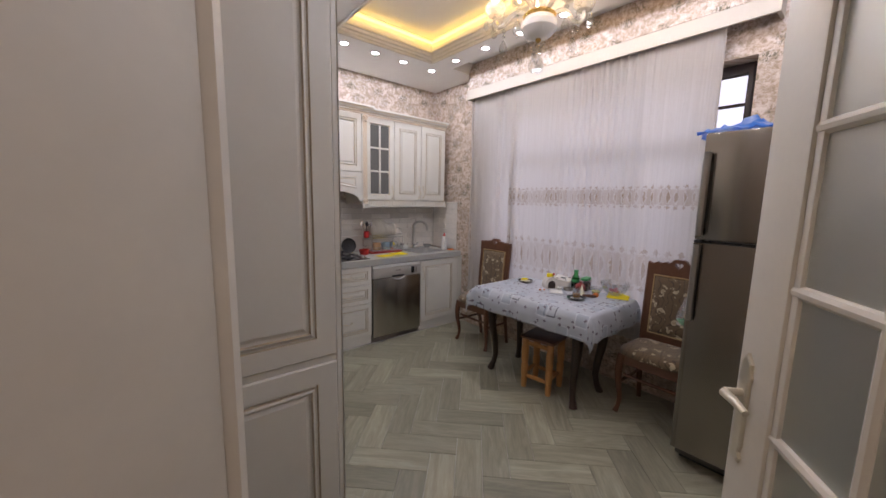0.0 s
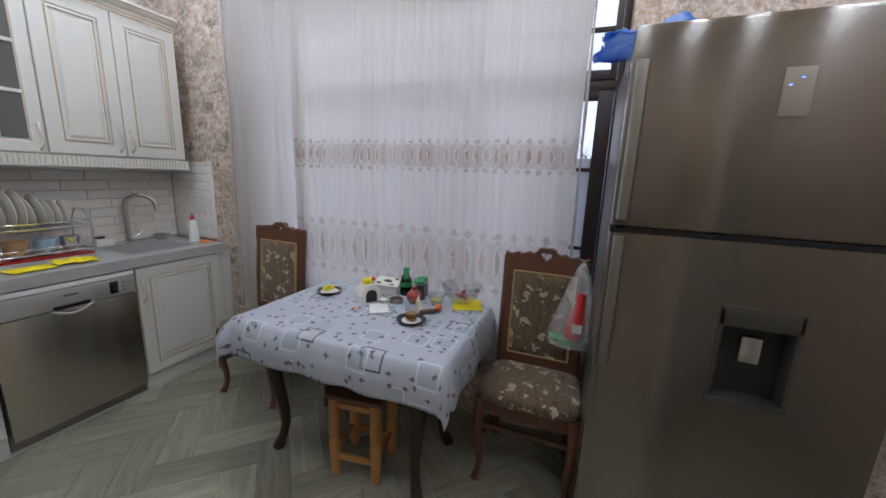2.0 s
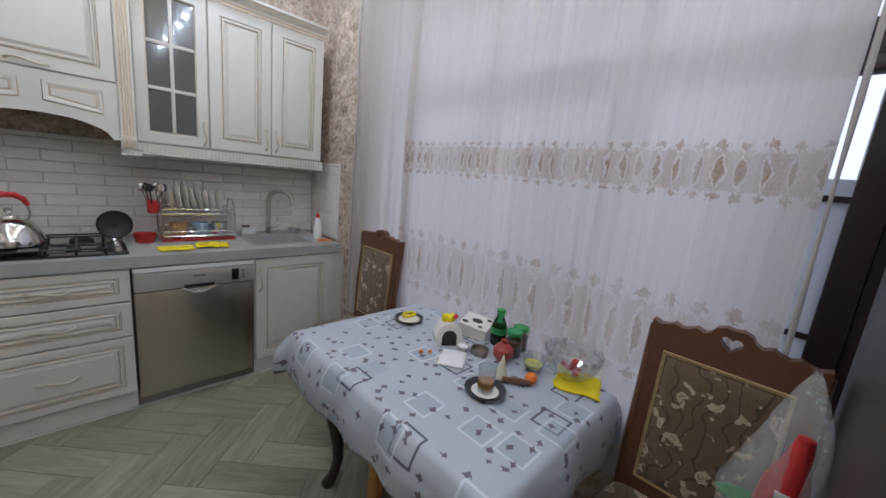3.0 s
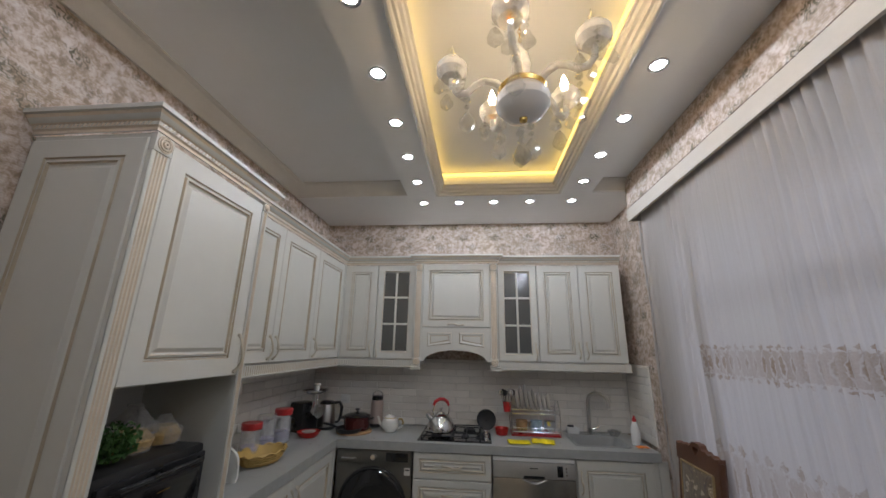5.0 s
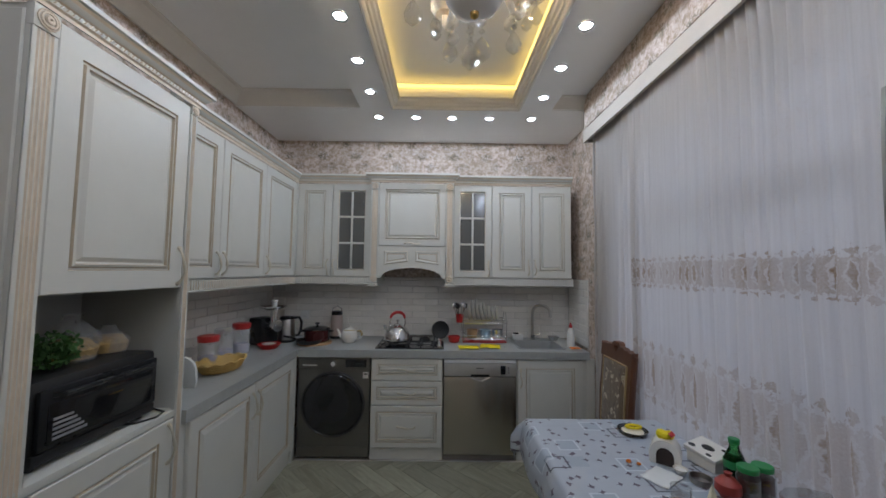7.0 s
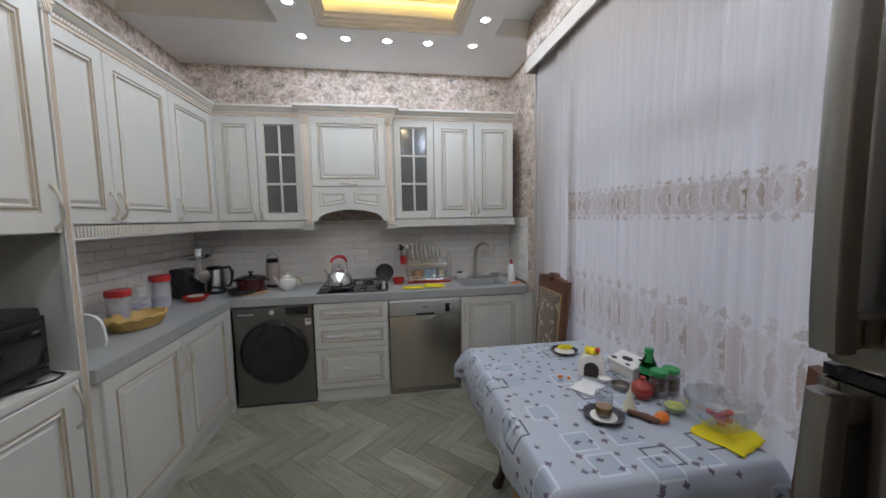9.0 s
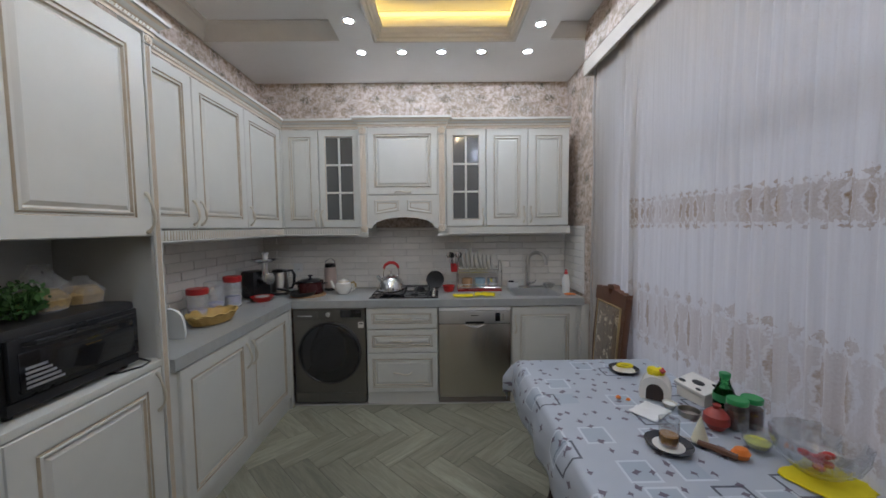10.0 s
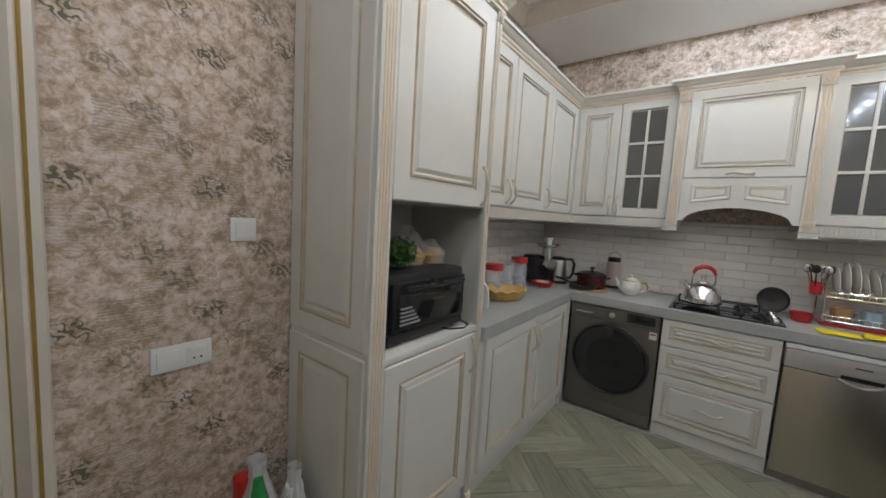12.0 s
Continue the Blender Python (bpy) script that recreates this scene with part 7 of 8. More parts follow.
meat_grinder()
turned_thing("red_dish", "red enamel dish with a white lid on the worktop", "bowl", at_top(0.26, 3.42), [("dish", [(0, 0), (0.06, 0), (0.085, 0.03), (0.09, 0.038), (0.085, 0.038), (0.06, 0.008), (0, 0.006)], RED, ""), ("cover", [(0, 0.03), (0.05, 0.034), (0.055, 0.04), (0, 0.048)], PORCELAIN, "")])
for k, (x, y, h, lid) in enumerate(((0.135, 2.84, 0.2, REDP), (0.13, 3.02, 0.215, WHITEP), (0.135, 3.23, 0.225, REDP))):
    turned_thing("storage_jar", "clear storage jar with a %s lid by the tiles" % ("red" if lid is REDP else "clear"), "jar", at_top(x, y), [("body", [(0, 0), (0.055, 0), (0.06, 0.008), (0.06, h * 0.8), (0.055, h * 0.86), (0.052, h * 0.86), (0.056, h * 0.78), (0.056, 0.012), (0, 0.008)], FILM, "clear plastic body"), ("contents", [(0, 0.012), (0.053, 0.012), (0.053, h * 0.35), (0, h * 0.38)], surface("violet_contents", (0.3, 0.27, 0.4), 0.7, vary=0.3, scale=50), ""), ("lid", [(0.062, h * 0.84), (0.064, h), (0.06, h + 0.006), (0, h + 0.006)], lid if lid is REDP else FILM, "screw lid")], "storage jars")


def wicker_basket():
    b = thing("bread_basket", "yellow wicker oval bread basket", "basket", at_top(0.27, 2.77, 80) @ Matrix.Diagonal((0.95, 0.95, 0.75, 1)))
    bm = bmesh.new()
    lathe(bm, [(0, 0.002), (0.09, 0.002), (0.11, 0.02), (0.135, 0.085), (0.131, 0.085), (0.105, 0.022), (0.085, 0.008), (0, 0.008)], (0, 0, 0), 36, squash=(1.25, 0.85))
    part("wall", bm, WICKER, b)
    for z, r in ((0.012, 0.104), (0.03, 0.116), (0.048, 0.122), (0.066, 0.13)):
        bm = bmesh.new()
        pts = [((r + 0.003 * math.sin(18 * a)) * 1.25 * math.cos(a), (r + 0.003 * math.sin(18 * a)) * 0.85 * math.sin(a), z + 0.003 * math.cos(18 * a)) for a in (2 * math.pi * i / 72 for i in range(72))]
        tube(bm, pts, 0.005, 5, 0, True)
        part("strand", bm, WICKER, b)
    bm = bmesh.new()
    pts = [(0.138 * 1.25 * math.cos(a), 0.138 * 0.85 * math.sin(a), 0.088 + 0.008 * math.sin(12 * a)) for a in (2 * math.pi * i / 72 for i in range(72))]
    tube(bm, pts, 0.008, 6, 0, True)
    part("rim", bm, WICKER, b)


wicker_basket()
bm = bmesh.new()
q = [(-0.09, 0), (0.09, 0), (0.1, 0.03), (0.1, 0.09)] + arc(0.03, 0.1, 0.07, 0, 80, 6) + arc(-0.03, 0.1, 0.07, 100, 180, 6) + [(-0.1, 0.03)]
rings_mesh(bm, [[(x, -0.008, z) for x, z in q], [(x, 0.008, z) for x, z in q]])
bm.verts.ensure_lookup_table()
bm.faces.new([bm.verts[i] for i in range(len(q))][::-1])
single("cutting_board", bm, WHITEP, "white plastic cutting board standing on the worktop", "cutting board", at_top(0.24, 2.44) @ pose(0, 0, 0, 8, 0, 0))


def plate_switch(name, label, m, modules, category):
    t = thing(name, label, category, m)
    n = len(modules)
    w = 0.081 * n + 0.004
    part("frame", boxes((0, w, -0.009, 0, 0, 0.082), bevel=0.003), WHITEP, t)
    for k, kind in enumerate(modules):
        a = 0.013 + 0.081 * k
        if kind == "rocker":
            part("rocker", boxes((a, a + 0.058, -0.014, -0.0085, 0.013, 0.069), bevel=0.003), WHITEP, t)
        else:
            s = part("socket", boxes((a, a + 0.058, -0.011, -0.0085, 0.013, 0.069), bevel=0.002), WHITEP, t)
            part("socket_cover", boxes((a + 0.006, a + 0.052, -0.014, -0.0105, 0.044, 0.066), bevel=0.002), WHITEP, s)
            # nothing is cut: black discs on the face paint the holes' inner shade
            for x in (a + 0.019, a + 0.039):
                bm = bmesh.new()
                tube(bm, [(x, -0.0125, 0.028), (x, -0.0105, 0.028)], 0.0035, 8)
                part("hole", bm, BLACK, s)
    return t


plate_switch("light_switch", "white single light switch on the wallpaper", pose(XL + 0.001, 1.21, 1.26, 0, 0, 90), ("rocker",), "switch")
plate_switch("switch_and_socket", "white double frame with a switch and a socket", pose(XL + 0.001, 0.985, 0.85, 0, 0, 90), ("rocker", "socket"), "socket")
plate_switch("wall_socket", "white wall socket on the kitchen tiles", pose(0.292, YB - 0.0125, 1.037), ("socket",), "socket")


# ---- oven niche ----
GRILLE = surface("grille_grey", (0.3, 0.3, 0.31), 0.4, 0.2)


def mini_oven():
    o = thing("mini_oven", "black countertop mini oven with a glass door", "oven", pose(0.43, 1.79, 0.893, 0, 0, 90))
    w, h = 0.235, 0.275
    part("body", boxes((-w, w, 0.0, 0.3, 0.022, h), bevel=0.018), BLACKM, o)
    d = part("door", boxes((-w + 0.012, w - 0.012, -0.018, -0.001, 0.06, h - 0.03), bevel=0.006), BLACK, o)
    part("window", boxes((-w + 0.035, w - 0.035, -0.0205, -0.0175, 0.075, h - 0.075), bevel=0.002), DARKGLASS, d)
    bm = bmesh.new()
    tube(bm, [(-w + 0.05, -0.02, h - 0.05), (-w + 0.06, -0.045, h - 0.048), (w - 0.06, -0.045, h - 0.048), (w - 0.05, -0.02, h - 0.05)], 0.008, 8)
    part("handle", bm, BLACK, d)
    part("base", boxes((-w + 0.005, w - 0.005, -0.01, 0.02, 0.02, 0.055), bevel=0.006), BLACKM, o)
    for k in range(5):
        part("grille_bar", boxes((-w + 0.05, -w + 0.16 - 0.012 * k, -0.0225, -0.0203, 0.085 + 0.015 * k, 0.093 + 0.015 * k)), GRILLE, d, smooth=0)
    part("mark_bar", boxes((0.0, 0.06, -0.0215, -0.0203, 0.16, 0.164)), BRASS, d, smooth=0)
    for x in (-0.2, 0.2):
        for y in (0.03, 0.26):
            bm = bmesh.new()
            lathe(bm, [(0, 0), (0.012, 0), (0.014, 0.023), (0, 0.023)], (x, y, 0), 10)
            part("foot", bm, BLACK, o)


mini_oven()
NT = 0.893 + 0.276


def bag(name, label, m, w, d, h, mat, seed, inner=None):
    """Loose tied plastic bag, with contents."""
    t = thing(name, label, "bag", m)
    bm = bmesh.new()
    rows = []
    n = 26
    for j in range(13):
        v = j / 12
        k = (1.0 - 0.15 * (1 - v) ** 2) if v < 0.55 else 1 - 0.85 * ((v - 0.55) / 0.45) ** 0.8
        k = max(k, 0.12) if v < 0.93 else 0.2 + 2 * (v - 0.93)
        r = []
        for i in range(n):
            a = 2 * math.pi * i / n
            f = 1 + 0.22 * noise.noise((2.2 * math.cos(a), 2.2 * math.sin(a), 3 * v + seed)) + 0.1 * math.sin(7 * a + seed) * v
            r.append(bm.verts.new((w * k * f * math.cos(a), d * k * f * math.sin(a), h * v)))
        rows.append(r)
    for p, q in zip(rows, rows[1:]):
        for i in range(n):
            bm.faces.new((p[i], p[(i + 1) % n], q[(i + 1) % n], q[i]))
    bm.faces.new(rows[0][::-1])
    part("film", bm, mat, t, smooth=60)
    for nm, prof, im, off, lb in inner or ():
        bm = bmesh.new()
        lathe(bm, prof, off, 16)
        part(nm, bm, im, t, lb)
    return t


def herb_bunch(m):
    """Leafy bunch spilling out of a thin bag."""
    t = thing("herb_bunch", "bunch of green herbs lying on the mini oven", "herbs", m)
    rng = random.Random(17)
    bm, st = bmesh.new(), bmesh.new()
    for k in range(420):
        a, e, q = rng.uniform(0, 6.28), rng.uniform(0, 1.4), rng.uniform(0.35, 1.0)
        c = Vector((0.085 * q * math.cos(a) * math.cos(e * 0.8), 0.085 * q * math.sin(a) * math.cos(e * 0.8), 0.02 + 0.11 * q * math.sin(e)))
        d = Vector([rng.uniform(-1, 1) for _ in range(3)]).normalized()
        n2 = d.cross(Vector([rng.uniform(-1, 1) for _ in range(3)])).normalized()
        s = rng.uniform(0.008, 0.016)
        bm.faces.new([bm.verts.new(c + v) for v in (-d * s, n2 * s * 0.6, d * s, -n2 * s * 0.6)])
    for k in range(18):
        a = rng.uniform(0, 6.28)
        tube(st, [(0.02 * math.cos(a), 0.02 * math.sin(a), 0.004), (0.045 * math.cos(a), 0.045 * math.sin(a), 0.05), (0.07 * math.cos(a), 0.07 * math.sin(a), 0.09)], 0.0018, 4)
    part("leaves", bm, HERB, t, smooth=0)
    part("stems", st, HERB, t)


herb_bunch(pose(0.33, 1.7, NT))
bag("food_bag", "clear bag of dried food on the mini oven", pose(0.26, 1.83, NT), 0.09, 0.08, 0.17, FILM, 4, [("contents", [(0, 0.004), (0.07, 0.006), (0.08, 0.04), (0.05, 0.075), (0, 0.085)], FOOD, (0, 0, 0), "pale dried food")])
bag("noodle_bag", "bag of dried noodles on the mini oven", pose(0.28, 1.96, NT), 0.08, 0.06, 0.11, FILM, 7, [("contents", [(0, 0.004), (0.06, 0.006), (0.065, 0.04), (0.045, 0.07), (0, 0.075)], FOOD, (0, 0, 0), "dried noodles")])
bm = bmesh.new()
tube(bm, [(0.36, 1.9, 0.897), (0.44, 1.93, 0.897), (0.475, 1.99, 0.897), (0.46, 2.05, 0.897), (0.4, 2.07, 0.9), (0.3, 2.065, 0.93)], 0.004, 8)
single("power_cable", bm, BLACK, "black power cable looped on the niche shelf", "cable")
t = thing("spice_box", "small dark red box beside the oven", "box", pose(0.32, 2.065, 0.893))
part("carton", boxes((-0.03, 0.03, -0.025, 0.025, 0, 0.09), bevel=0.002), surface("dark_red_card", (0.12, 0.02, 0.02), 0.6), t)
part("label_bar", boxes((0.0302, 0.031, -0.018, 0.018, 0.03, 0.07)), CORK, t, smooth=0)

# bags on the floor beside the tall unit
bag("rubbish_bag", "tall clear plastic bag of empty bottles on the floor", pose(0.13, 1.25, 0), 0.1, 0.09, 0.5, WHITEFILM, 2, [
    ("bottle", [(0, 0.01), (0.035, 0.01), (0.037, 0.16), (0.02, 0.22), (0.015, 0.25), (0, 0.25)], GREENP, (0.03, -0.01, 0.2), "green plastic bottle"),
    ("carton", [(0, 0.01), (0.032, 0.01), (0.032, 0.17), (0, 0.185)], RED, (-0.03, -0.035, 0.27), "red carton"),
    ("paper", [(0, 0.01), (0.06, 0.02), (0.065, 0.2), (0.05, 0.3), (0, 0.31)], WHITEP, (0, 0, 0), "white crumpled paper")])
bag("rubbish_bag", "white crumpled plastic bag on the floor by the cabinet", pose(0.22, 1.34, 0), 0.09, 0.06, 0.47, WHITEFILM, 5, [("paper", [(0, 0.01), (0.036, 0.02), (0.038, 0.24), (0.036, 0.33), (0.03, 0.4), (0, 0.42)], WHITEP, (0, 0, 0), "white crumpled paper")])


# ---- on the table ----
def on_table(x, y, turn=0.0):
    return pose(x, y, TZ + 0.0088, 0, 0, turn)


t = turned_thing("small_plate", "dark-rimmed plate with a gilt dish on the tablecloth", "plate", on_table(2.591, 2.215), [("dish", [(0, 0), (0.04, 0), (0.065, 0.014), (0.068, 0.018), (0.063, 0.017), (0.04, 0.005), (0, 0.004)], surface("dark_glaze", (0.05, 0.05, 0.05), 0.25), ""), ("centre", [(0.0, 0.0045), (0.05, 0.0095), (0.049, 0.011), (0, 0.009)], PORCELAIN, "white plate centre")])
bm = bmesh.new()
tube(bm, [(0.035 * math.cos(a) + 0.015, 0.02 * math.sin(a) + 0.02, 0.022) for a in (2 * math.pi * i / 20 for i in range(20))], 0.006, 8, 0, True)
part("gilt_rim", bm, YELLOW, t)


def ceramic_house():
    h = thing("ceramic_house", "small white ceramic house with a yellow roof figure", "figurine", on_table(2.59, 1.96, -35) @ Matrix.Scale(1.2, 4))
    bm = bmesh.new()
    q = [(-0.045, 0), (0.045, 0), (0.048, 0.03)] + arc(0, 0.035, 0.045, 0, 180, 8) + [(-0.048, 0.03)]
    rings_mesh(bm, [[(x * 0.98, -0.035, z) for x, z in q], [(x, -0.033, z) for x, z in q], [(x, 0.033, z) for x, z in q], [(x * 0.9, 0.036, z * 0.95) for x, z in q]])
    bm.verts.ensure_lookup_table()
    bm.faces.new([bm.verts[i] for i in range(len(q))][::-1])
    part("body", bm, PORCELAIN, h)
    bm = bmesh.new()
    q = [(-0.026, 0.002), (0.026, 0.002)] + arc(0, 0.03, 0.026, 0, 180, 8)
    rings_mesh(bm, [[(x, -0.034, z) for x, z in q], [(x * 0.97, -0.0375, z) for x, z in q]])
    part("opening", bm, surface("dark_brown", (0.03, 0.018, 0.015), 0.6), h)
    bm = bmesh.new()
    for x, y, r in ((-0.01, 0, 0.018), (0.012, 0.005, 0.016), (0.0, -0.01, 0.014)):
        lathe(bm, [(0, -r), (r * 0.8, -r * 0.6), (r, 0), (r * 0.8, r * 0.6), (0, r)], (x, y, 0.088), 10)
    part("roof_figure", bm, YELLOW, h)
    bm = bmesh.new()
    lathe(bm, [(0, -0.012), (0.011, 0), (0, 0.012)], (0.02, -0.012, 0.098), 8)
    part("red_dot", bm, REDP, h)


ceramic_house()
t = thing("sugar_box", "white ceramic box with black spots and a tilted lid", "box", on_table(2.746, 1.93, -75))
part("box", boxes((-0.06, 0.06, -0.045, 0.045, 0, 0.045), bevel=0.006), PORCELAIN, t)
lid = part("lid", boxes((-0.068, 0.068, -0.052, 0.052, 0.0, 0.018), bevel=0.006), PORCELAIN, t, at=pose(0, 0, 0.052, 12, 4, 0))
for x, y, r in ((0.0, 0.0, 0.02), (-0.045, -0.03, 0.012), (0.045, 0.03, 0.01), (0.03, -0.036, 0.009)):
    bm = bmesh.new()
    lathe(bm, [(r, 0.0185), (r * 0.9, 0.0198), (0, 0.02)], (x, y, 0), 12, squash=(1.3, 0.8))
    part("spot", bm, BLACK, lid)
t = turned_thing("green_bottle", "small green glass bottle of dark drink", "bottle", on_table(2.765, 1.825) @ Matrix.Diagonal((1.25, 1.25, 0.92, 1)), [("body", [(0, 0), (0.026, 0), (0.028, 0.01), (0.027, 0.08), (0.022, 0.105), (0.013, 0.13), (0.012, 0.15)], GREENG, ""), ("drink", [(0, 0.004), (0.024, 0.004), (0.025, 0.06), (0, 0.06)], surface("cola", (0.02, 0.01, 0.006), 0.2), ""), ("cap", [(0.014, 0.148), (0.015, 0.165), (0.013, 0.168), (0, 0.168)], GREENP, ""), ("label", [(0.0283, 0.055), (0.0285, 0.056), (0.028, 0.085)], GREENP, "plain green label")])
for x, y, mat in ((2.73, 1.725, surface("olives", (0.07, 0.04, 0.03), 0.5, vary=0.5, scale=60)), (2.79, 1.735, surface("dark_jam", (0.06, 0.015, 0.012), 0.3, vary=0.3, scale=40))):
    turned_thing("preserve_jar", "glass preserve jar with a green metal lid", "jar", on_table(x, y), [("glass", [(0, 0), (0.033, 0), (0.035, 0.006), (0.035, 0.075), (0.029, 0.09)], GLASS_THIN, ""), ("contents", [(0, 0.004), (0.032, 0.005), (0.032, 0.066), (0, 0.068)], mat, ""), ("lid", [(0.031, 0.088), (0.032, 0.102), (0.03, 0.105), (0, 0.104)], GREENP, "green lid")], "preserve jars")
turned_thing("pomegranate", "red pomegranate on the tablecloth", "fruit", on_table(2.655, 1.72) @ Matrix.Scale(1.15, 4), [("fruit", [(0, 0), (0.02, 0.004), (0.034, 0.024), (0.033, 0.046), (0.018, 0.062), (0.008, 0.066), (0.011, 0.076), (0, 0.07)], surface("pomegranate_skin", (0.32, 0.04, 0.03), 0.4, vary=0.3, scale=20), "")])
turned_thing("salt_dish", "small white porcelain salt dish", "dish", on_table(2.591, 1.87), [("dish", [(0, 0), (0.015, 0), (0.026, 0.02), (0.024, 0.02), (0.014, 0.005), (0, 0.004)], PORCELAIN, ""), ("salt", [(0, 0.012), (0.02, 0.014), (0, 0.02)], WHITEP, "")])
turned_thing("ash_dish", "small grey metal dish", "dish", on_table(2.626, 1.81), [("dish", [(0, 0), (0.034, 0), (0.038, 0.022), (0.035, 0.022), (0.032, 0.004), (0, 0.003)], DARKSTEEL, "")])
turned_thing("glass_bowl", "small glass bowl with wrapped sweets", "bowl", on_table(2.700, 1.61), [("dish", [(0, 0), (0.025, 0), (0.03, 0.008), (0.05, 0.055), (0.047, 0.055), (0.028, 0.01), (0, 0.006)], CRYSTAL, ""), ("sweets", [(0, 0.008), (0.026, 0.01), (0.034, 0.026), (0, 0.034)], surface("sweets", (0.5, 0.5, 0.05), 0.4, vary=0.7, scale=90), "")])
crumpled("tea_towel", "yellow tea towel under the crystal bowl", "cloth", YELLOW, on_table(2.765, 1.462, 20), 14, 12, 0.185, 0.15, 0.008, 11, 0.004)


def crystal_bowl():
    b = thing("crystal_bowl", "large cut crystal bowl with wrapped sweets", "bowl", on_table(2.762, 1.492) @ Matrix.Translation((0, 0, 0.012)))
    bm = bmesh.new()
    n = 36
    prof = [(0, 0), (0.045, 0), (0.055, 0.006), (0.085, 0.035), (0.1, 0.075), (0.103, 0.1), (0.098, 0.1), (0.094, 0.075), (0.08, 0.04), (0.045, 0.012), (0, 0.01)]
    lathe(bm, prof, (0, 0, 0), n)
    for v in bm.verts:
        a = math.atan2(v.co.y, v.co.x)
        r = math.hypot(v.co.x, v.co.y)
        if r > 0.06:
            k = 1 + 0.035 * math.cos(12 * a + 30 * v.co.z)
            v.co.x, v.co.y = v.co.x * k, v.co.y * k
    part("glass", bm, CRYSTAL, b, smooth=0)
    bm = bmesh.new()
    rr = random.Random(3)
    for k in range(9):
        a, q = rr.uniform(0, 6.28), rr.uniform(0, 0.045)
        lathe(bm, [(0, -0.01), (0.013, -0.004), (0.013, 0.004), (0, 0.01)], (q * math.cos(a), q * math.sin(a), 0.03 + 0.012 * (k % 2)), 8)
    part("sweets", bm, RED, b, "red wrapped sweets")


crystal_bowl()
turned_thing("saucer", "dark saucer with a white plate under a tea glass", "saucer", on_table(2.430, 1.625), [("dish", [(0, 0), (0.04, 0), (0.066, 0.012), (0.069, 0.017), (0.064, 0.016), (0.04, 0.005), (0, 0.004)], surface("charcoal_glaze", (0.03, 0.03, 0.035), 0.25), ""), ("centre", [(0, 0.005), (0.044, 0.0065), (0.046, 0.0075), (0, 0.0075)], PORCELAIN, "")])
turned_thing("tea_glass", "tall ribbed tea glass half full of tea", "glass", on_table(2.430, 1.625) @ Matrix.Translation((0, 0, 0.0085)), [("glass", [(0, 0), (0.026, 0), (0.028, 0.006), (0.03, 0.085), (0.0285, 0.085), (0.0262, 0.008), (0, 0.006)], GLASS_THIN, ""), ("tea", [(0, 0.0065), (0.0255, 0.0085), (0.027, 0.035), (0, 0.035)], TEA, "amber tea")])
turned_thing("candle", "white spiral tree-shaped candle", "candle", on_table(2.545, 1.645), [("wax", [(0, 0)] + [p for k in range(6) for p in ((0.026 - 0.004 * k, 0.004 + 0.014 * k), (0.021 - 0.004 * k + 0.002, 0.014 + 0.014 * k))] + [(0, 0.092)], surface("wax", (0.7, 0.66, 0.5), 0.5), "")])
t = thing("knife", "kitchen knife with a wooden handle", "knife", on_table(2.528, 1.63, -52))
bm = bmesh.new()
tube(bm, [(0.0, 0, 0.012), (0.05, 0, 0.013), (0.1, 0, 0.012)], [0.009, 0.012, 0.01], 8)
part("handle", bm, WALNUT, t)
bm = bmesh.new()
rings_mesh(bm, [[(-0.12, -0.004, 0.004), (0.0, -0.012, 0.009), (0.0, 0.01, 0.009), (-0.09, 0.008, 0.004)], [(-0.12, -0.004, 0.0055), (0.0, -0.012, 0.0115), (0.0, 0.01, 0.0115), (-0.09, 0.008, 0.0055)]])
part("blade", bm, CHROME, t)
for x, y, s in ((2.61, 1.565, 1.0), (2.43, 1.945, 0.4), (2.46, 1.925, 0.35)):
    bm = bmesh.new()
    lathe(bm, [(0, 0), (0.018 * s, 0.003), (0.023 * s, 0.018 * s), (0.015 * s, 0.032 * s), (0, 0.036 * s)], (0, 0, 0), 12, squash=(1.2, 0.9))
    single("orange_peel", bm, ORANGE, "piece of orange peel on the tablecloth", "peel", on_table(x, y))
crumpled("napkin", "white paper napkin on the tablecloth", "napkin", WHITEP, on_table(2.499, 1.84, 35), 10, 8, 0.13, 0.1, 0.012, 21, 0.003)

# ---- bag hanging on the chair, film on the fridge ----
t = thing("hanging_bag", "thin plastic bag with a red bottle hanging on the chair back", "bag", pose(2.67, 0.93, 0.68))
bm = bmesh.new()
rows, n = [], 24
for j in range(15):
    v = j / 14
    w = (0.085 + 0.03 * math.sin(math.pi * min(1, v * 3.5) / 2)) * (1 - v) ** 0.85 + 0.012
    r = []
    for i in range(n):
        a = 2 * math.pi * i / n
        f = 1 + 0.18 * noise.noise((2 * math.cos(a), 2 * math.sin(a), 4 * v)) + 0.08 * math.sin(6 * a + 3) * v
        r.append(bm.verts.new((0.55 * w * f * math.cos(a) + 0.085 * v * v, w * f * math.sin(a) - 0.02 * v, 0.37 * v)))
    rows.append(r)
for p, q in zip(rows, rows[1:]):
    for i in range(n):
        bm.faces.new((p[i], p[(i + 1) % n], q[(i + 1) % n], q[i]))
bm.faces.new(rows[0][::-1])
part("film", bm, FILM, t, smooth=60)
bm = bmesh.new()
lathe(bm, [(0, 0.02), (0.032, 0.022), (0.046, 0.05), (0.042, 0.12), (0.026, 0.18), (0.016, 0.25), (0, 0.255)], (0, -0.01, 0), 16)
bm.transform(Matrix.Rotation(radians(4), 4, "X"))
part("bottle", bm, REDP, t, "red plastic bottle")
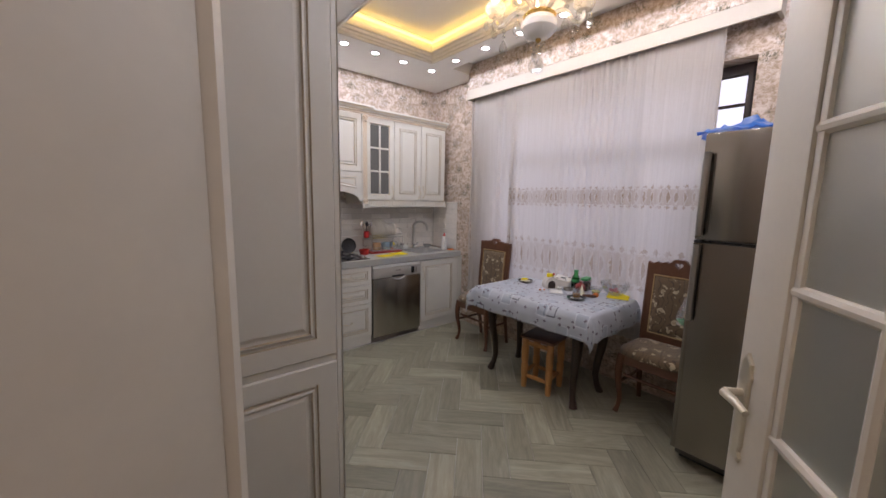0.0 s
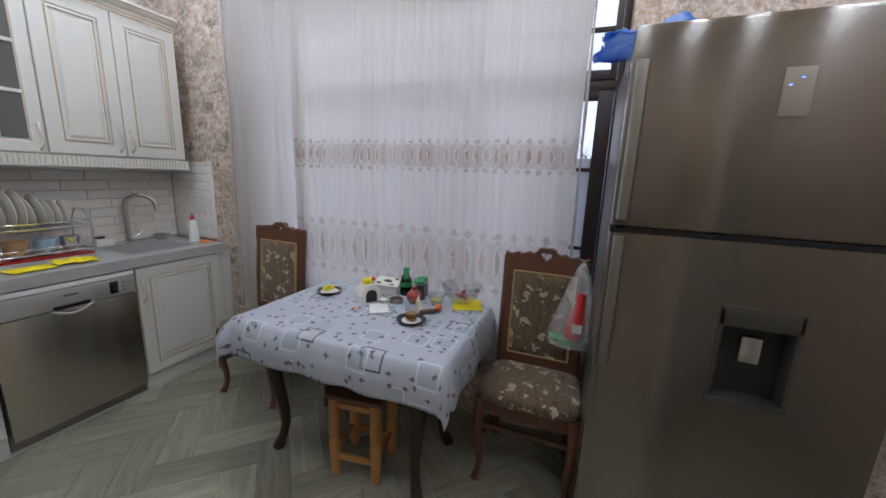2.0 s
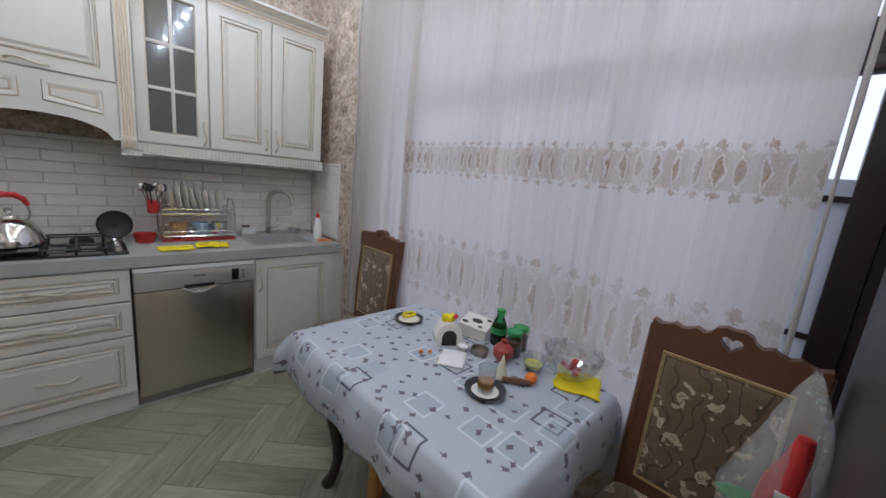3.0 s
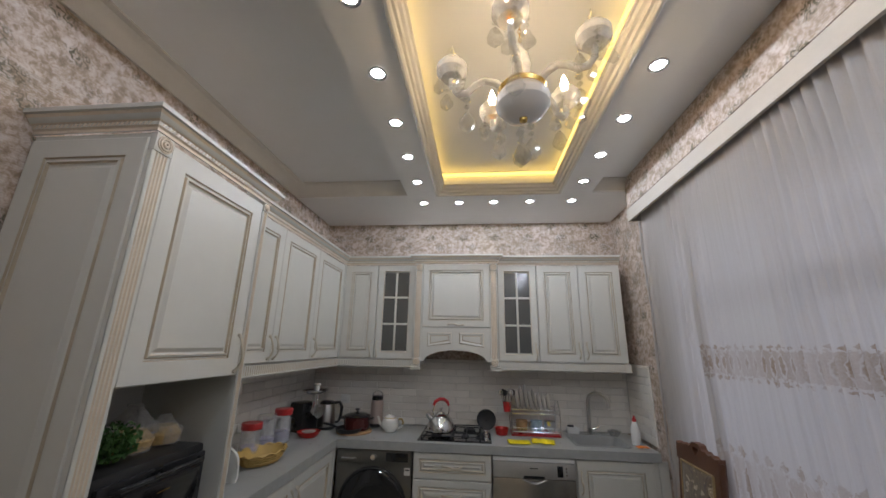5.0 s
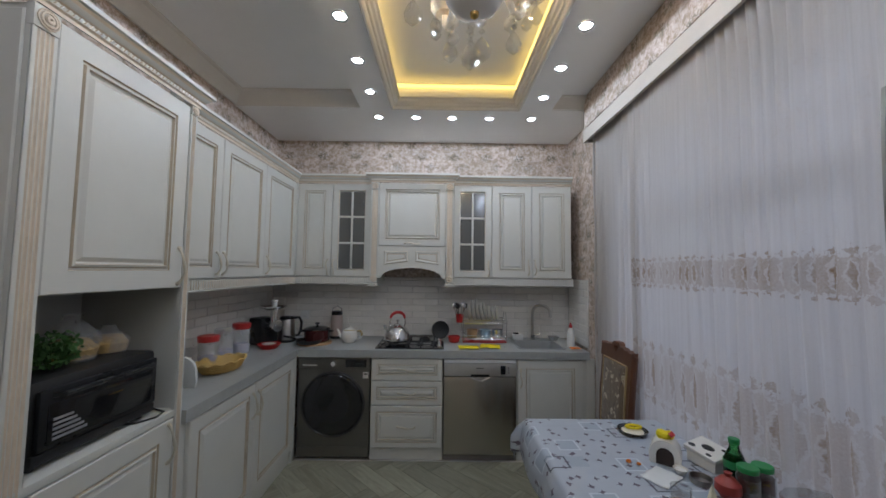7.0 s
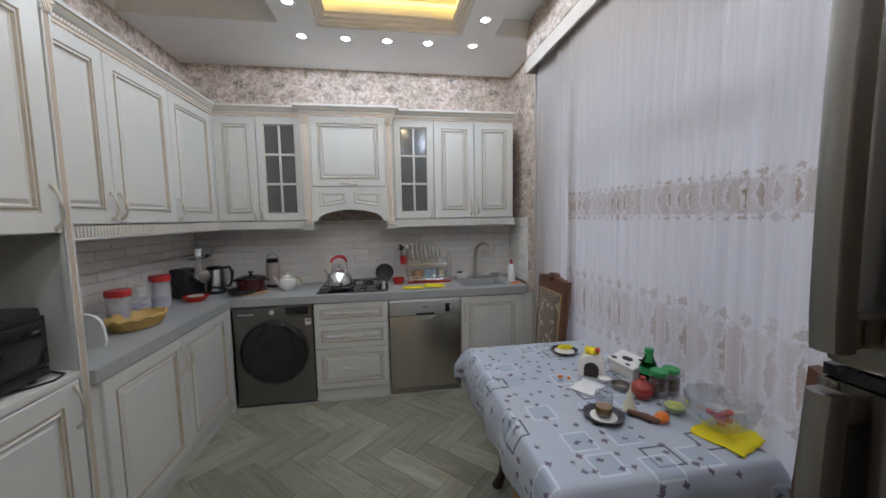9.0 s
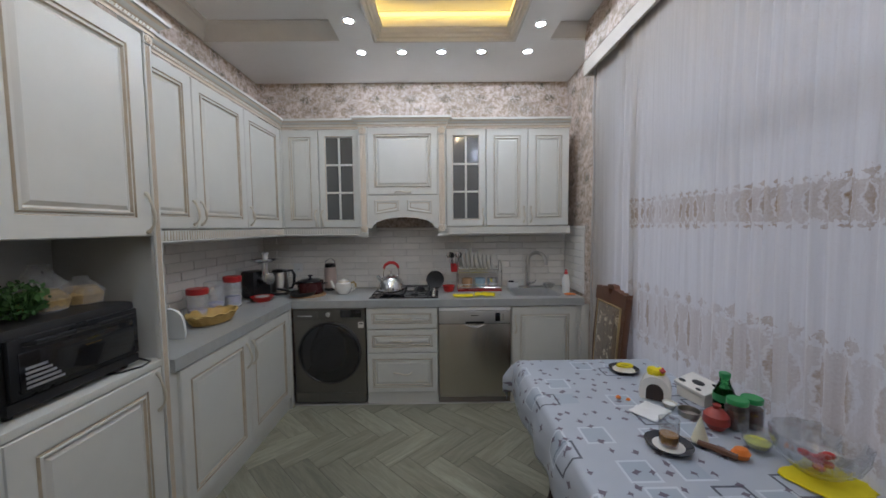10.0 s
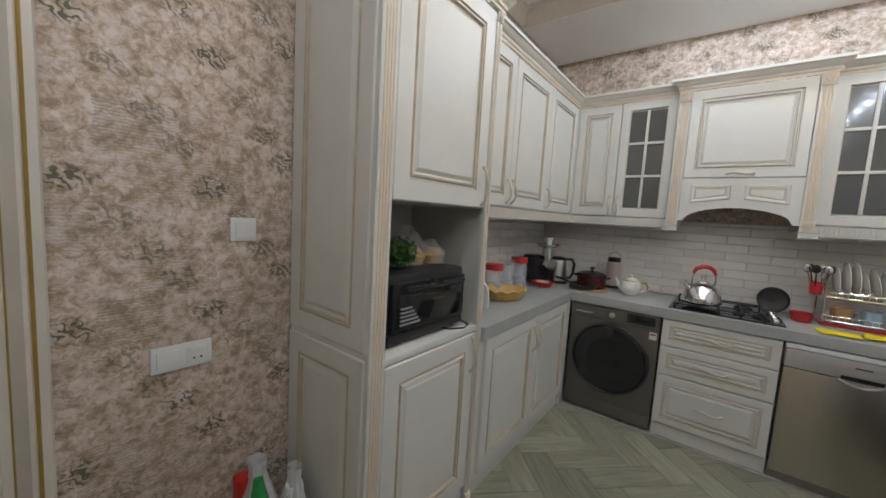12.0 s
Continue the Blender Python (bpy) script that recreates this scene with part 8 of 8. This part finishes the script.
part("label", boxes((-0.05, -0.046, -0.04, 0.0, 0.08, 0.12)), WHITEP, t, "plain white label", smooth=0)
bm = bmesh.new()
lathe(bm, [(0, 0.004), (0.055, 0.008), (0.07, 0.035), (0.06, 0.038), (0.03, 0.02), (0, 0.018)], (0, 0.01, 0), 16, squash=(0.6, 1.3))
part("green_base", bm, GREENP, t, "green item at the bag's bottom")
bm = bmesh.new()
tube(bm, [(0.085, -0.02, 0.365), (0.11, -0.02, 0.375), (0.14, -0.02, 0.36)], [0.012, 0.008, 0.006], 8)
part("loop", bm, FILM, t)
crumpled("blue_bag", "crumpled blue plastic bag lying on the fridge", "bag", BLUEBAG, pose(2.455, 0.74, 1.839), 24, 24, 0.28, 0.42, 0.12, 31, 0.006)


# ---- pieces of the setting: floor planks and wall tiles ----
def clip(poly, axis, value, keep_less):
    out = []
    for p, q in zip(poly, poly[1:] + poly[:1]):
        a, b = (p[axis] <= value) == keep_less, (q[axis] <= value) == keep_less
        if a:
            out.append(p)
        if a != b:
            t = (value - p[axis]) / (q[axis] - p[axis])
            out.append((p[0] + t * (q[0] - p[0]), p[1] + t * (q[1] - p[1])))
    return out


PL, PW, GAP = 0.45, 0.15, 0.001


def slab_mesh(name, poly, z0, z1, mat, inset=0.0015):
    bm = bmesh.new()
    c = Vector((sum(p[0] for p in poly) / len(poly), sum(p[1] for p in poly) / len(poly)))
    loops = []
    for k, z in ((0, z0), (0, z1 - 0.001), (inset, z1)):
        lp = []
        for p in poly:
            v = Vector(p)
            d = c - v
            lp.append((*(v + d.normalized() * k), z))
        loops.append(lp)
    rings_mesh(bm, loops)
    bmesh.ops.recalc_face_normals(bm, faces=bm.faces[:])
    return finish(bm, name, mat, 0)


def lay_floor():
    whole = slab_mesh("plank", [(GAP, GAP), (PL - GAP, GAP), (PL - GAP, PW - GAP), (GAP, PW - GAP)], -0.005, 0.0, PLANK)
    x0, x1, y0, y1 = XL - 0.14, XR - 0.002, YF + 0.002, YB - 0.6
    c45 = math.cos(radians(45))
    ox, oy = 1.17, 3.258
    for i in range(-26, 27):
        for j in range(-8, 9):
            for vert in (0, 1):
                u, v = i * PW + j * PL, i * PW - j * PL
                m = Matrix.Translation((ox + (u + v) * c45, oy + (v - u) * c45, 0)) @ Matrix.Rotation(radians(-45), 4, "Z")
                if vert:
                    # upright piece: stands on the level piece's start
                    m = m @ Matrix.Translation((PW, PW, 0)) @ Matrix.Rotation(radians(90), 4, "Z")
                corners = [m @ Vector((a, b, 0)) for a, b in ((GAP, GAP), (PL - GAP, GAP), (PL - GAP, PW - GAP), (GAP, PW - GAP))]
                poly = [(p.x, p.y) for p in corners]
                if all(x0 < p[0] < x1 and y0 < p[1] < y1 for p in poly):
                    part("plank", whole, None, floor, at=m)
                    continue
                for ax, val, less in ((0, x0, False), (0, x1, True), (1, y0, False), (1, y1, True)):
                    poly = clip(poly, ax, val, less) if len(poly) > 2 else []
                if len(poly) > 2:
                    inv = m.inverted()
                    loc = [(inv @ Vector((p[0], p[1], 0))) for p in poly]
                    area = abs(sum(loc[k].x * loc[k - 1].y - loc[k - 1].x * loc[k].y for k in range(len(loc)))) / 2
                    if area > 0.0004:
                        part("plank", slab_mesh("plank", [(p.x, p.y) for p in loc], -0.005, 0.0, PLANK, 0.0005), None, floor, at=m)


lay_floor()

TW, TH = 0.25, 0.0615
tile_shapes = {}


def tile_mesh(w, h):
    key = (round(w, 3), round(h, 3))
    if key not in tile_shapes:
        bm = bmesh.new()
        g = 0.0015
        rings_mesh(bm, [[(g + i, y, g + i), (w - g - i, y, g + i), (w - g - i, y, h - g - i), (g + i, y, h - g - i)] for i, y in ((0, 0.0), (0, -0.005), (0.004, -0.0085))])
        tile_shapes[key] = finish(bm, "tile", TILE, 0)
    return tile_shapes[key]


def tile_wall(parent, m, length, z0, z1):
    """Running bond of bevelled brick tiles; local x along the wall, fronts to -y."""
    rows = int(math.ceil((z1 - z0) / TH))
    for r in range(rows):
        h = min(TH, z1 - z0 - r * TH)
        if h < 0.01:
            continue
        x = -TW / 2 if r % 2 else 0.0
        while x < length:
            a, b = max(0, x), min(length, x + TW)
            if b - a > 0.01:
                part("tile", tile_mesh(b - a, h), None, parent, at=m @ Matrix.Translation((a, 0, z0 + r * TH)))
            x += TW


def backsplash(name, rows, m, length):
    w = tagged(new(name, finish(boxes(rows), name, GROUT, 0)), kind="structure")
    tile_wall(w, m, length, ZW + 0.002, 1.455)


backsplash("backsplash_back", (XL, XR, YB - 0.004, YB - 0.0005, ZW + 0.001, 1.455), pose(XL + 0.01, YB - 0.003, 0), XR - XL - 0.02)
backsplash("backsplash_left", (XL + 0.0005, XL + 0.004, TU1 + 0.002, YB - 0.006, ZW + 0.001, 1.455), pose(XL + 0.003, TU1 + 0.003, 0, 0, 0, 90), YB - TU1 - 0.015)
backsplash("backsplash_right", (XR - 0.004, XR - 0.0005, 3.53, YB - 0.006, ZW + 0.001, 1.455), pose(XR - 0.003, YB - 0.015, 0, 0, 0, -90), 0.455)
